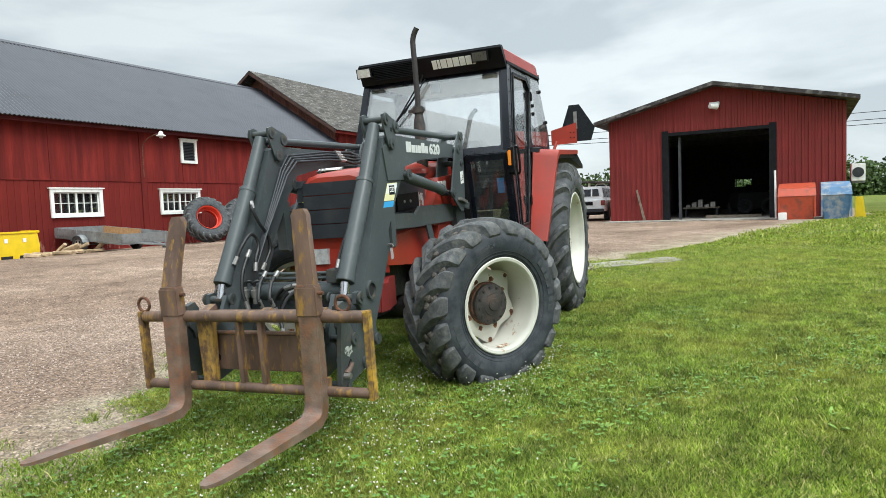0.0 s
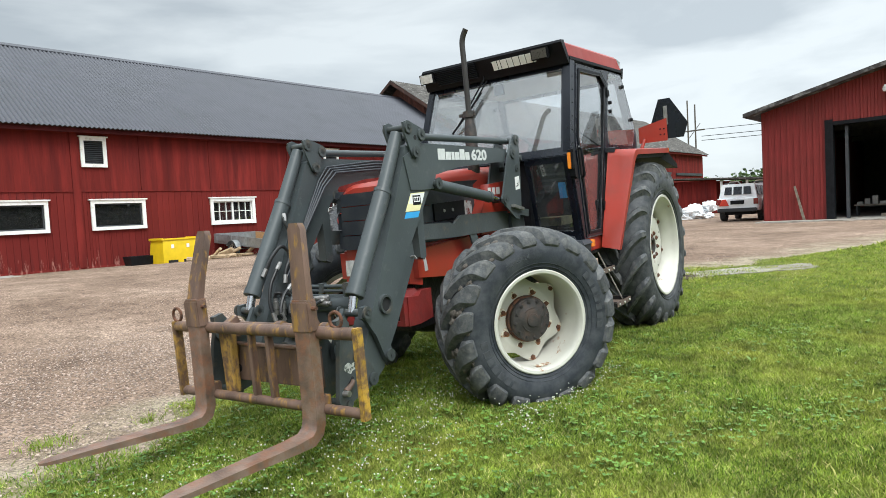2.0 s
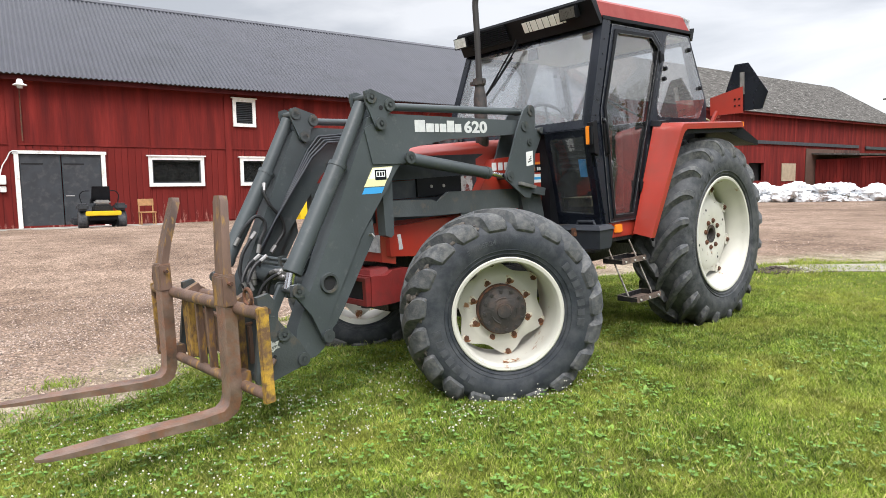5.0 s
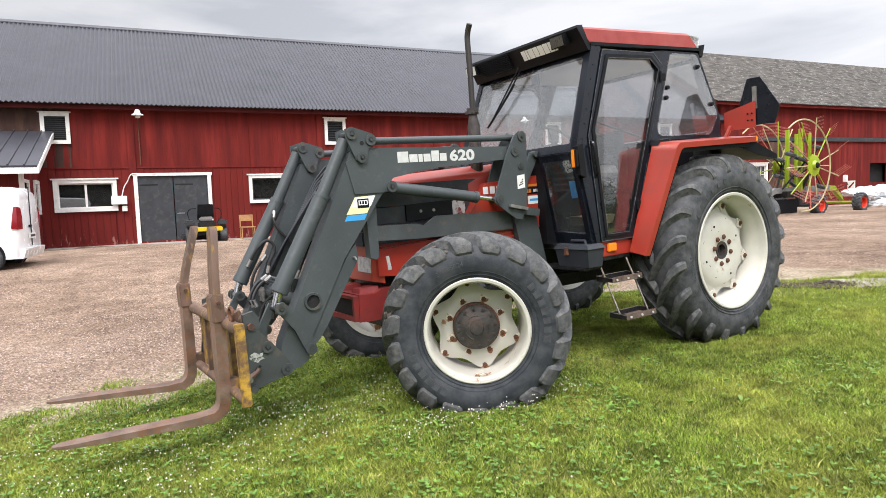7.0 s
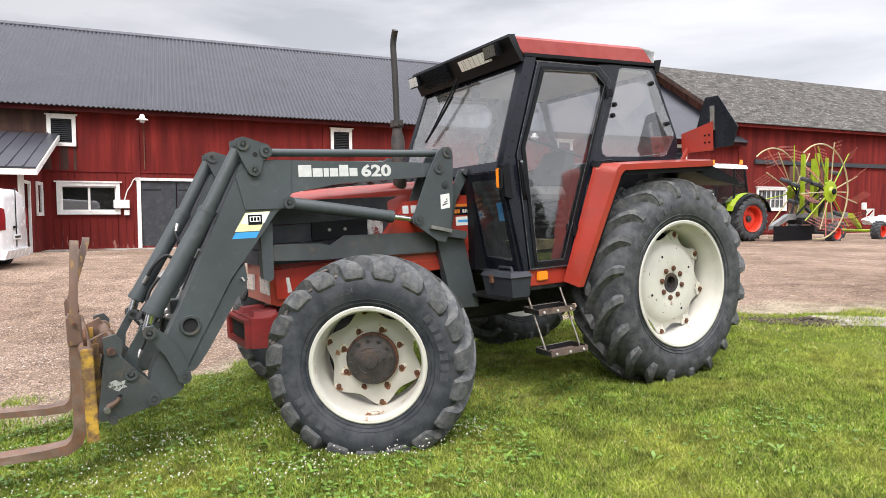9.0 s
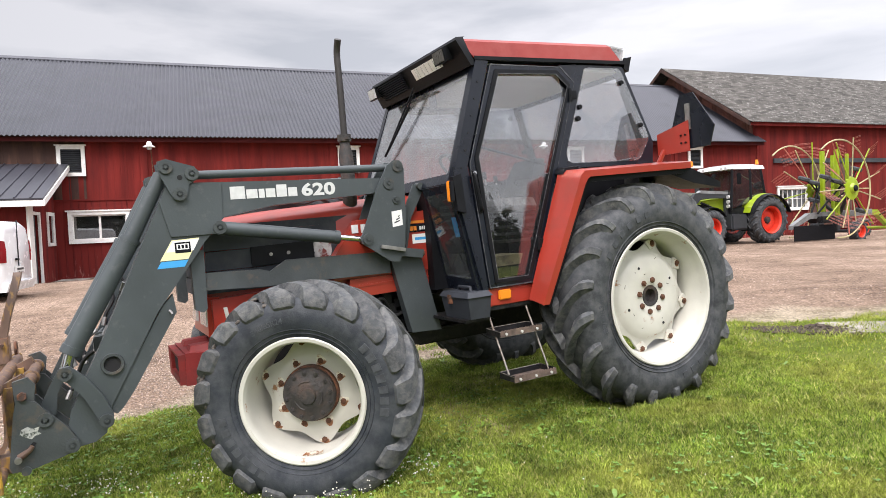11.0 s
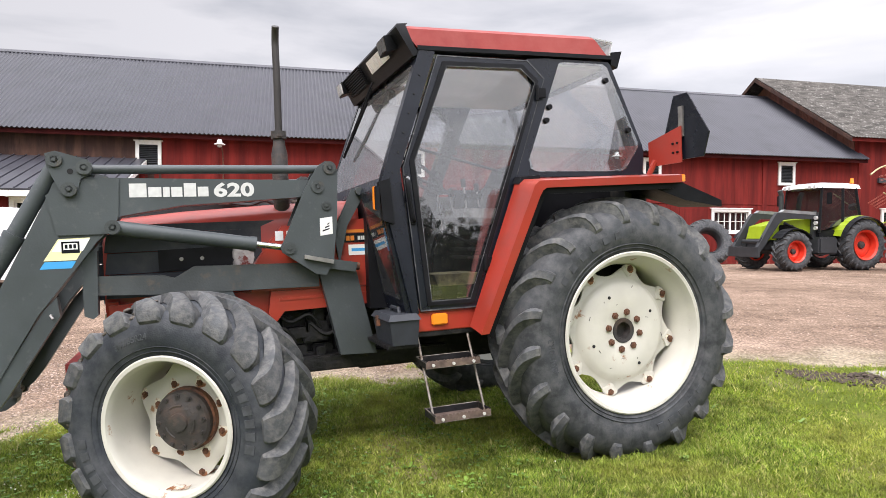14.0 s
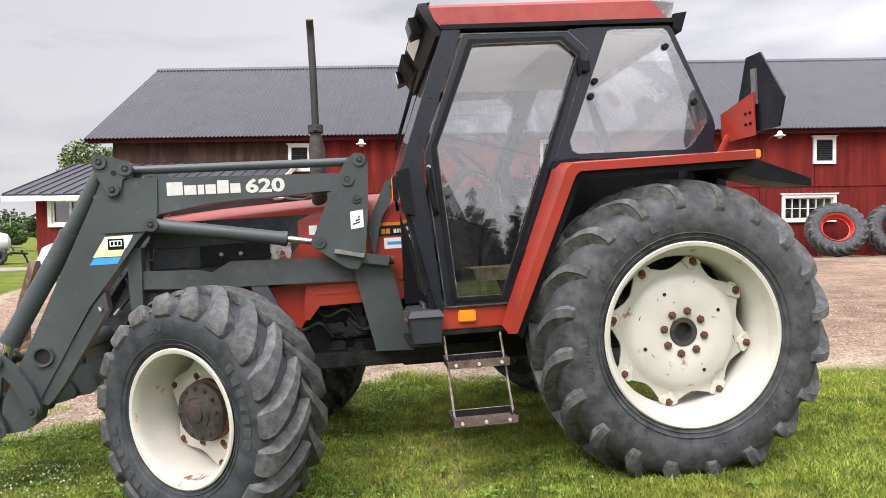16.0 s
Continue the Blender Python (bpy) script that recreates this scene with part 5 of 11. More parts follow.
def red_tractor():
    T = thing("farm_tractor", "used red farm tractor with black cab and grey front loader", "tractor", T_POSE)
    # wheels
    rear_wheel(T, pose(-0.05, 1.055, 0.792), 0.807)
    rear_wheel(T, pose(-0.05, -1.055, 0.792, 0, 0, 180), 0.807)
    st = -33
    muddy = front_wheel(T, pose(2.607, 0.986, 0.55, 0, 0, st), 0.575)
    mud_clods(muddy, 0.66)
    front_wheel(T, pose(2.37, -0.975, 0.55, 0, 0, 180 + st), 0.575)
    # running gear
    bm = B()
    box2(bm, (-0.35, -0.22, 0.55), (1.5, 0.22, 1.02))
    box2(bm, (1.4, -0.26, 0.62), (2.95, 0.26, 1.06))
    box2(bm, (1.3, -0.3, 0.60), (2.0, 0.3, 0.72))
    cyl(bm, (0, -0.7, 0.80), (0, 0.7, 0.80), 0.12, seg=20)
    cyl(bm, (-0.04, -1.0, 0.80), (-0.04, 1.0, 0.80), 0.09, seg=20)
    for i in range(26):
        x, z = random.uniform(1.35, 2.4), random.uniform(0.66, 1.0)
        sx, sz = random.uniform(0.05, 0.16), random.uniform(0.04, 0.13)
        for s in (1, -1):
            box2(bm, (x, s * 0.22, z), (x + sx, s * random.uniform(0.29, 0.37), z + sz))
    part("engine_block", bm, M_ENGINE, T, "oily black engine and gearbox", bevel=0.008)
    for s in (1, -1):
        bm = B()
        for x, z in ((1.55, 0.78), (1.78, 0.88), (1.95, 0.8)):
            tube(bm, curve([(x, s * 0.36, z), (x + 0.08, s * 0.40, z + 0.1), (x + 0.2, s * 0.38, z + 0.06), (x + 0.3, s * 0.36, z + 0.14)]), 0.012, 6)
        part("fuel_pipe", bm, M_HOSE, T)
        part("chassis_rail", box2(B(), (0.9, s * 0.33, 0.60), (2.3, s * 0.41, 0.70)), M_ENGINE, T, bevel=0.01)
    bm = B()
    tube(bm, [(2.5, -0.72, 0.52), (2.52, -0.4, 0.5), (2.52, 0, 0.52), (2.52, 0.4, 0.5), (2.5, 0.72, 0.52)], [0.09, 0.085, 0.12, 0.085, 0.09], 14)
    box2(bm, (2.4, -0.2, 0.5), (2.95, 0.2, 0.75))
    part("front_axle", bm, M_ENGINE, T)
    for s in (1, -1):
        part("steering_knuckle", cyl(B(), (2.5, s * 0.68, 0.36), (2.5, s * 0.68, 0.74), 0.075), M_ENGINE, T)
    # hood
    def section(x, w, top, low):
        half = [(w, low), (w, top - 0.13), (w - 0.012, top - 0.055), (w - 0.06, top - 0.012), (w * 0.5, top + 0.012)]
        return [(x, y, z) for y, z in half] + [(x, -y, z) for y, z in half[::-1]]
    bm = loft(B(), [section(3.06, 0.275, 1.60, 1.08), section(3.03, 0.295, 1.63, 1.02), section(2.6, 0.325, 1.67, 1.02), section(2.0, 0.36, 1.705, 1.02), section(1.5, 0.39, 1.72, 1.02)])
    part("hood", bm, M_RED, T, "glossy red hood", bevel=0.0, smooth=40)
    for s in (1, -1):
        # lower red side band and cowl panel
        band = [(3.03, 1.12), (2.42, 1.15), (2.06, 1.15), (2.06, 1.01), (2.16, 0.86), (2.30, 0.84), (3.03, 0.92)]
        part("side_skirt", plate(B(), band, s * 0.30, s * 0.375), M_RED, T, bevel=0.008)
        part("lower_band", plate(B(), [(2.10, 1.148), (1.37, 1.148), (1.34, 1.03), (2.02, 1.015), (2.09, 0.93), (2.13, 0.93)], s * 0.30, s * 0.436), M_RED, T, "red lower side band", bevel=0.008)
        part("band_ridge", plate(B(), [(2.05, 1.10), (1.37, 1.11), (1.37, 1.095), (2.05, 1.085)], s * 0.436, s * 0.441), M_RED, T)
        cowl = [(2.02, 1.56), (1.42, 1.60), (1.36, 1.152), (2.22, 1.152), (2.20, 1.32)]
        part("cowl_panel", plate(B(), cowl, s * 0.35, s * 0.445), M_RED, T, bevel=0.008)
        # charcoal side panels with grooves
        rows = [(1.16, 1.30), (1.306, 1.43), (1.436, 1.545), (1.551, 1.598)]
        for i, (z0, z1) in enumerate(rows):
            xr = 2.22 - 0.085 * i
            part("side_panel", plate(B(), [(3.045, z0), (3.03, z1), (xr - 0.06, z1 + 0.008), (xr, z0)], s * 0.295, s * 0.352), M_HOOD, T, "charcoal hood side panel", bevel=0.007)
        tip = plate(B(), [(2.75, 1.31), (2.75, 1.44), (2.32, 1.45), (2.32, 1.32)], s * 0.345, s * 0.368)
        part("access_panel", tip, M_BLACK, T, bevel=0.006)
        if s > 0:
            peel = [(2.315, 1.43), (2.285, 1.445), (2.19, 1.435), (2.185, 1.37), (2.195, 1.33), (2.25, 1.322), (2.335, 1.31), (2.31, 1.36), (2.325, 1.385)]
            part("peeled_patch", plate(B(), peel, 0.352, 0.3545), M_PEEL, T, "pale patch of peeled paint")
        for x in (2.50, 2.62):
            part("panel_screw", cyl(B(), (x, s * 0.365, 1.38), (x, s * 0.375, 1.38), 0.012, seg=12), M_STEEL, T)
        mark_bars("model_mark", T, M_LETTER, [0.05] * 2 + [0.06], 0.02, 0.06, 0.002, (2.06 if s > 0 else 1.83, s * 0.447, 1.47), (-1 if s > 0 else 1, 0, 0), (0, 0, 1))
        part("badge_stripe", plate(B(), [(1.62, 1.50), (1.42, 1.50), (1.405, 1.44), (1.63, 1.44)], s * 0.445, s * 0.4475), M_BLACK_PAINT, T, "black badge with orange top line")
        part("badge_line", plate(B(), [(1.62, 1.505), (1.42, 1.505), (1.42, 1.525), (1.61, 1.525)], s * 0.445, s * 0.4475), M_ORANGE_S, T)
        mark_bars("badge_letter", T, M_ORANGE_S, [0.025, 0.025], 0.006, 0.032, 0.0015, (1.605 if s > 0 else 1.545, s * 0.4475, 1.452), (-1 if s > 0 else 1, 0, 0), (0, 0, 1))
        mark_bars("badge_letter", T, M_LETTER, [0.018, 0.01, 0.02, 0.018], 0.005, 0.026, 0.0015, (1.525 if s > 0 else 1.435, s * 0.4475, 1.455), (-1 if s > 0 else 1, 0, 0), (0, 0, 1))
        part("dealer_sticker", plate(B(), [(1.59, 1.425), (1.44, 1.425), (1.44, 1.355), (1.59, 1.355)], s * 0.445, s * 0.4472), M_WHITE, T, "white dealer sticker")
        part("dealer_mark", plate(B(), [(1.57, 1.40), (1.46, 1.40), (1.46, 1.38), (1.57, 1.38)], s * 0.4472, s * 0.4478), M_BLUE_S, T)
    # grille and nose
    for i, (z0, z1) in enumerate(((1.15, 1.255), (1.262, 1.365), (1.372, 1.475), (1.482, 1.575))):
        part("grille_panel", plate(B(), [(-0.272, z0), (0.272, z0), (0.268, z1), (-0.268, z1)], 3.05, 3.095 - 0.006 * i, axis="x"), M_HOOD, T, "charcoal grille panel", bevel=0.008)
    nose = loft(B(), [[(2.98, -0.365, 0.86), (2.98, 0.365, 0.86), (2.98, 0.365, 1.14), (2.98, -0.365, 1.14)], [(3.06, -0.31, 0.88), (3.06, 0.31, 0.88), (3.05, 0.31, 1.135), (3.05, -0.31, 1.135)]])
    part("nose_panel", nose, M_RED, T, "red nose panel", bevel=0.012)
    for s in (1, -1):
        lampb = loft(B(), [[(3.02, s * 0.09, 0.94), (3.0, s * 0.315, 0.93), (3.0, s * 0.315, 1.075), (3.02, s * 0.09, 1.075)], [(3.075, s * 0.10, 0.95), (3.068, s * 0.295, 0.945), (3.062, s * 0.295, 1.065), (3.07, s * 0.10, 1.065)]])
        part("headlight", lampb, M_LENS, T, "rectangular clear headlight", bevel=0.008)
        part("corner_lens", loft(B(), [[(2.92, s * 0.34, 0.955), (3.02, s * 0.31, 0.945), (3.015, s * 0.31, 1.065), (2.935, s * 0.34, 1.07)], [(2.925, s * 0.385, 0.96), (3.015, s * 0.355, 0.95), (3.01, s * 0.355, 1.06), (2.94, s * 0.385, 1.065)]]), M_LENS, T, "clear corner lamp lens", bevel=0.004)
    y0, y1 = -0.16, 0.405
    w = loft(B(), [[(2.86, y0 + 0.08, 0.60), (2.86, y1 - 0.06, 0.60), (2.86, y1 - 0.06, 0.82), (2.86, y0 + 0.08, 0.82)],
                   [(3.02, y0 + 0.04, 0.595), (3.02, y1 - 0.03, 0.595), (3.02, y1 - 0.03, 0.825), (3.02, y0 + 0.04, 0.825)],
                   [(3.10, y0, 0.60), (3.10, y1, 0.60), (3.10, y1, 0.80), (3.10, y0, 0.80)],
                   [(3.235, y0, 0.605), (3.235, y1, 0.605), (3.225, y1, 0.81), (3.225, y0, 0.81)]])
    bp = part("front_bumper", w, M_CAST, T, "dull red cast front bumper block", bevel=0.012)
    hoop_y, hoop_z = (y0 + 0.06, y1 - 0.06), (0.645, 0.775)
    frame_pts = [(y0 + 0.01, 0.612), (y1 - 0.01, 0.612), (y1 - 0.01, 0.802), (y0 + 0.01, 0.802)]
    hole = [(hoop_y[0], hoop_z[0]), (hoop_y[1], hoop_z[0]), (hoop_y[1], hoop_z[1]), (hoop_y[0], hoop_z[1])]
    part("bumper_face", hoop_faces(B(), [(3.228, y, z) for y, z in frame_pts], [(3.228, y, z) for y, z in hole], [(3.27, y, z) for y, z in frame_pts], [(3.262, y, z) for y, z in hole]), M_CAST, bp, bevel=0.006)
    part("bumper_pocket", plate(B(), hole, 3.237, 3.239, axis="x"), M_DARK, bp)
    for ya, yb in ((y0 + 0.05, y0 + 0.22), (y1 - 0.22, y1 - 0.05)):
        part("bumper_rib", loft(B(), [[(3.03, ya, 0.80), (3.03, yb, 0.80), (3.03, yb - 0.03, 0.845), (3.03, ya + 0.03, 0.845)], [(3.20, ya, 0.79), (3.20, yb, 0.79), (3.18, yb - 0.03, 0.84), (3.18, ya + 0.03, 0.84)]]), M_CAST, bp, bevel=0.008)
    # exhaust
    part("muffler", lathe_z([(0.0, 1.66), (0.046, 1.66), (0.052, 1.70), (0.052, 2.04), (0.04, 2.10), (0.033, 2.16)], (1.99, 0.29)), M_HUB, T, "dull brown steel muffler")
    part("exhaust_pipe", tube(B(), curve([(1.99, 0.29, 2.10), (1.985, 0.287, 2.5), (1.985, 0.283, 2.70), (1.985, 0.285, 2.77), (1.985, 0.30, 2.82), (1.985, 0.33, 2.87)]), 0.024, 14), M_EXHAUST, T, "dark exhaust stack with a bent tip")
    part("pipe_clamp", lathe_z([(0.033, 2.14), (0.05, 2.14), (0.05, 2.19), (0.033, 2.19)], (1.99, 0.29)), M_HUB, T)
    part("clamp_bolt", box2(B(), (1.975, 0.20, 2.15), (2.005, 0.35, 2.175)), M_HUB, T)
    # cab
    before = set(T.children)
    for s in (1, -1):
        door = skin_ring(B(), [(1.09, 2.58), (0.455, 2.585), (0.337, 2.47), (0.893, 1.005), (1.285, 1.005), (1.36, 1.875)], [(1.055, 2.54), (0.50, 2.55), (0.392, 2.447), (0.935, 1.04), (1.235, 1.04), (1.31, 1.915)], s, 0.0, 0.03)
        d = part("cab_door", door, M_BLACK_PAINT, T, "black-framed glass cab door")
        seal = skin_ring(B(), [(1.058, 2.542), (0.497, 2.553), (0.388, 2.45), (0.93, 1.036), (1.24, 1.036), (1.315, 1.915)], [(1.035, 2.515), (0.512, 2.528), (0.412, 2.44), (0.955, 1.06), (1.215, 1.06), (1.285, 1.92)], s, 0.018, 0.022)
        part("door_seal", seal, M_BLACK, d)
        edge = [(1.09, 2.58), (0.455, 2.585), (0.337, 2.47), (0.893, 1.005), (1.285, 1.005), (1.36, 1.875)]
        mid = (0.86, 1.85)
        part("door_edge", skin_ring(B(), edge, [(x + (mid[0] - x) * 0.012, z + (mid[1] - z) * 0.010) for x, z in edge], s, 0.029, 0.004), M_EDGE, d, "dusty worn door edge")
        rim_in = [(1.035, 2.515), (0.512, 2.528), (0.412, 2.44), (0.955, 1.06), (1.215, 1.06), (1.285, 1.92)]
        part("seal_edge", skin_ring(B(), rim_in, [(x + (mid[0] - x) * 0.014, z + (mid[1] - z) * 0.008) for x, z in rim_in], s, 0.036, 0.003), M_EDGE, d)
        part("door_glass", skin(B(), [(1.056, 2.541), (0.50, 2.551), (0.391, 2.448), (0.934, 1.039), (1.236, 1.039), (1.312, 1.915)], s, 0.008, 0.006), M_GLASS, d, "slightly dusty door glass", smooth=0)
        grip = tube(B(), curve([(1.335, s * 0.955, 1.80), (1.345, s * 1.0, 1.79), (1.335, s * 1.005, 1.68), (1.315, s * 1.0, 1.57), (1.30, s * 0.96, 1.55)]), 0.012, 8)
        part("door_handle", grip, M_BLACK, d)
        part("handle_plate", loft(B(), [[(1.355, s * 0.964, 1.83), (1.325, s * 0.964, 1.83), (1.295, s * 0.964, 1.53), (1.325, s * 0.964, 1.53)], [(1.352, s * 0.975, 1.825), (1.328, s * 0.975, 1.825), (1.298, s * 0.975, 1.535), (1.322, s * 0.975, 1.535)]]), M_BLACK, d)
        part("door_lock", cyl(B(), (1.338, s * 0.94, 1.81), (1.338, s * 0.988, 1.81), 0.013, seg=14), M_CHROME, d)
        for x, z in ((0.375, 2.37), (0.815, 1.28)):
            hy = cab_y(z) + 0.03
            hb = box2(B(), (x - 0.035, s * hy, z - 0.032), (x + 0.03, s * (hy + 0.018), z + 0.032))
            cyl(hb, (x + 0.03, s * (hy + 0.015), z - 0.05), (x + 0.03, s * (hy + 0.015), z + 0.05), 0.011, seg=10)
            part("hinge", hb, M_BLACK, d, bevel=0.005)
        part("cab_pillar", skin(B(), [(1.20, 2.62), (1.505, 1.775), (1.335, 0.99), (1.295, 0.99), (1.375, 1.865), (1.10, 2.60)], s, -0.05, 0.075), M_BLACK_PAINT, T, "black front cab pillar", bevel=0.006)
        for k in range(7):
            z = 2.45 - 0.12 * k
            x = 1.195 + (2.60 - z) * 0.352
            part("rivet", cyl(B(), (x - 0.035, s * (cab_y(z) + 0.02), z), (x - 0.035, s * (cab_y(z) + 0.032), z), 0.006, seg=8), M_HOSE, T)
        qo = [(0.45, 2.60), (0.30, 2.612), (-0.19, 2.615), (-0.205, 2.60), (-0.42, 2.045), (-0.43, 1.99), (-0.40, 1.825), (-0.20, 1.82), (0.45, 1.82), (0.58, 1.825), (0.52, 2.0), (0.40, 2.31)]
        qi = [(0.21, 2.58), (0.18, 2.59), (-0.145, 2.595), (-0.17, 2.575), (-0.378, 2.06), (-0.376, 2.02), (-0.265, 1.875), (-0.225, 1.858), (0.44, 1.857), (0.478, 1.875), (0.487, 1.93), (0.35, 2.25)]
        part("cab_pillar", skin_ring(B(), qo, qi, s, -0.04, 0.05), M_BLACK_PAINT, T, "black rear cab frame")
        part("quarter_window", skin(B(), [(0.21, 2.583), (0.18, 2.593), (-0.145, 2.598), (-0.172, 2.577), (-0.382, 2.06), (-0.38, 2.02), (-0.267, 1.872), (-0.225, 1.854), (0.44, 1.853), (0.481, 1.873), (0.49, 1.93), (0.352, 2.25)], s, 0.012, 0.006), M_GLASS_REAR, T, "rear side cab glass", smooth=0)
        for x, z in ((0.315, 2.28), (0.345, 2.19), (-0.145, 2.48), (-0.30, 2.14)):
            part("glass_knob", cyl(B(), (x, s * (cab_y(z) + 0.015), z), (x, s * (cab_y(z) + 0.045), z), 0.021, 0.017, seg=14), M_BLACK, T)
        part("cab_pillar", skin(B(), [(0.585, 1.83), (0.895, 0.99), (0.82, 0.99), (0.52, 1.83)], s, -0.04, 0.05), M_BLACK_PAINT, T)
        # front lower window and its frame
        fo = [(1.515, s * 0.935, 1.755), (1.37, s * 0.935, 1.0), (1.37, s * 0.44, 1.0), (1.515, s * 0.44, 1.755)]
        fi = [(1.50, s * 0.875, 1.69), (1.385, s * 0.875, 1.08), (1.39, s * 0.50, 1.10), (1.50, s * 0.50, 1.69)]
        part("front_lower_frame", ring3(B(), fo, fi, 0.03), M_BLACK_PAINT, T, bevel=0.004)
        part("front_lower_glass", quad_slab(B(), [(p[0] + 0.004, p[1], p[2]) for p in fi], 0.006), M_GLASS_DARK, T, "dark lower front glass", smooth=0)
        part("heater_panel", box2(B(), (1.34, s * 0.47, 1.26), (1.40, s * 0.90, 1.70)), M_BLACK, T, "black vented heater panel", bevel=0.01)
        for k in range(4):
            part("vent_slat", box2(B(), (1.40, s * 0.52, 1.44 + 0.05 * k), (1.415, s * 0.84, 1.458 + 0.05 * k)), M_HOOD, T)
        # sill
        part("sill", box2(B(), (0.86, s * 0.80, 0.87), (1.345, s * 0.955, 1.005)), M_RED, T, "red sill below the door", bevel=0.012)
        part("marker_light", box2(B(), (1.11, s * 0.955, 0.915), (1.215, s * 0.978, 0.985)), M_ORANGE, T, "amber side marker lens", bevel=0.008)
        # fender
        path = [(0.968, 0.86, 1.15), (0.632, 1.70, 1.235), (0.618, 1.745, 1.245), (0.585, 1.772, 1.25), (-0.47, 1.80, 1.27)]
        low = [(0.915, 0.86, 1.15), (0.578, 1.68, 1.235), (0.563, 1.712, 1.245), (0.54, 1.728, 1.25), (-0.47, 1.752, 1.27)]
        ring = path + low[::-1]
        bm = loft(B(), [[(x, s * 0.982, z + 0.03) for x, z, y in ring], [(x, s * (y - 0.03), z + 0.004) for x, z, y in ring], [(x, s * y, z - 0.004) for x, z, y in ring]])
        part("fender", bm, M_RED, T, "red rear fender")
        part("fender_lip", loft(B(), [[(x - 0.004, s * (y - 0.045), z - 0.003) for x, z, y in low] + [(x - 0.03, s * (y - 0.045), z - 0.04) for x, z, y in low[::-1]], [(x - 0.004, s * (y - 0.03), z - 0.003) for x, z, y in low] + [(x - 0.03, s * (y - 0.03), z - 0.04) for x, z, y in low[::-1]]]), M_BLACK, T, smooth=0)
        part("fender_inner", box2(B(), (-0.62, s * 0.62, 0.98), (0.52, s * 0.72, 1.80)), M_BLACK, T)
        part("fender_cap", loft(B(), [[(0.47, s * 0.955, 1.80), (0.622, s * 0.955, 1.775), (0.625, s * 1.05, 1.765), (0.47, s * 1.05, 1.795)], [(0.47, s * 0.955, 1.83), (0.60, s * 0.955, 1.818), (0.60, s * 1.05, 1.81), (0.47, s * 1.05, 1.822)]]), M_BLACK, T)
        flap = loft(B(), [[(-0.30, s * 0.86, 1.76), (-0.30, s * 1.19, 1.76), (-0.30, s * 1.19, 1.72), (-0.30, s * 0.86, 1.72)],
                          [(-0.47, s * 0.86, 1.775), (-0.47, s * 1.262, 1.75), (-0.50, s * 1.262, 1.63), (-0.50, s * 0.86, 1.67)],
                          [(-0.80, s * 0.86, 1.635), (-0.80, s * 1.27, 1.625), (-0.80, s * 1.27, 1.58), (-0.80, s * 0.86, 1.60)]])
        part("fender_flap", flap, M_BLACK, T, "black plastic fender extension", bevel=0.008)
        part("tail_lamp", box2(B(), (-0.505, s * 1.19, 1.752), (-0.468, s * 1.268, 1.80)), M_ORANGE, T, bevel=0.006)
        # indicator on the front pillar
        part("indicator_body", loft(B(), [[(1.50, s * 0.935, 1.57), (1.50, s * 0.995, 1.56), (1.43, s * 0.985, 1.54), (1.43, s * 0.94, 1.54)], [(1.52, s * 0.935, 1.79), (1.52, s * 0.995, 1.79), (1.45, s * 0.985, 1.81), (1.45, s * 0.94, 1.81)]]), M_BLACK, T, bevel=0.008)
        part("indicator_lens", box2(B(), (1.518, s * 0.94, 1.625), (1.552, s * 0.975, 1.765)), M_ORANGE, T, "amber front indicator", bevel=0.006)
        part("clear_lens", box2(B(), (1.518, s * 0.978, 1.625), (1.548, s * 1.0, 1.765)), M_BLACK, T, bevel=0.005)
    # windscreen
    wo = [(1.20, 0.875, 2.60), (1.20, -0.875, 2.60), (1.515, -0.94, 1.745), (1.515, 0.94, 1.745)]
    wi = [(1.226, 0.80, 2.53), (1.226, -0.80, 2.53), (1.487, -0.855, 1.82), (1.487, 0.855, 1.82)]
    part("windscreen_frame", ring3(B(), wo, wi, -0.035), M_BLACK_PAINT, T, "black windscreen surround", bevel=0.006)
    part("windscreen", quad_slab(B(), wi, 0.006), M_GLASS_FRONT, T, "large slightly dusty windscreen", smooth=0)
    part("cab_bulkhead", box2(B(), (1.36, -0.45, 1.0), (1.48, 0.45, 1.74)), M_BLACK, T)
    ro = [(-0.20, 0.86, 2.61), (-0.20, -0.86, 2.61), (-0.43, -0.92, 1.83), (-0.43, 0.92, 1.83)]
    ri = [(-0.219, 0.79, 2.545), (-0.219, -0.79, 2.545), (-0.41, -0.84, 1.90), (-0.41, 0.84, 1.90)]
    part("rear_window_frame", ring3(B(), ro, ri, 0.035), M_BLACK_PAINT, T)
    part("rear_window", quad_slab(B(), ri, 0.006), M_GLASS, T, smooth=0)
    part("rear_panel", quad_slab(B(), [(-0.43, 0.92, 1.84), (-0.43, -0.92, 1.84), (-0.35, -0.9, 1.0), (-0.35, 0.9, 1.0)], 0.04), M_BLACK, T)
    # roof
    bm = loft(B(), [[(1.205, 0.895, 2.607), (1.205, -0.895, 2.607), (-0.19, -0.895, 2.632), (-0.19, 0.895, 2.632)],
                    [(1.305, 0.875, 2.735), (1.305, -0.875, 2.735), (-0.085, -0.875, 2.765), (-0.085, 0.875, 2.765)],
                    [(1.30, 0.845, 2.757), (1.30, -0.845, 2.757), (-0.06, -0.845, 2.79), (-0.06, 0.845, 2.79)],
                    [(1.05, 0.5, 2.80), (1.05, -0.5, 2.80), (0.10, -0.5, 2.82), (0.10, 0.5, 2.82)]])
    part("cab_roof", bm, M_RED_FADE, T, "faded red cab roof", bevel=0.006)
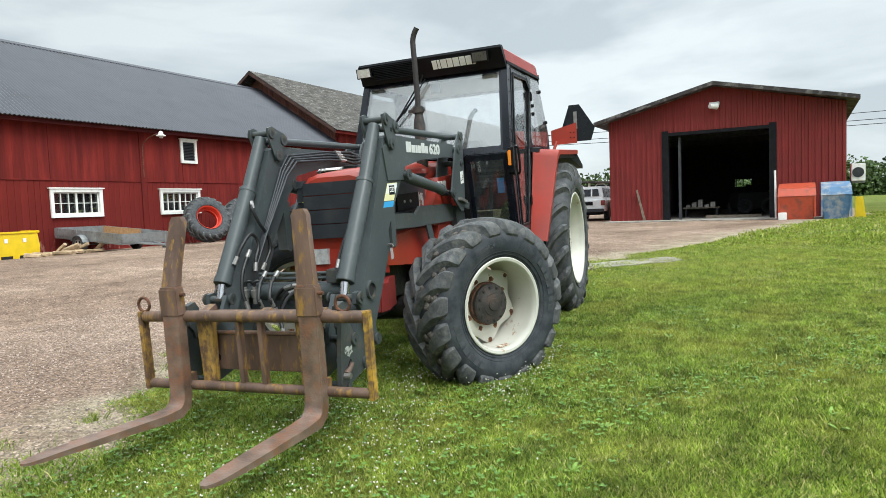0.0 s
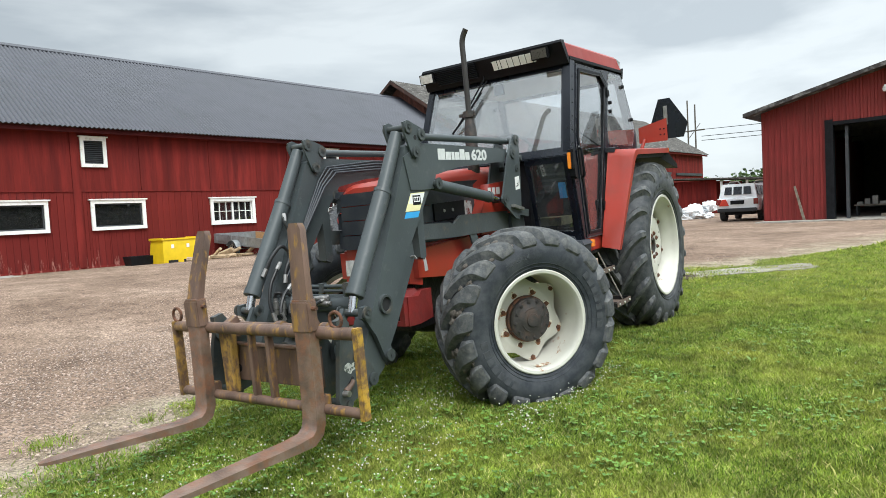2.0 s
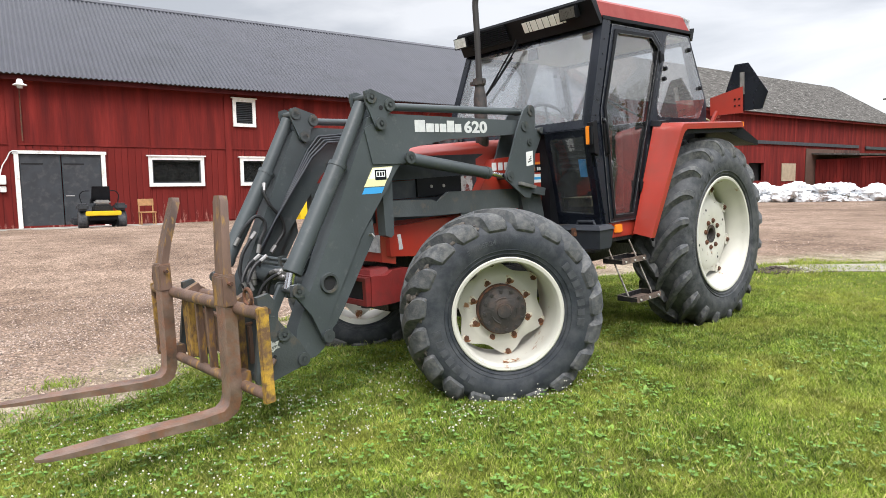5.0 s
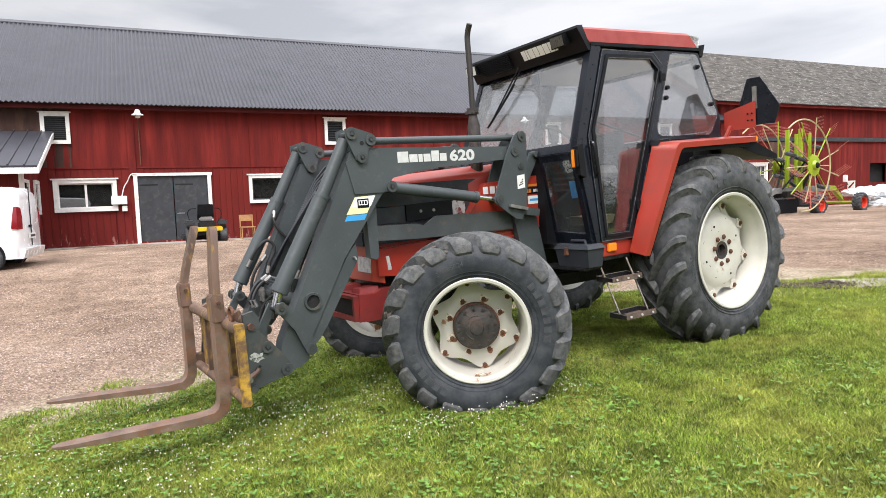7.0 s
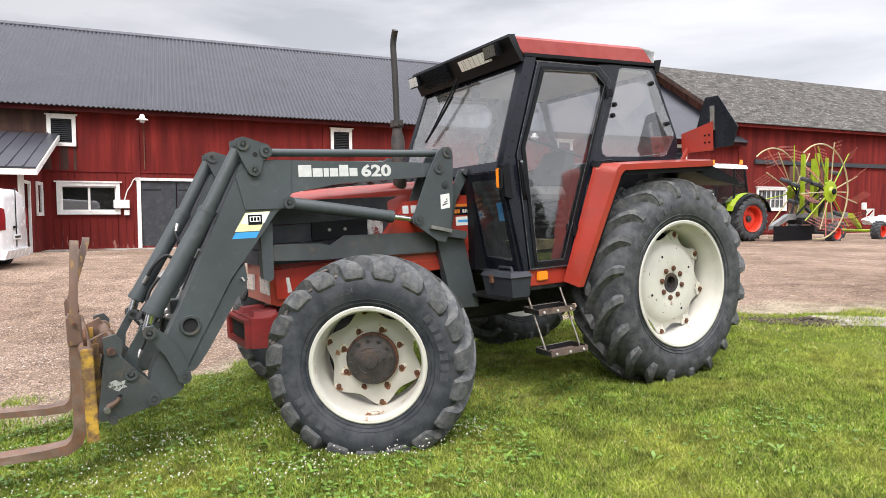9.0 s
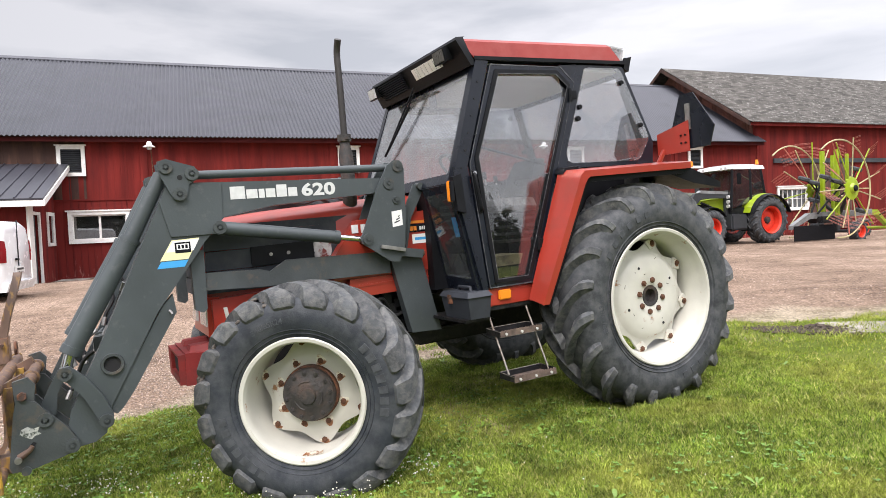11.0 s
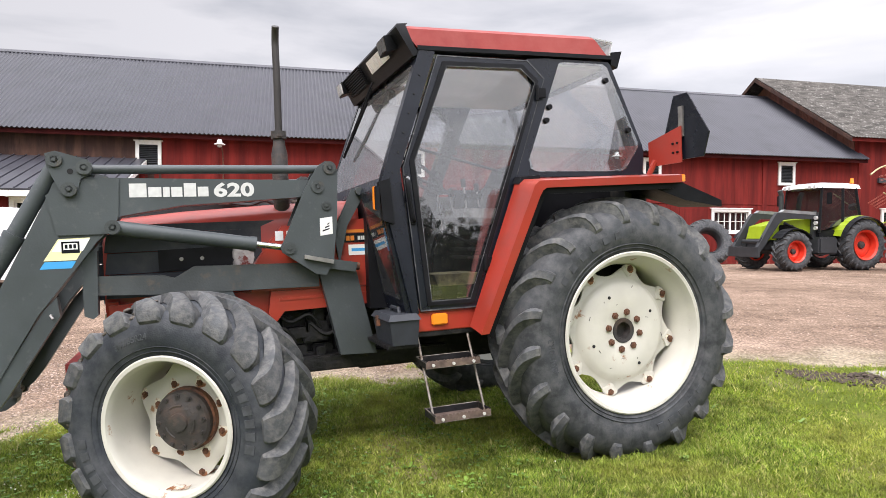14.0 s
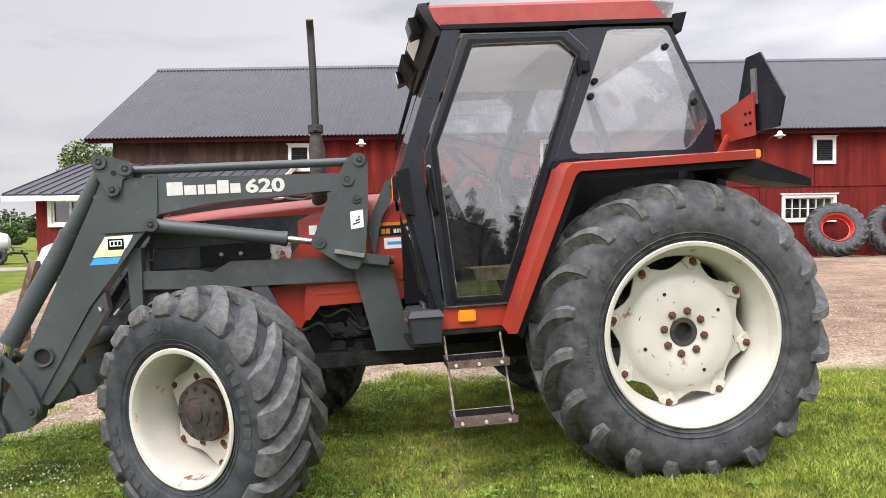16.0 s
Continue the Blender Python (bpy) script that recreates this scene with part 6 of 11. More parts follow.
    part("roof_liner", box2(B(), (-0.17, -0.83, 2.572), (1.17, 0.83, 2.60)), M_LINER, T, "pale grey headliner")
    part("roof_edge", ring3(B(), [(1.215, 0.897, 2.606), (1.215, -0.897, 2.606), (-0.215, -0.897, 2.631), (-0.215, 0.897, 2.631)], [(1.13, 0.80, 2.606), (1.13, -0.80, 2.606), (-0.12, -0.80, 2.631), (-0.12, 0.80, 2.631)], -0.026), M_BLACK, T)
    fas = loft(B(), [[(1.20, 0.885, 2.575), (1.20, -0.885, 2.575), (1.21, -0.885, 2.60), (1.21, 0.885, 2.60)], [(1.245, 0.895, 2.565), (1.245, -0.895, 2.565), (1.235, -0.895, 2.625), (1.235, 0.895, 2.625)],
                     [(1.345, 0.878, 2.74), (1.345, -0.878, 2.74), (1.285, -0.878, 2.76), (1.285, 0.878, 2.76)], [(1.335, 0.868, 2.762), (1.335, -0.868, 2.762), (1.265, -0.868, 2.77), (1.265, 0.868, 2.77)]])
    part("roof_fascia", fas, M_BLACK, T, "black roof fascia with vent slots and pale lettering", bevel=0.004)
    fd = Vector((0.10, 0, 0.175)).normalized()
    fo = Vector((1.262, 0, 2.59)) + Vector((0.015, 0, -0.006))
    for i in range(9):
        p = fo + fd * (0.022 + 0.017 * i)
        part("vent_slat", box2(B(), (p.x - 0.01, -0.70, p.z - 0.004), (p.x + 0.016, -0.16, p.z + 0.004)), M_BLACK, T)
    mark_bars("brand_mark", T, M_LETTER_W, [0.055, 0.03, 0.07, 0.06, 0.07, 0.065, 0.065, 0.03], 0.009, 0.088, 0.003, fo + fd * 0.05 + Vector((0.0, 0.06, 0)) + Vector((0.004, 0, -0.002)), (0, 1, 0), fd)
    for s in (1, -1):
        y0 = 0.64 if s > 0 else -0.79
        pod = loft(B(), [[(1.29, y0 - 0.08, 2.65), (1.29, y0 + 0.08, 2.65), (1.30, y0 + 0.08, 2.735), (1.30, y0 - 0.08, 2.735)], [(1.365, y0 - 0.095, 2.622), (1.365, y0 + 0.095, 2.622), (1.385, y0 + 0.095, 2.72), (1.385, y0 - 0.095, 2.72)]])
        pd = part("work_light", pod, M_BLACK, T, "black square work light", bevel=0.008)
        part("lens", quad_slab(B(), [(1.370, y0 - 0.08, 2.632), (1.370, y0 + 0.08, 2.632), (1.387, y0 + 0.08, 2.711), (1.387, y0 - 0.08, 2.711)], 0.012), M_LENS_DARK if s > 0 else M_LENS, pd)
    m_clear = glass("milky_visor", (0.8, 0.82, 0.82), 0.1, 0.35)
    part("rear_visor", loft(B(), [[(-0.06, 0.86, 2.785), (-0.06, -0.86, 2.785), (-0.06, -0.86, 2.775), (-0.06, 0.86, 2.775)], [(-0.245, 0.86, 2.765), (-0.245, -0.86, 2.765), (-0.24, -0.86, 2.755), (-0.24, 0.86, 2.755)], [(-0.20, 0.88, 2.64), (-0.20, -0.88, 2.64), (-0.19, -0.88, 2.64), (-0.19, 0.88, 2.64)]]), m_clear, T, "milky plastic rear visor", smooth=0)
    part("rear_work_light", loft(B(), [[(-0.21, 0.74, 2.60), (-0.21, 0.88, 2.60), (-0.27, 0.87, 2.58), (-0.27, 0.75, 2.58)], [(-0.22, 0.74, 2.685), (-0.22, 0.88, 2.685), (-0.31, 0.87, 2.70), (-0.31, 0.75, 2.70)]]), M_BLACK, T, bevel=0.012)
    # wipers and inside mirror
    bm = tube(B(), [(1.27, -0.10, 2.60), (1.29, -0.10, 2.56), (1.40, -0.34, 2.22), (1.43, -0.42, 2.12)], 0.008, 6)
    tube(bm, [(1.285, -0.06, 2.55), (1.40, -0.30, 2.22)], 0.007, 6)
    part("wiper_arm", bm, M_BLACK, T)
    part("wiper_blade", tube(B(), [(1.315, -0.12, 2.45), (1.375, -0.28, 2.27), (1.435, -0.46, 2.09)], 0.011, 6), M_BLACK, T)
    # interior
    part("cab_floor", box2(B(), (-0.32, -0.88, 0.94), (1.36, 0.88, 0.985)), M_CAB_IN, T)
    seat = part("seat", loft(B(), [[(0.36, -0.23, 1.53), (0.36, 0.23, 1.53), (0.70, 0.21, 1.55), (0.70, -0.21, 1.55)], [(0.36, -0.25, 1.57), (0.36, 0.25, 1.57), (0.72, 0.24, 1.59), (0.72, -0.24, 1.59)], [(0.38, -0.23, 1.645), (0.38, 0.23, 1.645), (0.69, 0.21, 1.655), (0.69, -0.21, 1.655)]]), M_SEAT, T, "worn driver seat", bevel=0.025)
    part("backrest", loft(B(), [[(0.33, -0.23, 1.56), (0.33, 0.23, 1.56), (0.45, 0.22, 1.57), (0.45, -0.22, 1.57)], [(0.24, -0.23, 1.82), (0.24, 0.23, 1.82), (0.36, 0.22, 1.83), (0.36, -0.22, 1.83)], [(0.20, -0.19, 1.97), (0.20, 0.19, 1.97), (0.29, 0.18, 1.97), (0.29, -0.18, 1.97)]]), M_CAB_DARK, seat, bevel=0.03)
    for s in (1, -1):
        part("armrest", box2(B(), (0.30, s * 0.27, 1.74), (0.60, s * 0.33, 1.79)), M_CAB_DARK, seat, bevel=0.015)
    part("seat_base", loft(B(), [[(0.30, -0.22, 0.98), (0.30, 0.22, 0.98), (0.66, 0.22, 0.98), (0.66, -0.22, 0.98)], [(0.36, -0.18, 1.53), (0.36, 0.18, 1.53), (0.64, 0.18, 1.53), (0.64, -0.18, 1.53)]]), M_BLACK, seat, bevel=0.02)
    for k in range(4):
        part("bellows_fold", box2(B(), (0.33 + 0.008 * k, -0.215, 1.28 + 0.06 * k), (0.69 - 0.008 * k, 0.215, 1.305 + 0.06 * k)), M_CAB_DARK, seat, bevel=0.008)
    part("rear_lining", box2(B(), (-0.36, -0.86, 1.0), (-0.30, 0.86, 1.80)), M_CAB_DARK, T, "dark panel inside the cab")
    # panel added across the far door's lower glass to keep the view through dark
    part("side_lining", box2(B(), (-0.30, -0.90, 0.99), (1.30, -0.865, 1.80)), M_CAB_DARK, T, "dark panel inside the cab")
    part("dashboard", loft(B(), [[(1.22, -0.30, 1.35), (1.22, 0.30, 1.35), (1.40, 0.34, 1.40), (1.40, -0.34, 1.40)], [(1.18, -0.26, 1.72), (1.18, 0.26, 1.72), (1.40, 0.32, 1.80), (1.40, -0.32, 1.80)]]), M_CAB_DARK, T, bevel=0.02)
    col = part("steering_column", tube(B(), [(1.28, 0, 1.55), (0.96, 0, 1.89)], 0.035, 12), M_BLACK, T)
    whl = B()
    n = 40
    rings = []
    for i in range(n):
        a = 2 * math.pi * i / n
        c = Vector((math.cos(a) * 0.195, math.sin(a) * 0.195, 0))
        d = c.normalized()
        rings.append([c + d * (0.014 * math.cos(b)) + Vector((0, 0, 0.014 * math.sin(b))) for b in [2 * math.pi * k / 8 for k in range(8)]])
    vs = [[whl.verts.new(p) for p in r] for r in rings]
    for i in range(n):
        q = vs[(i + 1) % n]
        for k in range(8):
            whl.faces.new((vs[i][k], q[k], q[(k + 1) % 8], vs[i][(k + 1) % 8]))
    for a in (0.3, 2.4, 4.5):
        tube(whl, [(0, 0, -0.03), (0.19 * math.cos(a), 0.19 * math.sin(a), 0)], 0.012, 6)
    part("steering_wheel", whl, M_BLACK, col, m=pose(0.95, 0, 1.905, 0, -42, 0))
    part("side_console", loft(B(), [[(-0.2, -0.45, 1.0), (0.95, -0.45, 1.0), (0.95, -0.80, 1.0), (-0.2, -0.80, 1.0)], [(-0.2, -0.48, 1.62), (0.55, -0.48, 1.60), (0.55, -0.80, 1.60), (-0.2, -0.80, 1.62)]]), M_CAB_DARK, T, bevel=0.02)
    part("side_console", loft(B(), [[(-0.2, 0.45, 1.0), (0.30, 0.45, 1.0), (0.30, 0.80, 1.0), (-0.2, 0.80, 1.0)], [(-0.2, 0.48, 1.50), (0.18, 0.48, 1.48), (0.18, 0.80, 1.48), (-0.2, 0.80, 1.50)]]), M_CAB_DARK, T, bevel=0.02)
    for i in range(5):
        x = 0.12 + 0.12 * i
        h = 1.80 + 0.04 * (i % 3)
        part("lever", tube(B(), [(x, -0.56, 1.35), (x + 0.05, -0.55, h)], 0.009, 6), M_STEEL, T)
        part("lever_knob", cyl(B(), (x + 0.05, -0.55, h - 0.02), (x + 0.056, -0.55, h + 0.05), 0.021, seg=10), M_BLACK, T)
    part("gear_lever", tube(B(), [(0.95, 0.12, 0.98), (0.93, 0.14, 1.35), (0.86, 0.16, 1.60)], 0.012, 8), M_BLACK, T)
    part("gear_knob", cyl(B(), (0.865, 0.16, 1.58), (0.85, 0.163, 1.66), 0.026, seg=12), M_BLACK, T)
    for y in (0.30, -0.22, -0.34):
        part("pedal", box2(B(), (1.10, y - 0.04, 1.10), (1.13, y + 0.04, 1.19)), M_BLACK, T, bevel=0.006)
        part("pedal_arm", tube(B(), [(1.13, y, 1.14), (1.24, y, 1.40)], 0.011, 6), M_BLACK, T)
    part("floor_mat", box2(B(), (0.62, -0.44, 0.987), (1.20, 0.80, 0.999)), M_FLOORMAT, T, "worn olive rubber floor mat", bevel=0.003)
    for z0, x0, z1, x1 in ((2.005, 1.25, 1.855, 0.66), (1.56, 1.28, 1.385, 0.86)):
        part("grab_rail", tube(B(), [(x0, 0.88, z0), (x1, 0.88, z1)], 0.009, 8), M_BLACK, T)
    part("storage_tray", loft(B(), [[(0.76, 0.24, 1.12), (0.76, 0.55, 1.12), (1.03, 0.55, 1.12), (1.03, 0.24, 1.12)], [(0.74, 0.22, 1.20), (0.74, 0.57, 1.20), (1.06, 0.57, 1.20), (1.06, 0.22, 1.20)]]), M_FLOORMAT, T, "worn yellowish tray by the pedals", bevel=0.01)
    part("tray_leg", box2(B(), (0.86, 0.35, 0.99), (0.94, 0.45, 1.12)), M_BLACK, T)
    part("inside_mirror", loft(B(), [[(1.16, -0.06, 2.42), (1.16, 0.06, 2.42), (1.14, 0.06, 2.42), (1.14, -0.06, 2.42)], [(1.16, -0.05, 2.52), (1.16, 0.05, 2.52), (1.14, 0.05, 2.52), (1.14, -0.05, 2.52)]]), M_BLACK, T, bevel=0.008)
    part("window_sticker", quad_slab(B(), [(1.425, 0.77, 1.38), (1.425, 0.85, 1.38), (1.45, 0.85, 1.52), (1.45, 0.77, 1.52)], 0.003), M_BLUE_S, T, "blue sticker behind the glass")
    # the cab sits to the left of the chassis middle
    keep = ("fender", "sill", "marker_light", "tail_lamp")
    for ob in T.children:
        if ob in before or ob.name.startswith(keep):
            continue
        for o in [ob] + list(ob.children):
            if o.location.length > 0:
                o.location.y = 0.1475 + 0.858 * o.location.y
                continue
            for v in o.data.vertices:
                v.co.y = 0.1475 + 0.858 * v.co.y
    # steps below the door
    for x in (1.30, 0.97):
        part("step_hanger", tube(B(), [(x, 0.86, 0.90), (x, 0.93, 0.86), (x - 0.01, 1.13, 0.42), (x - 0.02, 1.15, 0.38)], 0.0075, 8), M_STEP_EDGE, T, "worn pale steel hanger")
    for y, z in ((1.00, 0.69), (1.125, 0.40)):
        tread = part("step_tread", box2(B(), (0.962, y - 0.084, z - 0.012), (1.298, y + 0.084, z - 0.006)), M_STEP, T, "rusty brown steel step", smooth=0)
        rim = B()
        box2(rim, (0.955, y - 0.09, z - 0.012), (1.305, y - 0.084, z + 0.03))
        box2(rim, (0.955, y - 0.084, z - 0.012), (0.962, y + 0.084, z + 0.03))
        box2(rim, (1.298, y - 0.084, z - 0.012), (1.305, y + 0.084, z + 0.03))
        part("step_rim", rim, M_ENGINE, tread, smooth=0)
        teeth = [(0.955, z - 0.012), (1.305, z - 0.012), (1.305, z + 0.022)]
        for k in range(14):
            teeth += [(1.296 - k * 0.024, z + 0.022), (1.290 - k * 0.024, z + 0.031), (1.280 - k * 0.024, z + 0.031), (1.274 - k * 0.024, z + 0.022)]
        part("step_edge", plate(B(), teeth + [(0.955, z + 0.022)], y + 0.084, y + 0.09), M_STEP, tread, "toothed front edge", smooth=0)
        for e in (y - 0.087, y + 0.087):
            part("worn_edge", tube(B(), [(0.953, e, z + (0.031 if e < y else -0.013)), (1.307, e, z + (0.031 if e < y else -0.013))], 0.0035, 6), M_STEP_EDGE, tread)
        for e in (0.957, 1.303):
            part("worn_edge", tube(B(), [(e, y - 0.088, z + 0.031), (e, y + 0.088, z + 0.022)], 0.0035, 6), M_STEP_EDGE, tread)
        for k in range(3):
            part("step_bolt", cyl(B(), (1.0 + 0.13 * k, y + 0.09, z + 0.004), (1.0 + 0.13 * k, y + 0.099, z + 0.004), 0.0095, seg=8), M_PALE_BOLT, tread)
    part("step_plate", box2(B(), (0.93, 0.86, 0.845), (1.31, 0.95, 0.875)), M_ENGINE, T, bevel=0.004)
    # toolbox
    tb = part("toolbox", loft(B(), [[(1.32, 0.66, 0.815), (1.475, 0.66, 0.815), (1.475, 1.00, 0.815), (1.32, 1.00, 0.815)], [(1.31, 0.64, 0.965), (1.495, 0.64, 0.965), (1.495, 1.02, 0.965), (1.31, 1.02, 0.965)]]), M_GREYBOX, T, "grey plastic toolbox", bevel=0.012)
    part("lid", loft(B(), [[(1.30, 0.63, 0.965), (1.505, 0.63, 0.965), (1.505, 1.03, 0.965), (1.30, 1.03, 0.965)], [(1.32, 0.655, 1.0), (1.485, 0.655, 1.0), (1.485, 1.005, 1.0), (1.32, 1.005, 1.0)]]), M_GREYBOX, tb, bevel=0.008)
    part("lid_handle", tube(B(), [(1.40, 0.74, 0.99), (1.40, 0.75, 1.025), (1.40, 0.90, 1.025), (1.40, 0.91, 0.99)], 0.013, 8), M_GREYBOX, tb)
    part("latch", box2(B(), (1.49, 0.76, 0.915), (1.512, 0.80, 0.98)), M_RUST, tb, bevel=0.003)
    part("toolbox_shelf", box2(B(), (1.30, 0.40, 0.79), (1.50, 0.97, 0.812)), M_ENGINE, T, bevel=0.003)
    # marker plate at the rear left fender
    part("plate_arm", tube(B(), [(-0.42, 1.0, 1.82), (-0.46, 1.03, 1.92)], 0.02, 8), M_RED, T)
    a, b2 = Vector((-0.455, 0.97, 0)), Vector((-0.475, 1.27, 0))
    up = Vector((0, 0, 1))
    part("red_plate", quad_slab(B(), [a + up * 1.88, b2 + up * 1.88, b2 + up * 2.12, a + up * 2.05], 0.008), M_RED, T, "red drilled steel plate")
    d = (b2 - a).normalized()
    o = b2 + Vector((-0.02, -0.06, 0))
    for k, (u, z) in enumerate(((-0.03, 1.95), (-0.03, 2.01), (-0.07, 1.95), (-0.07, 2.01))):
        c = b2 + d * u + up * z
        part("plate_hole", cyl(B(), c - Vector((0.012, 0, 0)), c + Vector((0.012, 0, 0)), 0.008, seg=8), M_BLACK, T)
    tri = [(-0.13, 2.02), (-0.10, 1.90), (0.22, 1.90), (0.27, 2.05), (0.10, 2.33), (-0.02, 2.33)]
    part("warning_triangle", quad_slab(B(), [o + d * u + up * z for u, z in tri], 0.01), M_BLACK_PAINT, T, "back of a slow-vehicle triangle")
    part("triangle_bracket", quad_slab(B(), [o + d * u + up * z + Vector((0.012, 0, 0)) for u, z in ((0.03, 2.05), (0.07, 2.05), (0.07, 2.25), (0.03, 2.25))], 0.012), M_STEEL, T)
    return T


def lathe_z(prof, xy, seg=28):
    bm = lathe(B(), [(r, z) for r, z in prof], seg)
    bmesh.ops.rotate(bm, verts=bm.verts[:], matrix=Matrix.Rotation(radians(90), 3, "X"))
    bmesh.ops.translate(bm, verts=bm.verts[:], vec=(xy[0], xy[1], 0))
    return bm


def loader(T):
    """Front loader of the tractor, in the tractor's own axes."""
    pinA1, pinA2, pinA3 = (3.245, 1.965), (3.10, 1.92), (3.18, 1.80)
    knee, low = (2.97, 1.58), (1.99, 1.42)
    topT, p2, p3 = (1.72, 1.92), (1.80, 1.80), (1.75, 1.68)

    def pin(x, z, y0, y1, r=0.042, n="pin"):
        bm = cyl(B(), (x, y0, z), (x, y1, z), 0.024, seg=16)
        for a, b in ((y0, y0 + 0.014 * (1 if y1 > y0 else -1)), (y1, y1 - 0.014 * (1 if y1 > y0 else -1))):
            cyl(bm, (x, a, z), (x, b, z), r, seg=20)
        cyl(bm, (x, y1, z), (x, y1 + 0.006 * (1 if y1 > y0 else -1), z), 0.013, seg=10)
        part(n, bm, M_LOADER_WORN, T, bevel=0.003)

    for s in (1, -1):
        yi, yo = s * 0.405, s * 0.535
        arm = [(3.29, 1.77), (3.26, 1.84), (3.12, 1.87), (2.93, 1.865), (1.84, 1.845), (1.88, 1.74), (2.6, 1.70), (2.93, 1.645), (3.0, 1.56), (3.06, 1.50), (3.135, 1.40), (3.365, 1.105), (3.66, 0.60), (3.70, 0.45), (3.76, 0.41), (3.86, 0.40), (3.90, 0.46), (3.87, 0.60), (3.78, 0.78), (3.70, 0.93)]
        part("loader_arm", plate(B(), arm, yi, yo), M_LOADER, T, "dark grey-green loader arm", bevel=0.01)
        gus = [(3.30, 1.77), (3.10, 1.86), (2.93, 1.86), (2.94, 1.65), (2.98, 1.545), (3.25, 1.545)]
        part("knee_plate", plate(B(), gus, yo, yo + s * 0.010), M_LOADER, T, bevel=0.003)
        leg = [(3.272, 1.20), (3.335, 1.135), (3.662, 0.615), (3.672, 0.565), (3.635, 0.545), (3.60, 0.575), (3.535, 0.66), (3.26, 1.09)]
        part("parking_leg", plate(B(), leg, s * 0.455, s * 0.525), M_LOADER, T, "folded grey parking leg", bevel=0.004)
        part("leg_pin", tube(B(), [(3.30, s * 0.52, 1.10), (3.30, s * 0.555, 1.105), (3.29, s * 0.56, 1.085)], 0.008, 6), M_STEEL, T)
        ring = lathe(B(), [(0.046, 0.0), (0.046, 0.018), (0.06, 0.018), (0.064, 0.0)], 28)
        part("tube_end", ring, M_LOADER_WORN, T, m=Matrix.Translation((3.635, yo, 0.84)) @ Matrix.Rotation(0 if s > 0 else math.pi, 4, "Z"))
        part("tube_mouth", cyl(B(), (3.635, yo - s * 0.01, 0.84), (3.635, yo + s * 0.003, 0.84), 0.046, seg=24), M_DARK, T)
        # bracket triangle with its pins
        tri = [(3.29, 2.0), (3.24, 2.015), (3.08, 1.965), (3.055, 1.92), (3.07, 1.885), (3.12, 1.86), (3.14, 1.78), (3.18, 1.755), (3.22, 1.78), (3.285, 1.93)]
        for y in (s * 0.385, s * 0.545):
            part("bracket_plate", plate(B(), tri, y, y + s * 0.014), M_LOADER, T, bevel=0.003)
        part("bracket_hole", cyl(B(), (3.17, s * 0.545, 1.90), (3.17, s * 0.5605, 1.90), 0.016, seg=14), M_DARK, T)
        for q in (pinA1, pinA2, pinA3):
            pin(*q, s * 0.375, s * 0.572)
        # tilt cylinder
        cy = B()
        a, b, c, e = Vector((pinA1[0], s * 0.475, pinA1[1])), Vector((3.47, s * 0.475, 1.55)), Vector((3.845, s * 0.475, 0.925)), Vector((3.875, s * 0.475, 0.83))
        cyl(cy, a + (b - a) * 0.08, b, 0.043, 0.046, seg=20)
        cyl(cy, b, c, 0.056, seg=24)
        cyl(cy, b - (c - b).normalized() * 0.012, b + (c - b).normalized() * 0.02, 0.06, seg=24)
        cyl(cy, c - (c - b).normalized() * 0.05, c, 0.061, seg=24)
        tc = part("tilt_cylinder", cy, M_LOADER, T, "grey hydraulic tilt cylinder", bevel=0.003)
        part("rod", cyl(B(), c, e, 0.03, seg=20), M_CHROME, tc, "bright chrome rod")
        # lift cylinder
        lc = B()
        a, b = Vector((knee[0], s * 0.53, knee[1])), Vector((low[0], s * 0.53, low[1]))
        cyl(lc, a, a + (b - a) * 0.80, 0.043, seg=24)
        cyl(lc, a + (b - a) * 0.76, a + (b - a) * 0.80, 0.047, seg=24)
        lcp = part("lift_cylinder", lc, M_LOADER, T, "grey hydraulic lift cylinder", bevel=0.003)
        part("rod", cyl(B(), a + (b - a) * 0.80, b, 0.02, seg=16), M_CHROME, lcp)
        pin(*knee, s * 0.40, s * 0.59)
        # level link
        part("level_link", cyl(B(), (pinA2[0], s * 0.475, pinA2[1]), (topT[0], s * 0.475, topT[1]), 0.027, seg=18), M_LOADER, T)
        # post plates and column
        post = [(1.80, 1.925), (1.745, 1.965), (1.69, 1.95), (1.668, 1.90), (1.685, 1.58), (1.715, 1.33), (1.765, 1.24), (1.83, 1.25), (2.035, 1.395), (2.045, 1.43), (2.02, 1.47), (1.885, 1.78)]
        for y in (s * 0.40, s * 0.555):
            part("post_plate", plate(B(), post, y, y + s * 0.014), M_LOADER, T, bevel=0.003)
        for q, r in ((topT, 0.042), (p2, 0.042), (p3, 0.03), (low, 0.04)):
            pin(*q, s * 0.39, s * 0.58, r)
        part("loader_column", plate(B(), [(1.81, 1.30), (1.56, 1.27), (1.44, 0.70), (1.68, 0.71)], s * 0.42, s * 0.50), M_LOADER, T, bevel=0.006)
        ear = [(1.69, 1.52), (1.56, 1.79), (1.50, 1.80), (1.48, 1.75), (1.60, 1.55), (1.66, 1.3)]
        part("column_ear", plate(B(), ear, s * 0.46, s * 0.48), M_LOADER, T, bevel=0.003)
        cyl_b = cyl(B(), (1.515, s * 0.44, 1.775), (1.515, s * 0.51, 1.775), 0.026, seg=14)
        part("ear_pin", cyl_b, M_LOADER_WORN, T)
        lt = B()
        plate(lt, [(1.90, 1.375), (1.72, 1.335), (1.725, 1.31), (1.905, 1.35)], s * 0.572, s * 0.60)
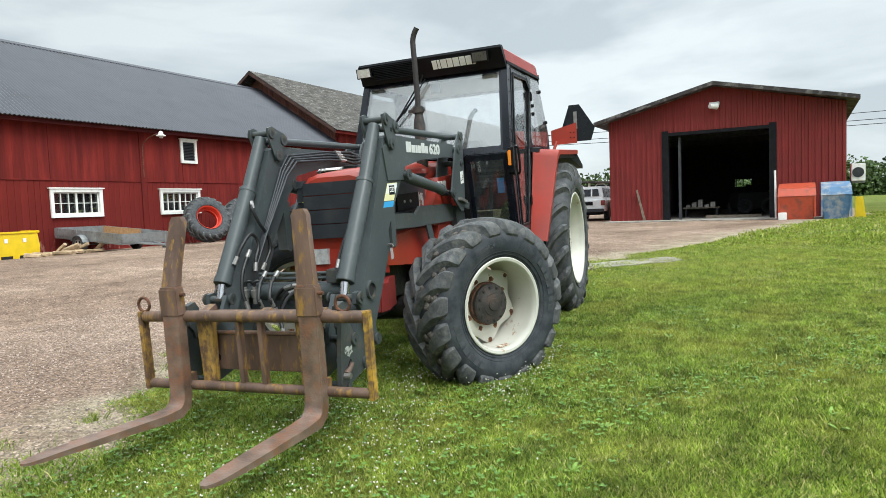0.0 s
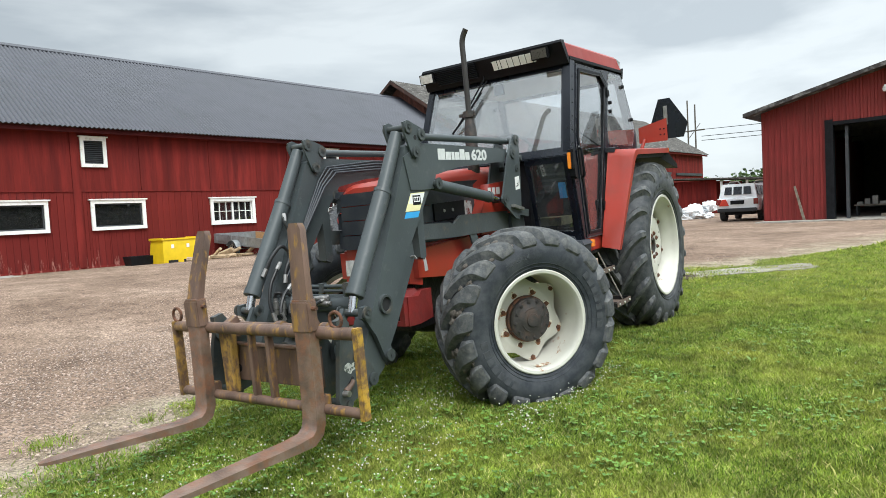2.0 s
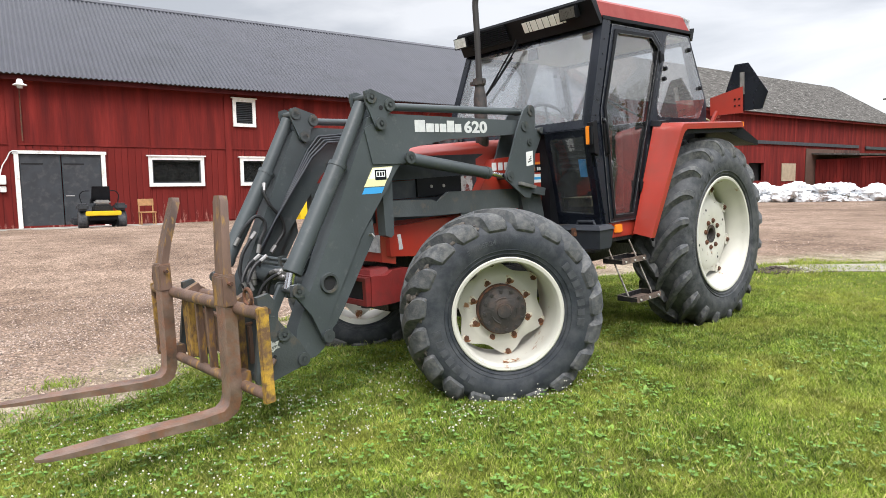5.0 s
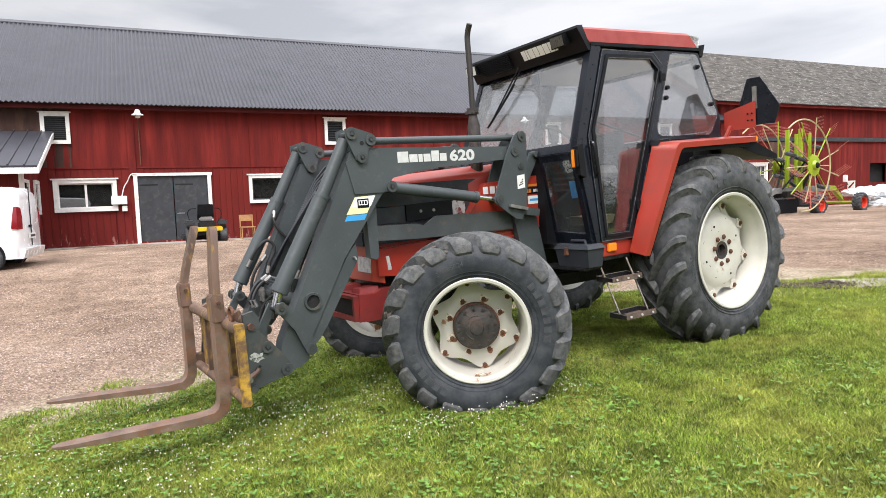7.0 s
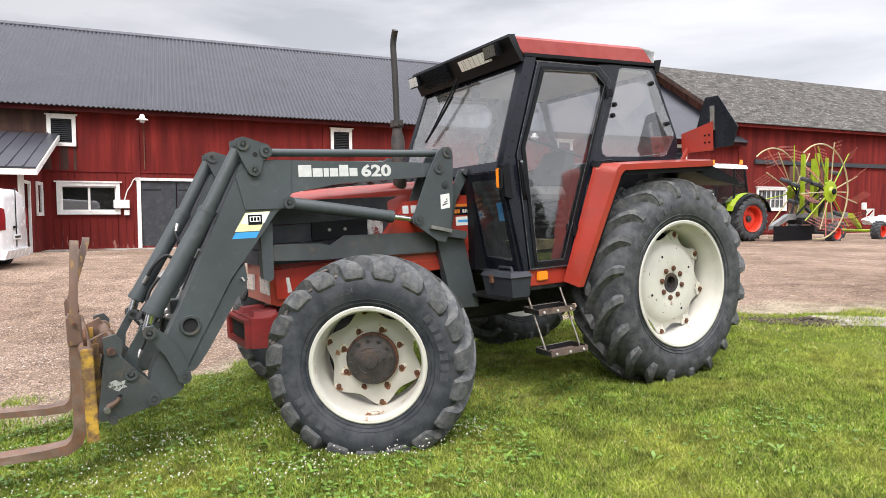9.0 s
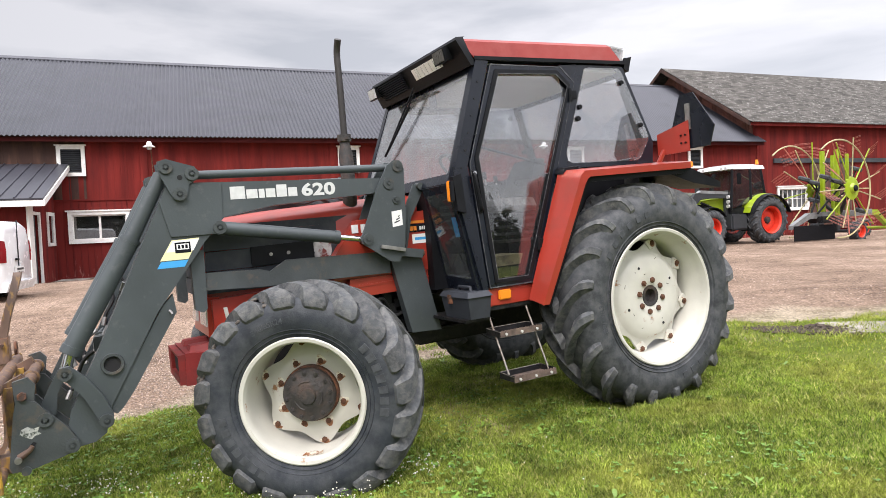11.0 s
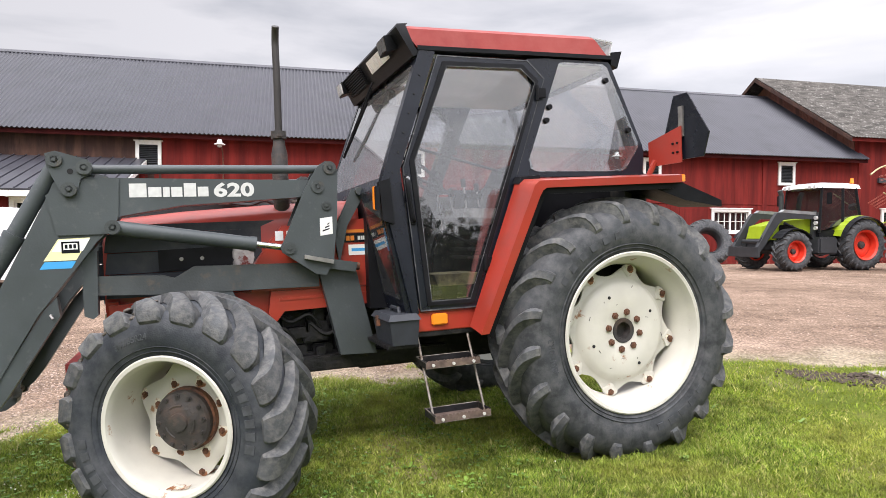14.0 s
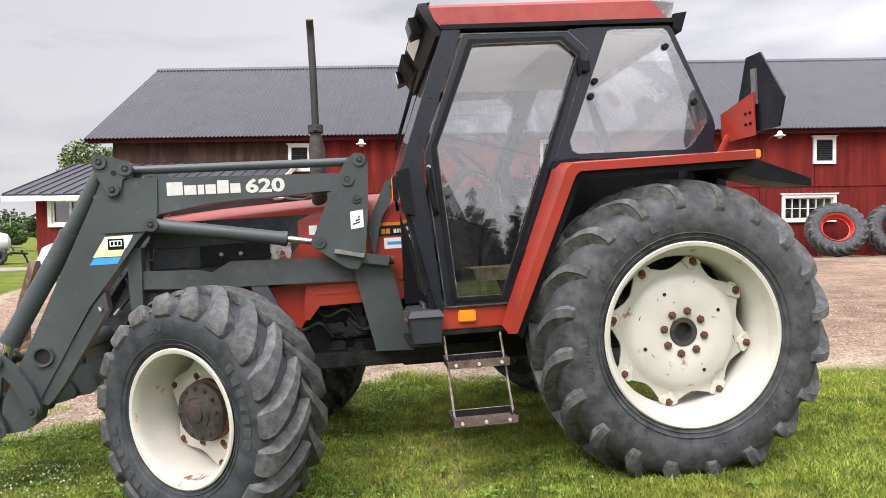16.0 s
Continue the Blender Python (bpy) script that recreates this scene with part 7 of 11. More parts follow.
        part("latch_bar", lt, M_STEEL, T, bevel=0.004)
        part("latch_arm", plate(B(), [(1.76, 1.345), (1.56, 1.31), (1.575, 1.25), (1.75, 1.28)], s * 0.50, s * 0.56), M_LOADER, T, bevel=0.004)
        part("latch_nut", cyl(B(), (1.57, s * 0.50, 1.285), (1.535, s * 0.50, 1.28), 0.025, seg=6), M_RUST, T)
        # side bracket along the hood
        br = [(3.10, 1.305), (3.10, 1.195), (2.70, 1.175), (1.80, 1.165), (1.80, 1.32), (2.55, 1.335), (2.66, 1.27), (2.72, 1.29)]
        part("subframe_plate", plate(B(), br, s * 0.45, s * 0.475), M_LOADER_WORN, T, "worn grey subframe plate", bevel=0.004)
        part("subframe_brace", plate(B(), [(2.44, 1.18), (2.34, 1.18), (2.12, 0.72), (2.24, 0.72)], s * 0.455, s * 0.47), M_LOADER, T, bevel=0.003)
        part("front_stop", plate(B(), [(3.15, 1.45), (3.065, 1.45), (3.075, 1.08), (3.10, 1.06), (3.145, 1.08)], s * 0.41, s * 0.49), M_LOADER, T, bevel=0.004)
        # brand bars, maker sticker, safety sticker
        x0 = 2.88 if s > 0 else 2.10
        dirx = -1 if s > 0 else 1
        x = 0.0
        for w, hh in ((0.092, 0.08), (0.07, 0.058), (0.036, 0.058), (0.06, 0.058), (0.068, 0.08), (0.06, 0.058)):
            part("brand_mark", bars(B(), [w], 0, hh, 0.002, (x0 + dirx * x, yo + s * 0.0005, 1.752), (dirx, 0, 0), (0, 0, 1)), M_LETTER, T, smooth=0)
            x += w + 0.009
        digits = text_bm("620", 0.112, 0.001, 0.004)
        bmesh.ops.transform(digits, matrix=Matrix(((dirx * 1.4, 0, 0, x0 + dirx * (x + 0.02)), (0, 0, s, yo + s * 0.001), (0, 1, 0, 1.752), (0, 0, 0, 1))), verts=digits.verts[:])
        part("model_number", digits, M_LETTER, T, "pale model number", smooth=0)
        y2 = s * 0.5365
        part("maker_sticker", plate(B(), [(3.325, 1.405), (3.25, 1.525), (3.09, 1.53), (3.165, 1.405)], yo, y2), M_YELLOW_S, T, "yellow, white and blue maker sticker")
        part("sticker_white", plate(B(), [(3.285, 1.455), (3.245, 1.52), (3.09, 1.525), (3.13, 1.455)], y2, y2 + s * 0.0006), M_WHITE, T)
        part("sticker_blue", plate(B(), [(3.345, 1.36), (3.32, 1.40), (3.165, 1.40), (3.19, 1.36)], yo, y2), M_BLUE_S, T)
        part("sticker_mark", plate(B(), [(3.235, 1.445), (3.235, 1.51), (3.145, 1.51), (3.145, 1.445)], y2 + s * 0.0006, y2 + s * 0.0012), M_BLACK_PAINT, T)
        part("sticker_mark_inner", plate(B(), [(3.225, 1.465), (3.225, 1.50), (3.155, 1.50), (3.155, 1.465)], y2 + s * 0.0012, y2 + s * 0.0018), M_WHITE, T)
        for k in range(3):
            part("sticker_bar", plate(B(), [(3.218 - 0.021 * k, 1.471), (3.218 - 0.021 * k, 1.494), (3.204 - 0.021 * k, 1.494), (3.204 - 0.021 * k, 1.471)], y2 + s * 0.0018, y2 + s * 0.0024), M_BLACK_PAINT, T)
        part("safety_sticker", plate(B(), [(1.795, 1.60), (1.715, 1.61), (1.715, 1.50), (1.795, 1.49)], s * 0.569, s * 0.5705), M_WHITE, T, "white safety sticker with dark marks")
        bm = B()
        for k in range(3):
            plate(bm, [(1.78 - 0.016 * k, 1.515 + 0.02 * k), (1.735, 1.53 + 0.018 * k), (1.735, 1.538 + 0.018 * k), (1.78 - 0.016 * k, 1.525 + 0.02 * k)], s * 0.5705, s * 0.571)
        part("sticker_mark", bm, M_BLACK_PAINT, T)
        # implement bracket and curved link
        part("curved_link", plate(B(), [(3.90, 0.865), (3.85, 0.87), (3.78, 0.80), (3.70, 0.68), (3.655, 0.56), (3.66, 0.50), (3.71, 0.49), (3.735, 0.54), (3.79, 0.67), (3.87, 0.78), (3.905, 0.80)], s * 0.545, s * 0.575), M_LOADER, T, bevel=0.005)
        part("tilt_link", plate(B(), [(3.90, 0.86), (3.85, 0.84), (3.93, 0.70), (3.94, 0.60), (3.97, 0.56), (4.02, 0.57), (4.02, 0.64), (3.97, 0.74)], s * 0.40, s * 0.43), M_LOADER, T, bevel=0.005)
        part("bracket_side", plate(B(), [(4.115, 0.735), (4.03, 0.71), (3.985, 0.65), (3.89, 0.54), (3.845, 0.46), (3.845, 0.42), (3.88, 0.39), (4.07, 0.345), (4.165, 0.345), (4.175, 0.38), (4.135, 0.65)], s * 0.555, s * 0.585), M_LOADER_WORN, T, bevel=0.005)
        part("bracket_side", plate(B(), [(4.115, 0.735), (4.03, 0.71), (3.985, 0.65), (3.89, 0.54), (3.845, 0.46), (3.845, 0.42), (3.88, 0.39), (4.07, 0.345), (4.165, 0.345), (4.175, 0.38), (4.135, 0.65)], s * 0.36, s * 0.39), M_LOADER_WORN, T, bevel=0.005)
        for q in ((3.875, 0.83), (3.695, 0.53), (3.99, 0.60), (3.875, 0.43)):
            pin(*q, s * 0.37, s * 0.60, 0.04)
        slot = plate(B(), [(4.115, 0.435), (4.055, 0.495), (4.04, 0.485), (4.10, 0.422)], s * 0.585, s * 0.589)
        part("latch_slot", slot, M_DARK, T)
        part("latch_lever", tube(B(), [(4.125, s * 0.595, 0.425), (4.075, s * 0.60, 0.455), (4.06, s * 0.60, 0.475)], [0.02, 0.014, 0.012], 10), M_FORK, T, "worn locking lever", bevel=0.0)
        part("latch_bolt", cyl(B(), (4.13, s * 0.585, 0.415), (4.13, s * 0.625, 0.415), 0.018, seg=10), M_STEEL, T)
        part("foot_pin", cyl(B(), (4.10, s * 0.37, 0.345), (4.10, s * 0.60, 0.345), 0.024, seg=16), M_LOADER_WORN, T)
        claw = [(4.125, 0.83), (4.055, 0.845), (4.02, 0.80), (4.03, 0.73), (4.045, 0.63), (4.075, 0.61), (4.085, 0.66), (4.12, 0.70)]
        part("hitch_claw", plate(B(), claw, s * 0.535, s * 0.575), M_LOADER_WORN, T, "worn hitch claw with rust", bevel=0.006)
        part("claw_bolt", cyl(B(), (4.085, s * 0.57, 0.75), (4.085, s * 0.605, 0.75), 0.024, seg=6), M_RUST, T)
        torn = [(4.115, 0.545), (4.105, 0.57), (4.075, 0.58), (4.05, 0.565), (4.02, 0.57), (4.03, 0.545), (4.015, 0.53), (4.045, 0.525), (4.06, 0.51), (4.09, 0.525)]
        part("torn_sticker", plate(B(), torn, s * 0.585, s * 0.5862), M_TORN, T, "torn faded white sticker")
    # cross tube, hoses and couplings
    part("cross_tube", cyl(B(), (3.635, -0.45, 0.84), (3.635, 0.45, 0.84), 0.062, seg=28), M_LOADER, T, "round loader cross tube")
    part("cross_plate", box2(B(), (3.60, -0.40, 0.70), (3.66, 0.05, 0.80)), M_LOADER, T, bevel=0.006)
    part("valve_block", box2(B(), (3.62, 0.26, 0.90), (3.72, 0.38, 0.99)), M_LOADER_WORN, T, bevel=0.006)
    bm = B()
    for z in (0.935, 0.965):
        tube(bm, curve([(3.66, -0.30, z), (3.68, -0.1, z), (3.68, 0.2, z), (3.67, 0.3, z)]), 0.011, 8)
    part("cross_pipe", bm, M_LOADER, T)
    for k in range(4):
        o = 0.016 * k
        pts = [(3.60 + o, -0.395 + o, 0.98), (3.46 + o * 0.5, -0.395 + o, 1.22), (3.16, -0.39 + o, 1.70 - o * 1.2), (3.07 - o, -0.385 + o, 1.80 - o), (2.5, -0.385 + o, 1.845 - o * 1.5), (2.3, -0.37 + o, 1.84 - o * 1.5)]
        part("hydraulic_pipe", tube(B(), pts, 0.009, 8), M_HOOD, T)
        part("hydraulic_hose", tube(B(), curve([(2.3, -0.37 + o, 1.84 - o * 1.5), (2.15, -0.34 + o, 1.84 - o * 2), (2.0, -0.30 + o, 1.76), (1.8, -0.34, 1.6 - o)]), 0.014, 8), M_HOSE, T)
        part("hose_fitting", cyl(B(), (2.36, -0.376 + o, 1.842 - o * 1.5), (2.28, -0.37 + o, 1.84 - o * 1.5), 0.017, seg=8), M_STEEL, T)
    hoses = [[(3.525, -0.415, 1.47), (3.546, -0.39, 1.405), (3.511, -0.37, 1.306), (3.442, -0.365, 1.217), (3.427, -0.365, 1.123), (3.479, -0.365, 1.046), (3.543, -0.365, 0.975)],
             [(3.785, -0.41, 1.05), (3.714, -0.38, 1.173), (3.635, -0.37, 1.241), (3.583, -0.36, 1.213), (3.579, -0.35, 1.15), (3.629, -0.345, 1.066), (3.652, -0.34, 0.985)],
             [(3.641, -0.38, 1.13), (3.705, -0.375, 1.058), (3.759, -0.37, 0.978), (3.79, -0.36, 0.861), (3.78, -0.33, 0.74)],
             [(3.70, -0.02, 0.884), (3.70, -0.10, 0.862), (3.715, -0.16, 0.79), (3.72, -0.157, 0.68)],
             [(3.70, 0.02, 0.852), (3.71, -0.05, 0.835), (3.72, -0.10, 0.77), (3.73, -0.11, 0.66)],
             [(3.70, -0.22, 0.98), (3.80, -0.20, 0.92), (3.86, -0.18, 0.82), (3.84, -0.17, 0.76)],
             [(3.70, -0.12, 0.98), (3.80, -0.11, 0.92), (3.86, -0.09, 0.83), (3.84, -0.08, 0.77)],
             [(3.68, 0.10, 0.90), (3.78, 0.0, 0.82), (3.84, -0.03, 0.70), (3.90, 0.02, 0.58)],
             [(3.52, 0.40, 1.30), (3.56, 0.35, 1.2), (3.62, 0.32, 1.06), (3.66, 0.32, 0.99)],
             [(3.44, 0.40, 1.42), (3.46, 0.36, 1.30), (3.50, 0.34, 1.15), (3.60, 0.33, 1.0)]]
    for h in hoses:
        ho = part("hydraulic_hose", tube(B(), curve(h), 0.0125, 8), M_HOSE, T)
        for a, b in ((h[0], h[1]), (h[-1], h[-2])):
            a, b = Vector(a), Vector(b)
            part("hose_end", cyl(B(), a, a + (b - a).normalized() * 0.06, 0.016, seg=8), M_STEEL, ho, "bright hose fitting")
    for y in (-0.40, -0.325):
        part("quick_coupler", lathe(B(), [(0.0, -0.06), (0.017, -0.06), (0.017, -0.02), (0.023, -0.016), (0.023, 0.035), (0.015, 0.04), (0.015, 0.06), (0.0, 0.06)], 16), M_STEEL, T, "bright quick coupler", m=Matrix.Translation((3.705, y, 0.825)) @ Matrix.Rotation(math.pi / 2, 4, "X"))
        part("coupler_hose", tube(B(), curve([(3.705, y, 0.88), (3.705, y + 0.01, 0.915), (3.69, y + 0.03, 0.92), (3.67, y + 0.04, 0.90)]), 0.011, 8), M_HOSE, T)
    for y, z in ((0.05, 0.886), (0.075, 0.853)):
        part("quick_coupler", lathe(B(), [(0.0, -0.06), (0.016, -0.06), (0.016, -0.02), (0.021, -0.016), (0.021, 0.03), (0.014, 0.035), (0.014, 0.06), (0.0, 0.06)], 16), M_STEEL, T, "bright quick coupler", m=Matrix.Translation((3.70, y, z)))
    part("pipe_clamp", box2(B(), (3.655, 0.03, 0.92), (3.70, 0.07, 0.985)), M_LOADER_WORN, T, bevel=0.004)
    bm = B()
    box2(bm, (4.085, -0.40, 0.42), (4.115, 0.40, 0.65))
    part("bracket_panel", bm, M_FORK, T, "rusty cross panel", bevel=0.006)
    for y in (-0.34, 0.34):
        part("panel_hole", cyl(B(), (4.11, y, 0.50), (4.118, y, 0.50), 0.026, seg=16), M_DARK, T)
    part("hitch_tube", cyl(B(), (4.075, -0.47, 0.765), (4.075, 0.50, 0.765), 0.034, seg=20), M_FORK, T, "rusty brown hitch tube")
    for y in (-0.40, 0.05, 0.44):
        part("tube_collar", lathe(B(), [(0.034, -0.03), (0.046, -0.026), (0.048, 0.0), (0.046, 0.026), (0.034, 0.03)], 24), M_FORK, T, m=Matrix.Translation((4.075, y, 0.765)))
    part("panel_lip", box2(B(), (4.08, -0.40, 0.652), (4.125, 0.40, 0.668)), M_BLADE, T, bevel=0.004)


def pallet_fork():
    P = thing("pallet_fork", "rusty yellow pallet fork hanging on the loader", "pallet fork", T_POSE)
    x = 4.215
    for z, r in ((0.785, 0.036), (0.345, 0.03)):
        part("carriage_tube", cyl(B(), (x, -0.80, z), (x, 0.80, z), r, seg=20), M_FORK, P, "worn round carriage tube", bevel=0.004)
    for y in (-0.82, 0.81):
        part("end_bar", box2(B(), (x - 0.03, y - 0.017, 0.31), (x + 0.03, y + 0.017, 0.82)), M_FORK_Y2 if y > 0 else M_FORK_Y, P, "yellow end bar flaking to rust", bevel=0.005)
    for y in (-0.36, 0.37):
        part("upright", plate(B(), [(y - 0.045, 0.36), (y + 0.045, 0.36), (y + 0.06, 0.78), (y - 0.06, 0.78)], x - 0.075, x - 0.03, axis="x"), M_FORK_Y, P, bevel=0.006)
        part("hook", plate(B(), [(x - 0.03, 0.80), (x - 0.12, 0.84), (x - 0.15, 0.78), (x - 0.13, 0.70), (x - 0.06, 0.72)], y - 0.03, y + 0.03), M_FORK, P, bevel=0.006)
    for y in (-0.075, 0.085):
        part("middle_bar", box2(B(), (x - 0.03, y - 0.018, 0.36), (x + 0.012, y + 0.018, 0.77)), M_FORK, P, bevel=0.004)
    for y0, y_tip, lean in ((0.47, 0.485, 0.0), (-0.52, -0.645, 0.0)):
        tine = B()
        sec = []
        for px, pz, w, t in ((4.255, 0.98, 0.058, 0.034), (4.262, 0.60, 0.058, 0.034), (4.268, 0.35, 0.058, 0.034), (4.275, 0.285, 0.059, 0.034), (4.295, 0.235, 0.060, 0.034), (4.345, 0.205, 0.062, 0.03), (4.46, 0.205, 0.064, 0.024), (4.85, 0.225, 0.062, 0.018),
                             (5.08, 0.238, 0.056, 0.013), (5.17, 0.243, 0.048, 0.010), (5.215, 0.246, 0.034, 0.008), (5.235, 0.247, 0.014, 0.006)):
            sec.append((px, pz, w, t))
        rings = []
        for i, (px, pz, w, t) in enumerate(sec):
            p0, p1 = sec[max(0, i - 1)], sec[min(len(sec) - 1, i + 1)]
            dx, dz = p1[0] - p0[0], p1[1] - p0[1]
            L = math.hypot(dx, dz)
            nx, nz_ = -dz / L, dx / L
            yy = y0 + (y_tip - y0) * smooth01(4.3, 5.22, px)
            rings.append([(px + nx * t, yy - w, pz + nz_ * t), (px + nx * t, yy + w, pz + nz_ * t), (px - nx * t, yy + w, pz - nz_ * t), (px - nx * t, yy - w, pz - nz_ * t)])
        tn = part("fork_tine", loft(tine, rings), M_BLADE, P, "worn rusty steel fork tine", bevel=0.006)
        lean = ((4.235, 0.96, 0.058, 0.0), (4.20, 1.10, 0.055, 0.0), (4.115, 1.37, 0.05, 0.0), (4.11, 1.405, 0.032, 0.0)) if y0 < 0 else ((4.235, 0.96, 0.058, 0.0), (4.228, 1.10, 0.055, -0.006), (4.205, 1.37, 0.05, -0.022), (4.202, 1.405, 0.032, -0.024))
        ext = loft(B(), [[(ex, y0 + dy - w, ez), (ex, y0 + dy + w, ez), (ex + 0.045, y0 + dy + w, ez + 0.004), (ex + 0.045, y0 + dy - w, ez + 0.004)] for ex, ez, w, dy in lean])
        part("tine_extension", ext, M_FORK, tn, "tapered load guard upright", bevel=0.005)
        part("tine_sleeve", box2(B(), (4.222, y0 - 0.068, 0.80), (4.30, y0 + 0.068, 0.97)), M_FORK, tn, bevel=0.006)
        part("set_screw", cyl(B(), (4.26, y0 + 0.066, 0.93), (4.26, y0 + 0.10, 0.93), 0.012, seg=8), M_RUST, tn)
        part("tine_back", box2(B(), (4.17, y0 - 0.05, 0.33), (4.235, y0 + 0.05, 0.42)), M_FORK, tn, bevel=0.004)
    for y in (-0.80, 0.66):
        n = 20
        pts = [(x, y + 0.045 * math.cos(2 * math.pi * k / n), 0.86 + 0.045 * math.sin(2 * math.pi * k / n)) for k in range(n + 1)]
        part("ring_pin", tube(B(), pts, 0.010, 8), M_RUST, P, "rusty ring pin")
    return P


tractor = red_tractor()
loader(tractor)
pallet_fork()

# ---- things in the yard ----
M_LIME = mat("lime_green_paint", (0.29, 0.40, 0.014), 0.38, var=0.1, scale=3, bump=0.02, coat=0.15)
M_RIMRED = mat("bright_red_rim", (0.62, 0.045, 0.022), 0.4, var=0.1, scale=4, bump=0.03)
M_GREY = mat("machine_grey", (0.036, 0.039, 0.043), 0.45, var=0.15, scale=4, bump=0.05, spec=0.35)
M_GALV = mat("galvanised_steel", (0.30, 0.315, 0.32), 0.5, 0.45, var=0.2, scale=6, bump=0.05, stain=(0.2, 0.2, 0.2), amount=0.4, sscale=3)
M_CARWHITE = mat("white_car_paint", (0.80, 0.81, 0.82), 0.25, var=0.03, bump=0.0, coat=0.4)
M_TAIL = mat("red_tail_lens", (0.22, 0.008, 0.012), 0.2, var=0.1, bump=0.05, coat=0.5)
M_CRATE = mat("yellow_plastic", (0.72, 0.50, 0.012), 0.45, var=0.08, scale=4, bump=0.05)
M_LOG = mat("split_firewood", (0.36, 0.26, 0.16), 0.9, var=0.3, scale=8, bump=0.4, rand=0.25)
M_PINE = mat("varnished_pine", (0.42, 0.23, 0.10), 0.5, var=0.2, scale=8, bump=0.1)
M_DUMP_R = mat("orange_red_skip_paint", (0.46, 0.07, 0.03), 0.5, var=0.15, scale=3, bump=0.08, stain=(0.25, 0.06, 0.035), amount=0.35, sscale=3)
M_DUMP_B = mat("faded_blue_skip_paint", (0.08, 0.17, 0.30), 0.6, var=0.2, scale=3, bump=0.08, stain=(0.32, 0.33, 0.34), amount=0.4, sscale=2.5)
M_BAG = mat("white_film_wrap", (0.74, 0.76, 0.78), 0.4, var=0.06, scale=3, bump=0.5, bscale=9)
M_LEAF = mat("tree_leaves", (0.055, 0.095, 0.02), 0.7, var=0.3, scale=0.6, bump=0.0, island=0.45)
M_LEAF2 = mat("pale_tree_leaves", (0.10, 0.135, 0.05), 0.7, var=0.3, scale=0.6, bump=0.0, island=0.4)
M_SPRUCE = mat("dark_spruce_needles", (0.017, 0.027, 0.012), 0.8, var=0.3, scale=0.6, bump=0.0, island=0.35)
M_BARK = mat("grey_bark", (0.12, 0.095, 0.075), 0.95, var=0.3, scale=5, bump=0.6)
M_POLE = mat("tarred_pole", (0.10, 0.085, 0.07), 0.9, var=0.3, scale=4, bump=0.2)
M_YELLOWRAKE = mat("yellow_hoop_paint", (0.42, 0.37, 0.20), 0.5, var=0.25, scale=5, bump=0.1)

M_TINE = mat("faded_red_tine", (0.42, 0.12, 0.085), 0.5, var=0.15, scale=8, bump=0.0)


def small_wheel(root, m, R, W, rr, rim_mat, n=18, name="wheel"):
    """Lugged wheel of the machines that stand further off."""
    wh = part(name, lathe(B(), [(rr * 0.25, 0.05 * W), (rr * 0.5, 0.12 * W), (rr * 0.75, 0.05 * W), (rr * 0.85, 0.0), (rr * 0.88, 0.38 * W), (rr, 0.46 * W), (rr, -0.46 * W), (rr * 0.85, -0.4 * W)], 36), rim_mat, root, m=m)
    part("tyre", tyre_bm(R, W, rr, n, 0.055 * R / 0.9, 0.055 * R / 0.9, R * 0.97, 0.36, 48, slim=True), M_RUBBER, wh, "black lugged tyre").data.materials.append(M_RUBBER)
    part("hub", lathe(B(), [(0.0, 0.2 * W), (rr * 0.22, 0.18 * W), (rr * 0.26, 0.05 * W)], 20), M_HUB, wh)
    return wh


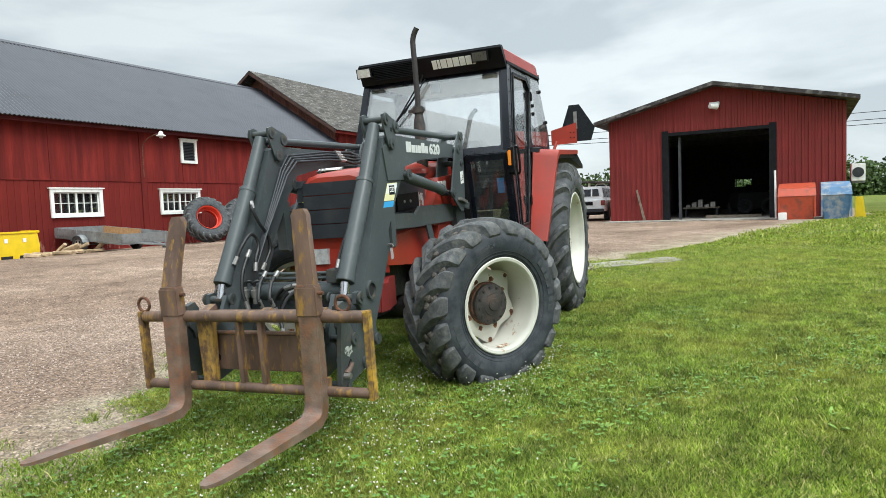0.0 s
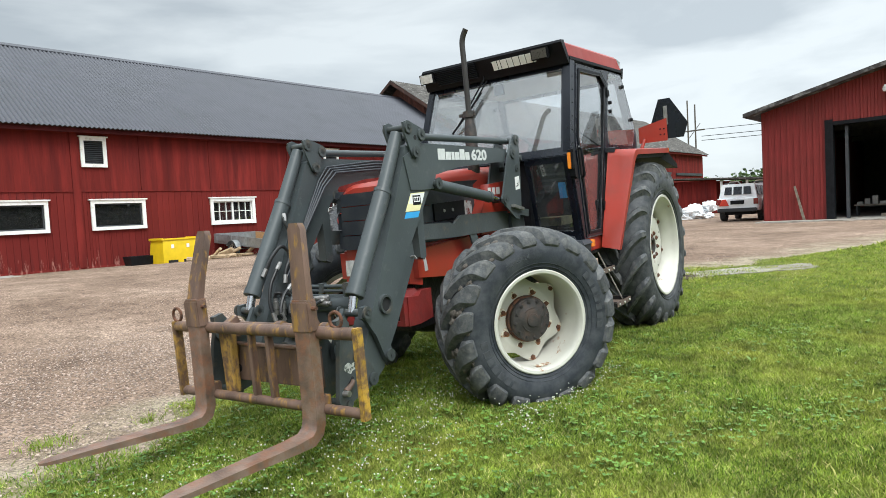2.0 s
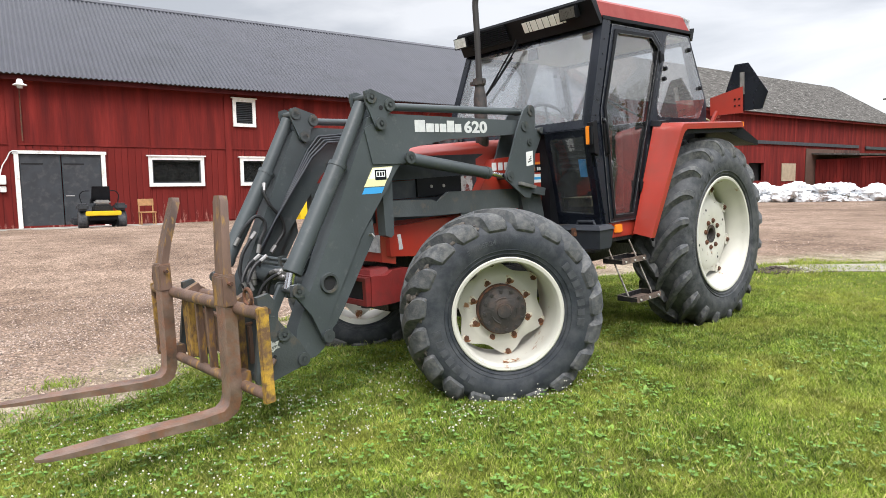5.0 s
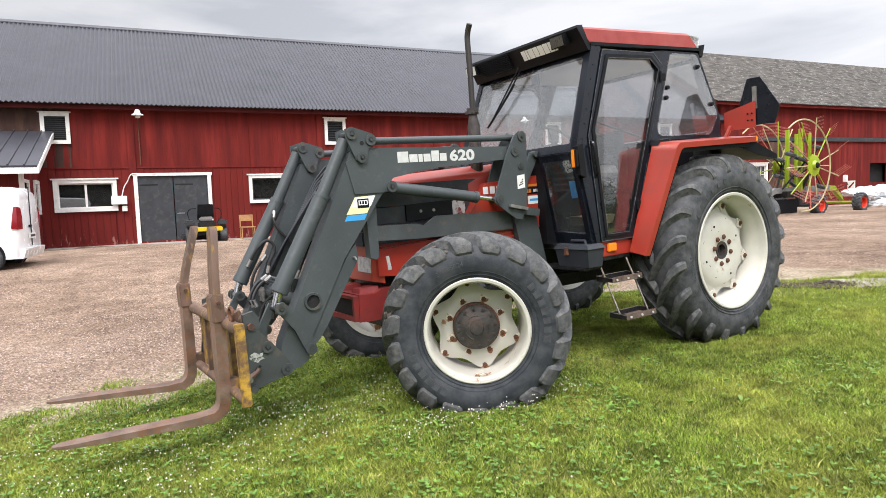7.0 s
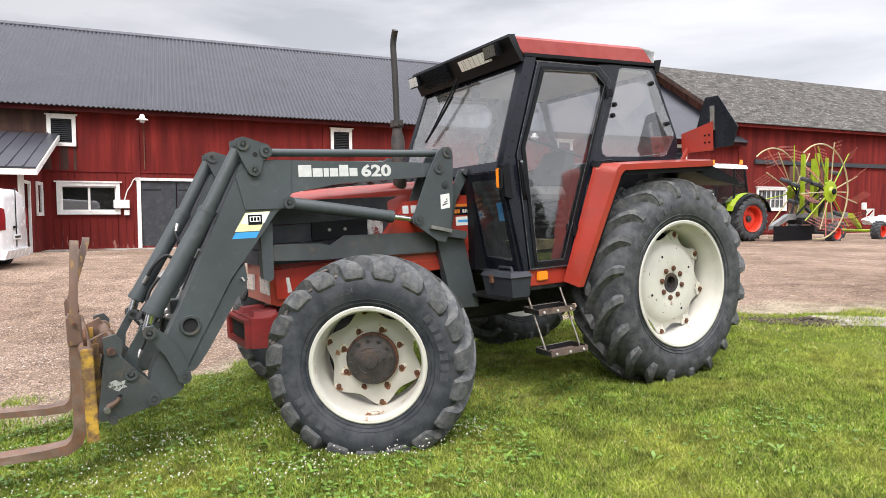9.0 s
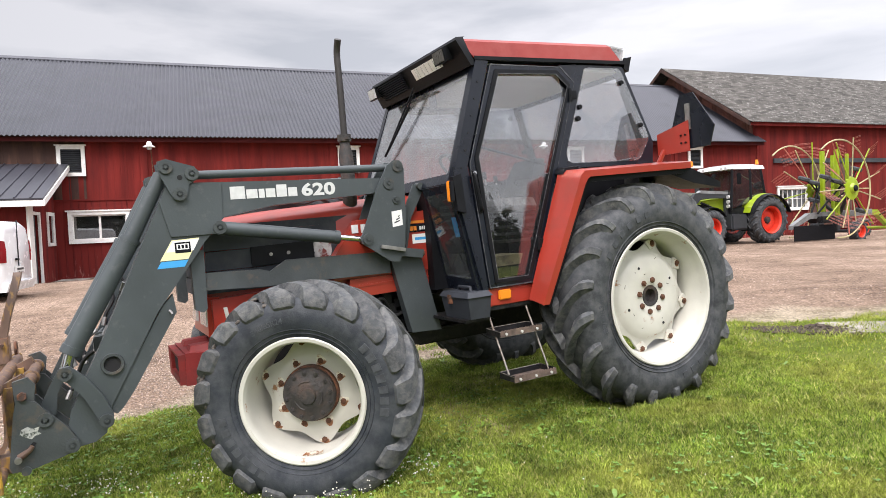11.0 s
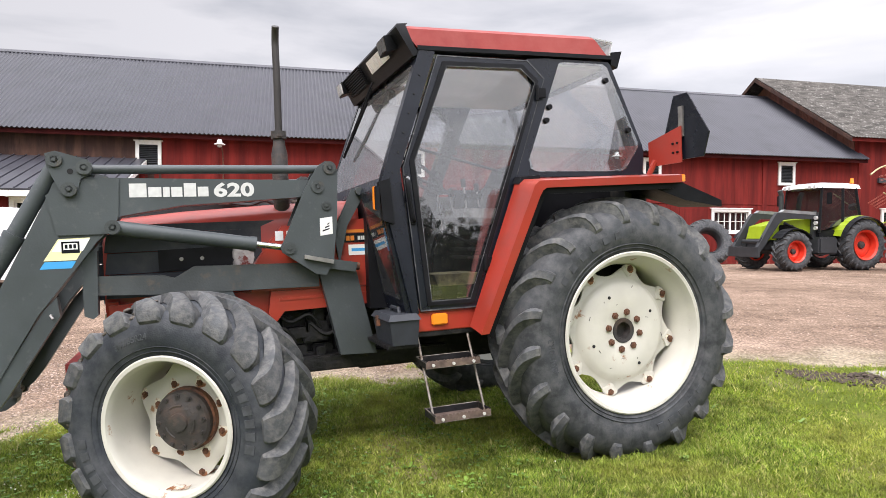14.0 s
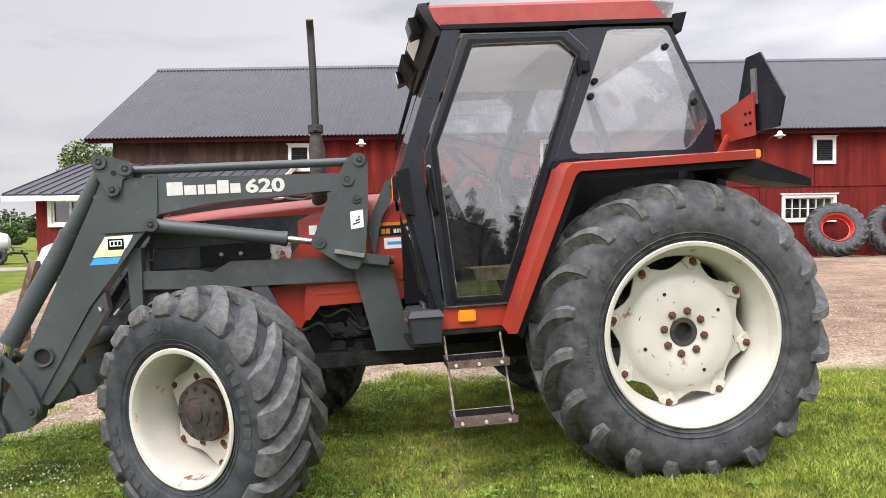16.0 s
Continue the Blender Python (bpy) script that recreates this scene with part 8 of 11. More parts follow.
def green_tractor():
    T = thing("farm_tractor", "lime-green tractor with white roof, red rims and grey loader", "tractor", pose(-17.23, 24.01, 0.27, 0, 0, -88))
    for s in (1, -1):
        r = 0 if s > 0 else 180
        small_wheel(T, pose(0, s * 0.92, 0.88, 0, 0, r), 0.92, 0.58, 0.52, M_RIMRED, 20, "rear_wheel")
        small_wheel(T, pose(2.85, s * 0.92, 0.66, 0, 0, r), 0.69, 0.50, 0.37, M_RIMRED, 19, "front_wheel")
        arc = [(0.95 * math.cos(a) * 1.07, 0.88 + 0.95 * math.sin(a) * 1.07) for a in [radians(18 + 12 * k) for k in range(13)]]
        bm = B()
        for (x0, z0), (x1, z1) in zip(arc, arc[1:]):
            quad_slab(bm, [(x0, s * 0.62, z0), (x1, s * 0.62, z1), (x1, s * 1.06, z1 - 0.02), (x0, s * 1.06, z0 - 0.02)], 0.03)
        part("fender", bm, M_LIME, T, "lime-green rear fender", smooth=60)
        bm = B()
        for (x0, z0), (x1, z1) in zip(arc, arc[1:]):
            quad_slab(bm, [(x0, s * 1.06, z0 - 0.02), (x1, s * 1.06, z1 - 0.02), (x1, s * 1.24, z1 - 0.07), (x0, s * 1.24, z0 - 0.07)], 0.025)
        part("fender_edge", bm, M_BLACK, T, smooth=60)
        arc2 = [(2.85 + 0.76 * math.cos(a), 0.66 + 0.76 * math.sin(a)) for a in [radians(35 + 14 * k) for k in range(9)]]
        bm = B()
        for (x0, z0), (x1, z1) in zip(arc2, arc2[1:]):
            quad_slab(bm, [(x0, s * 0.72, z0), (x1, s * 0.72, z1), (x1, s * 1.14, z1), (x0, s * 1.14, z0)], 0.02)
        part("front_mudguard", bm, M_BLACK, T, smooth=60)
    bm = B()
    box2(bm, (-0.3, -0.35, 0.6), (1.6, 0.35, 1.2))
    box2(bm, (1.5, -0.3, 0.7), (3.6, 0.3, 1.1))
    cyl(bm, (0, -0.8, 0.88), (0, 0.8, 0.88), 0.16)
    cyl(bm, (2.85, -0.8, 0.66), (2.85, 0.8, 0.66), 0.12)
    part("chassis", bm, M_GREY, T, bevel=0.02)
    hood = loft(B(), [[(1.6, -0.42, 1.1), (1.6, 0.42, 1.1), (1.6, 0.40, 1.78), (1.6, -0.40, 1.78)], [(2.8, -0.40, 1.08), (2.8, 0.40, 1.08), (2.8, 0.36, 1.68), (2.8, -0.36, 1.68)], [(3.6, -0.36, 1.0), (3.6, 0.36, 1.0), (3.52, 0.30, 1.5), (3.52, -0.30, 1.5)]])
    part("hood", hood, M_LIME, T, "lime-green hood", bevel=0.05)
    for s in (1, -1):
        part("hood_grille", box2(B(), (2.3, s * 0.375, 1.25), (2.9, s * 0.415, 1.55)), M_BLACK, T, bevel=0.02)
        part("fuel_tank", box2(B(), (0.95, s * 0.5, 0.55), (1.75, s * 0.95, 1.15)), M_GREY, T, bevel=0.06)
        part("step", box2(B(), (0.7, s * 0.6, 0.5), (0.95, s * 1.0, 0.56)), M_BLACK, T, bevel=0.01)
        for (x0, z0), (x1, z1) in (((1.62, 1.3), (1.50, 2.85)), ((0.62, 1.6), (0.60, 2.85)), ((-0.15, 1.7), (0.05, 2.85))):
            part("cab_pillar", tube(B(), [(x0, s * 0.80, z0), (x1, s * 0.76, z1)], 0.045, 8), M_BLACK, T)
        part("cab_glass", quad_slab(B(), [(1.6, s * 0.79, 1.35), (0.64, s * 0.79, 1.6), (0.62, s * 0.755, 2.82), (1.48, s * 0.755, 2.82)], 0.01), M_PANE, T, smooth=0)
        part("cab_glass", quad_slab(B(), [(0.6, s * 0.79, 1.7), (-0.13, s * 0.79, 1.75), (0.05, s * 0.755, 2.82), (0.58, s * 0.755, 2.82)], 0.01), M_PANE, T, smooth=0)
        part("mirror", box2(B(), (1.50, s * 1.0, 2.25), (1.55, s * 1.2, 2.65)), M_BLACK, T, bevel=0.02)
        for z in (1.45, 1.62, 1.80):
            part("work_light", cyl(B(), (1.66, s * 0.72, z), (1.72, s * 0.72, z), 0.07, seg=14), M_LENS, T)
        for y in (0.45, 0.65):
            part("roof_light", cyl(B(), (1.66, s * y, 2.86), (1.72, s * y, 2.86), 0.065, seg=14), M_LENS, T)
    part("windscreen", quad_slab(B(), [(1.63, 0.76, 1.4), (1.63, -0.76, 1.4), (1.52, -0.73, 2.82), (1.52, 0.73, 2.82)], 0.01), M_PANE, T, smooth=0)
    part("cab_base", box2(B(), (-0.1, -0.75, 1.0), (1.6, 0.75, 1.4)), M_BLACK, T, bevel=0.03)
    part("seat", box2(B(), (0.3, -0.25, 1.4), (0.75, 0.25, 2.2)), M_SEAT, T, bevel=0.08)
    part("roof", loft(B(), [[(1.72, 0.80, 2.83), (1.72, -0.80, 2.83), (-0.12, -0.80, 2.83), (-0.12, 0.80, 2.83)], [(1.66, 0.76, 2.95), (1.66, -0.76, 2.95), (-0.08, -0.76, 2.97), (-0.08, 0.76, 2.97)], [(1.3, 0.5, 3.03), (1.3, -0.5, 3.03), (0.2, -0.5, 3.04), (0.2, 0.5, 3.04)]]), M_CARWHITE, T, "white cab roof", bevel=0.02)
    part("beacon", cyl(B(), (0.05, 0.6, 3.02), (0.05, 0.6, 3.2), 0.07, 0.05, seg=14), M_ORANGE, T, "orange beacon")
    part("exhaust", tube(B(), curve([(1.95, -0.55, 1.5), (1.95, -0.55, 2.5), (1.95, -0.55, 2.62), (2.02, -0.55, 2.8)]), 0.085, 12), M_GREY, T)
    part("slow_triangle", plate(B(), [(-0.26, 1.85), (0.26, 1.85), (0.0, 2.3)], -0.55, -0.53, axis="x"), M_STEEL, T)
    for s in (1, -1):
        y0, y1 = s * 0.50, s * 0.64
        part("loader_arm", plate(B(), [(1.35, 1.92), (1.45, 1.76), (2.9, 1.76), (3.12, 1.58), (3.88, 0.62), (4.03, 0.70), (3.33, 1.80), (3.2, 1.95), (2.9, 1.98)], y0, y1), M_GREY, T, "dark grey loader arm", bevel=0.02)
        part("arm_cover", plate(B(), [(1.6, 1.90), (2.9, 1.96), (3.05, 1.98), (2.9, 2.07), (1.6, 2.0)], y0 - s * 0.01, y1 + s * 0.01), M_GALV, T)
        part("loader_post", plate(B(), [(1.3, 1.95), (1.6, 2.05), (1.75, 1.0), (1.45, 1.0)], y0, y1), M_GREY, T, bevel=0.02)
        part("tilt_cylinder", cyl(B(), (3.1, s * 0.57, 1.85), (3.85, s * 0.57, 0.95), 0.05), M_BLACK, T)
        part("lift_cylinder", cyl(B(), (1.75, s * 0.57, 1.2), (2.85, s * 0.57, 1.6), 0.05), M_BLACK, T)
    part("tool_carrier", box2(B(), (3.92, -0.7, 0.45), (4.05, 0.7, 0.8)), M_GREY, T, bevel=0.02)
    part("cross_beam", cyl(B(), (3.6, -0.57, 0.98), (3.6, 0.57, 0.98), 0.07), M_GREY, T)


def rotor_rake():
    R = thing("hay_rake", "lime-green double rotor hay rake folded up on its wheels", "hay rake", pose(-15.6, 27.0, 0.2, 0, 0, -84))
    part("main_beam", loft(B(), [[(2.9, -0.08, 0.55), (2.9, 0.08, 0.55), (2.9, 0.08, 0.7), (2.9, -0.08, 0.7)], [(1.9, -0.1, 0.92), (1.9, 0.1, 0.92), (1.9, 0.1, 1.14), (1.9, -0.1, 1.14)], [(-2.0, -0.1, 0.95), (-2.0, 0.1, 0.95), (-2.0, 0.1, 1.2), (-2.0, -0.1, 1.2)]]), M_GALV, R, "pale grey main beam", bevel=0.01)
    part("rear_beam", loft(B(), [[(-1.9, -0.09, 0.98), (-1.9, 0.09, 0.98), (-1.9, 0.09, 1.18), (-1.9, -0.09, 1.18)], [(-2.4, -0.09, 0.95), (-2.4, 0.09, 0.95), (-2.4, 0.09, 1.16), (-2.4, -0.09, 1.16)], [(-3.1, -0.09, 0.5), (-3.1, 0.09, 0.5), (-3.0, 0.09, 0.7), (-3.0, -0.09, 0.7)]]), M_LIME, R, "lime-green rear beam", bevel=0.01)
    for s in (1, -1):
        y = s * 0.28
        part("lift_frame", box2(B(), (0.45, y - 0.06, 1.0), (0.62, y + 0.06, 3.5)), M_LIME, R, "lime-green lift upright", bevel=0.012)
        part("lift_frame", box2(B(), (-0.15, y - 0.05, 1.0), (-0.04, y + 0.05, 3.35)), M_LIME, R, bevel=0.012)
        part("swing_arm", tube(B(), [(0.1, s * 0.1, 1.1), (0.35, s * 0.5, 1.6), (0.4, s * 0.7, 2.0)], 0.07, 8), M_GREY, R)
        part("hydraulic_ram", cyl(B(), (1.5, s * 0.12, 1.1), (0.45, s * 0.45, 2.2), 0.035, seg=10), M_BLACK, R)
        hub = part("rotor_hub", scalloped(B(), [(0.0, 0.14), (0.14, 0.14), (0.2, 0.05), (0.42, 0.02), (0.46, -0.03), (0.2, -0.10)], 11, 0.3, 88), M_LIME, R, "lime-green toothed rotor hub", m=pose(0.4, s * 0.74, 2.0, 0, 7 * s, 0))
        part("hub_cap", lathe(B(), [(0.0, 0.2), (0.10, 0.19), (0.13, 0.12)], 20), M_BLACK, hub)
        for k in range(11):
            a = 2 * math.pi * k / 11 + 0.25 + 0.11 * s
            d = Vector((math.sin(a), 0, math.cos(a)))
            t = Vector((math.cos(a), 0, -math.sin(a)))
            long = 1.9 if math.cos(a) > -0.8 else 1.55
            part("rotor_arm", tube(B(), [d * 0.2, d * long], 0.024, 6), M_YELLOWRAKE if k % 3 else M_LIME, hub, "pale yellow rotor arm")
            for j in range(4):
                p = d * (long - 0.06 - 0.14 * j)
                for side in (0.0, 0.04):
                    q = p + d * side
                    part("spring_tine", tube(B(), [q, q + t * 0.10 + Vector((0, 0.12 * s, 0)), q + t * 0.26 + Vector((0, 0.34 * s, 0)), q + t * 0.36 + Vector((0, 0.48 * s, 0))], 0.0055, 4), M_TINE, hub)
        for x, z in ((-0.55, 2.75), (0.78, 1.62), (0.75, 2.3), (-0.8, 1.15), (1.35, 2.45)):
            part("rotor_wheel", lathe(B(), [(0.05, 0.06), (0.17, 0.08), (0.21, 0.04), (0.21, -0.04), (0.17, -0.08), (0.05, -0.06)], 20), M_RUBBER, R, m=pose(x + 0.1, s * 0.42, z, 70, 0, 25))
            part("wheel_fork", tube(B(), [(x + 0.1, s * 0.42, z), (0.4 + (x - 0.4) * 0.5, s * 0.5, 2.0 + (z - 2.0) * 0.5), (0.4, s * 0.62, 2.0)], 0.025, 6), M_BLACK, R)
        hoop = [(1.4 + 1.8 * math.cos(a), s * 0.95, 1.98 + 1.78 * math.sin(a)) for a in [radians(52 + 15 * k) for k in range(16)]]
        part("guard_hoop", tube(B(), curve(hoop, 3), 0.03, 6), M_YELLOWRAKE, R, "pale yellow guard hoop")
        for a in (75, 180, 255):
            p = (1.4 + 1.8 * math.cos(radians(a)), s * 0.95, 1.98 + 1.78 * math.sin(radians(a)))
            part("hoop_stay", tube(B(), [p, (0.5, s * 0.6, 2.0)], 0.02, 6), M_YELLOWRAKE if a == 180 else M_TINE, R)
    for x, y, r in ((0.15, 0.78, 0.40), (0.15, -0.78, 0.40), (-2.95, 0.85, 0.43), (-2.95, -0.85, 0.43)):
        small_wheel(R, pose(x, y, r - 0.01, 0, 0, 0 if y > 0 else 180), r, 0.36, 0.24, M_RIMRED, 16)
    part("rear_axle", tube(B(), [(-2.95, -0.85, 0.43), (-2.95, 0.85, 0.43)], 0.06, 8), M_LIME, R)
    part("axle", cyl(B(), (0.15, -0.78, 0.40), (0.15, 0.78, 0.40), 0.06), M_GREY, R)
    part("axle_mount", box2(B(), (0.05, -0.09, 0.4), (0.25, 0.09, 1.0)), M_GREY, R, bevel=0.01)
    part("gear_box", box2(B(), (0.6, -0.3, 0.75), (1.5, 0.3, 1.0)), M_ENGINE, R, bevel=0.04)
    part("swath_curtain", box2(B(), (0.5, 0.12, 0.12), (2.9, 0.15, 0.68)), M_BLACK, R, "dark swath curtain", bevel=0.01)
    part("curtain_arm", tube(B(), [(1.4, 0.05, 1.0), (1.5, 0.13, 0.64)], 0.03), M_GREY, R)
    part("warning_panel", box2(B(), (-2.62, 0.5, 1.0), (-2.58, 0.8, 1.35)), M_WHITE, R, "white and red warning panel")
    part("panel_stripe", plate(B(), [(0.52, 1.05), (0.62, 1.05), (0.78, 1.25), (0.78, 1.33)], -2.579, -2.577, axis="x"), M_TAIL, R)
    part("marker_lamp", box2(B(), (-2.45, 0.45, 1.3), (-2.3, 0.6, 1.6)), M_WHITE, R, bevel=0.02)
    part("panel_post", tube(B(), [(-2.5, 0.1, 0.95), (-2.53, 0.55, 1.2), (-2.4, 0.52, 1.35)], 0.02), M_GREY, R)


def car_wheel(root, m, R=0.33, W=0.22):
    w = part("wheel", lathe(B(), [(0.0, 0.4 * W), (0.05, 0.4 * W), (0.07, 0.3 * W), (0.18, 0.3 * W), (0.2, 0.42 * W), (0.22, 0.42 * W)], 30), M_STEEL, root, m=m)
    part("tyre", lathe(B(), [(0.215, 0.42 * W), (0.24, 0.5 * W), (R - 0.03, 0.5 * W), (R, 0.35 * W), (R, -0.35 * W), (R - 0.03, -0.5 * W), (0.24, -0.5 * W), (0.2, -0.4 * W)], 36), M_RUBBER, w)
    part("brake_gap", lathe(B(), [(0.05, 0.31 * W), (0.19, 0.31 * W)], 30), M_BLACK, w)
    for k in range(10):
        a = 2 * math.pi * (k // 2) / 5 + (0.16 if k % 2 else -0.16)
        part("spoke", loft(B(), [[(-0.016, 0.34 * W, 0.04), (0.016, 0.34 * W, 0.04), (0.016, 0.43 * W, 0.04), (-0.016, 0.43 * W, 0.04)], [(-0.013, 0.34 * W, 0.20), (0.013, 0.34 * W, 0.20), (0.013, 0.40 * W, 0.20), (-0.013, 0.40 * W, 0.20)]]), M_GALV, w, m=Matrix.Rotation(a, 4, "Y"))
    return w


def white_van():
    V = thing("van", "white panel van parked by the lean-to", "van", pose(-15.29, -1.89, 0.1, 0, 0, -95))
    def ring(x, w, lo, hi, k=0.86):
        return [(x, w, lo), (x, w, lo + 0.55 * (hi - lo)), (x, w * k, hi - 0.05), (x, w * k * 0.85, hi), (x, -w * k * 0.85, hi), (x, -w * k, hi - 0.05), (x, -w, lo + 0.55 * (hi - lo)), (x, -w, lo)]
    body = loft(B(), [ring(-1.75, 0.86, 0.42, 1.62, 0.82), ring(-1.71, 0.92, 0.32, 1.76, 0.83), ring(-1.58, 0.94, 0.30, 1.88, 0.84), ring(0.9, 0.95, 0.28, 2.0), ring(1.5, 0.95, 0.28, 1.92), ring(2.3, 0.94, 0.28, 1.25), ring(2.95, 0.90, 0.30, 1.02), ring(3.1, 0.80, 0.38, 0.85)])
    b = part("body", body, M_CARWHITE, V, "clean white bodywork", bevel=0.02, smooth=50)
    for s in (1, -1):
        for x in (-1.08, 2.0):
            part("wheel_arch", cyl(B(), (x, s * 0.93, 0.36), (x, s * 0.958, 0.36), 0.37, seg=32), M_BLACK, V)
            car_wheel(V, pose(x, s * 0.875, 0.33, 0, 0, 0 if s > 0 else 180))
        lamp = loft(B(), [[(-1.785, s * 0.80, 0.95), (-1.72, s * 0.955, 0.95), (-1.60, s * 0.962, 0.97), (-1.60, s * 0.90, 0.97), (-1.70, s * 0.80, 0.95)], [(-1.79, s * 0.80, 1.20), (-1.72, s * 0.95, 1.20), (-1.63, s * 0.955, 1.20), (-1.63, s * 0.88, 1.20), (-1.70, s * 0.80, 1.20)], [(-1.77, s * 0.80, 1.42), (-1.715, s * 0.90, 1.45), (-1.66, s * 0.905, 1.45), (-1.66, s * 0.85, 1.45), (-1.70, s * 0.80, 1.42)]])
        part("tail_light", lamp, M_TAIL, V, "upright dark red tail light", bevel=0.006)
        part("side_window", quad_slab(B(), [(1.0, s * 0.945, 1.25), (1.95, s * 0.945, 1.2), (1.55, s * 0.86, 1.72), (1.0, s * 0.86, 1.78)], 0.02), M_PANE, V)
        part("door_seam", box2(B(), (-0.4, s * 0.945, 0.5), (-0.385, s * 0.952, 1.3)), M_GREY, V)
        part("side_moulding", box2(B(), (-0.4, s * 0.945, 0.55), (1.8, s * 0.965, 0.65)), M_BLACK, V, bevel=0.005)
    part("windscreen", quad_slab(B(), [(1.58, 0.74, 1.86), (1.58, -0.74, 1.86), (2.25, -0.85, 1.3), (2.25, 0.85, 1.3)], 0.02), M_PANE, V)
    part("bumper", loft(B(), [[(-1.78, -0.9, 0.30), (-1.78, 0.9, 0.30), (-1.5, 0.96, 0.30), (-1.5, -0.96, 0.30)], [(-1.84, -0.88, 0.50), (-1.84, 0.88, 0.50), (-1.5, 0.965, 0.52), (-1.5, -0.965, 0.52)]]), M_CARWHITE, V, "white rear bumper", bevel=0.02)
    part("number_plate", box2(B(), (-1.79, -0.26, 0.72), (-1.76, 0.26, 0.84)), M_WHITE, V, "plain pale plate")
    part("plate_mark", box2(B(), (-1.795, -0.2, 0.755), (-1.79, 0.2, 0.805)), M_GREY, V)
    part("door_split", box2(B(), (-1.775, -0.008, 0.55), (-1.755, 0.008, 1.9)), M_GREY, V)
    part("door_handle", box2(B(), (-1.80, 0.05, 0.98), (-1.76, 0.2, 1.03)), M_BLACK, V)


def pickup():
    V = thing("pickup_truck", "white pickup with a hardtop beside the steel shed", "pickup", pose(-9.22, 34.9, 0.3, 0, 0, 96))
    body = loft(B(), [[(x, y, z) for y, z in ((w, 0.5), (w, 0.95), (w - 0.03, h), (-w + 0.03, h), (-w, 0.95), (-w, 0.5))] for x, w, h in ((-2.5, 0.86, 1.05), (-2.45, 0.92, 1.08), (1.1, 0.93, 1.08), (2.4, 0.9, 1.02), (2.55, 0.82, 0.9))])
    part("body", body, M_CARWHITE, V, "white bodywork", bevel=0.02)
    cabin = loft(B(), [[(-2.40, 0.84, 1.08), (1.2, 0.86, 1.08), (1.2, -0.86, 1.08), (-2.40, -0.84, 1.08)], [(-2.25, 0.70, 1.76), (0.45, 0.70, 1.80), (0.45, -0.70, 1.80), (-2.25, -0.70, 1.76)]])
    part("hardtop", cabin, M_CARWHITE, V, "white hardtop cabin", bevel=0.04)
    part("rear_glass", quad_slab(B(), [(-2.385, 0.60, 1.26), (-2.385, -0.60, 1.26), (-2.295, -0.55, 1.62), (-2.295, 0.55, 1.62)], 0.02), M_BLACK_PAINT, V)
    for y in (-0.22, 0.22):
        part("window_bar", quad_slab(B(), [(-2.392, y - 0.035, 1.24), (-2.392, y + 0.035, 1.24), (-2.302, y + 0.035, 1.64), (-2.302, y - 0.035, 1.64)], 0.03), M_CARWHITE, V)
    for s in (1, -1):
        for x0 in (-2.1, -1.15, -0.3):
            part("side_glass", quad_slab(B(), [(x0, s * 0.835, 1.2), (x0 + 0.72, s * 0.84, 1.2), (x0 + 0.68, s * 0.735, 1.65), (x0 + 0.04, s * 0.73, 1.65)], 0.02), M_BLACK_PAINT, V)
        for x in (-1.4, 1.75):
            part("wheel_arch", cyl(B(), (x, s * 0.90, 0.52), (x, s * 0.94, 0.52), 0.45, seg=28), M_GREY, V)
            car_wheel(V, pose(x, s * 0.84, 0.38, 0, 0, 0 if s > 0 else 180), 0.38, 0.26)
        part("tail_light", box2(B(), (-2.53, s * 0.70, 0.78), (-2.42, s * 0.90, 1.05)), M_TAIL, V, bevel=0.01)
        part("roof_rail", tube(B(), [(-2.1, s * 0.62, 1.83), (0.3, s * 0.62, 1.87)], 0.02), M_BLACK, V)
    part("tailgate_badge", box2(B(), (-2.53, -0.3, 0.80), (-2.51, 0.3, 0.98)), M_BLACK, V, bevel=0.005)
    part("bumper", box2(B(), (-2.68, -0.86, 0.45), (-2.48, 0.86, 0.62)), M_GREY, V, "grey rear bumper", bevel=0.03)
    part("warning_triangle", plate(B(), [(0.36, 0.74), (0.80, 0.74), (0.66, 1.05), (0.50, 1.05)], -2.55, -2.53, axis="x"), M_RIMRED, V, "bright red warning triangle")
    part("chassis", box2(B(), (-2.3, -0.6, 0.3), (2.2, 0.6, 0.5)), M_BLACK, V)


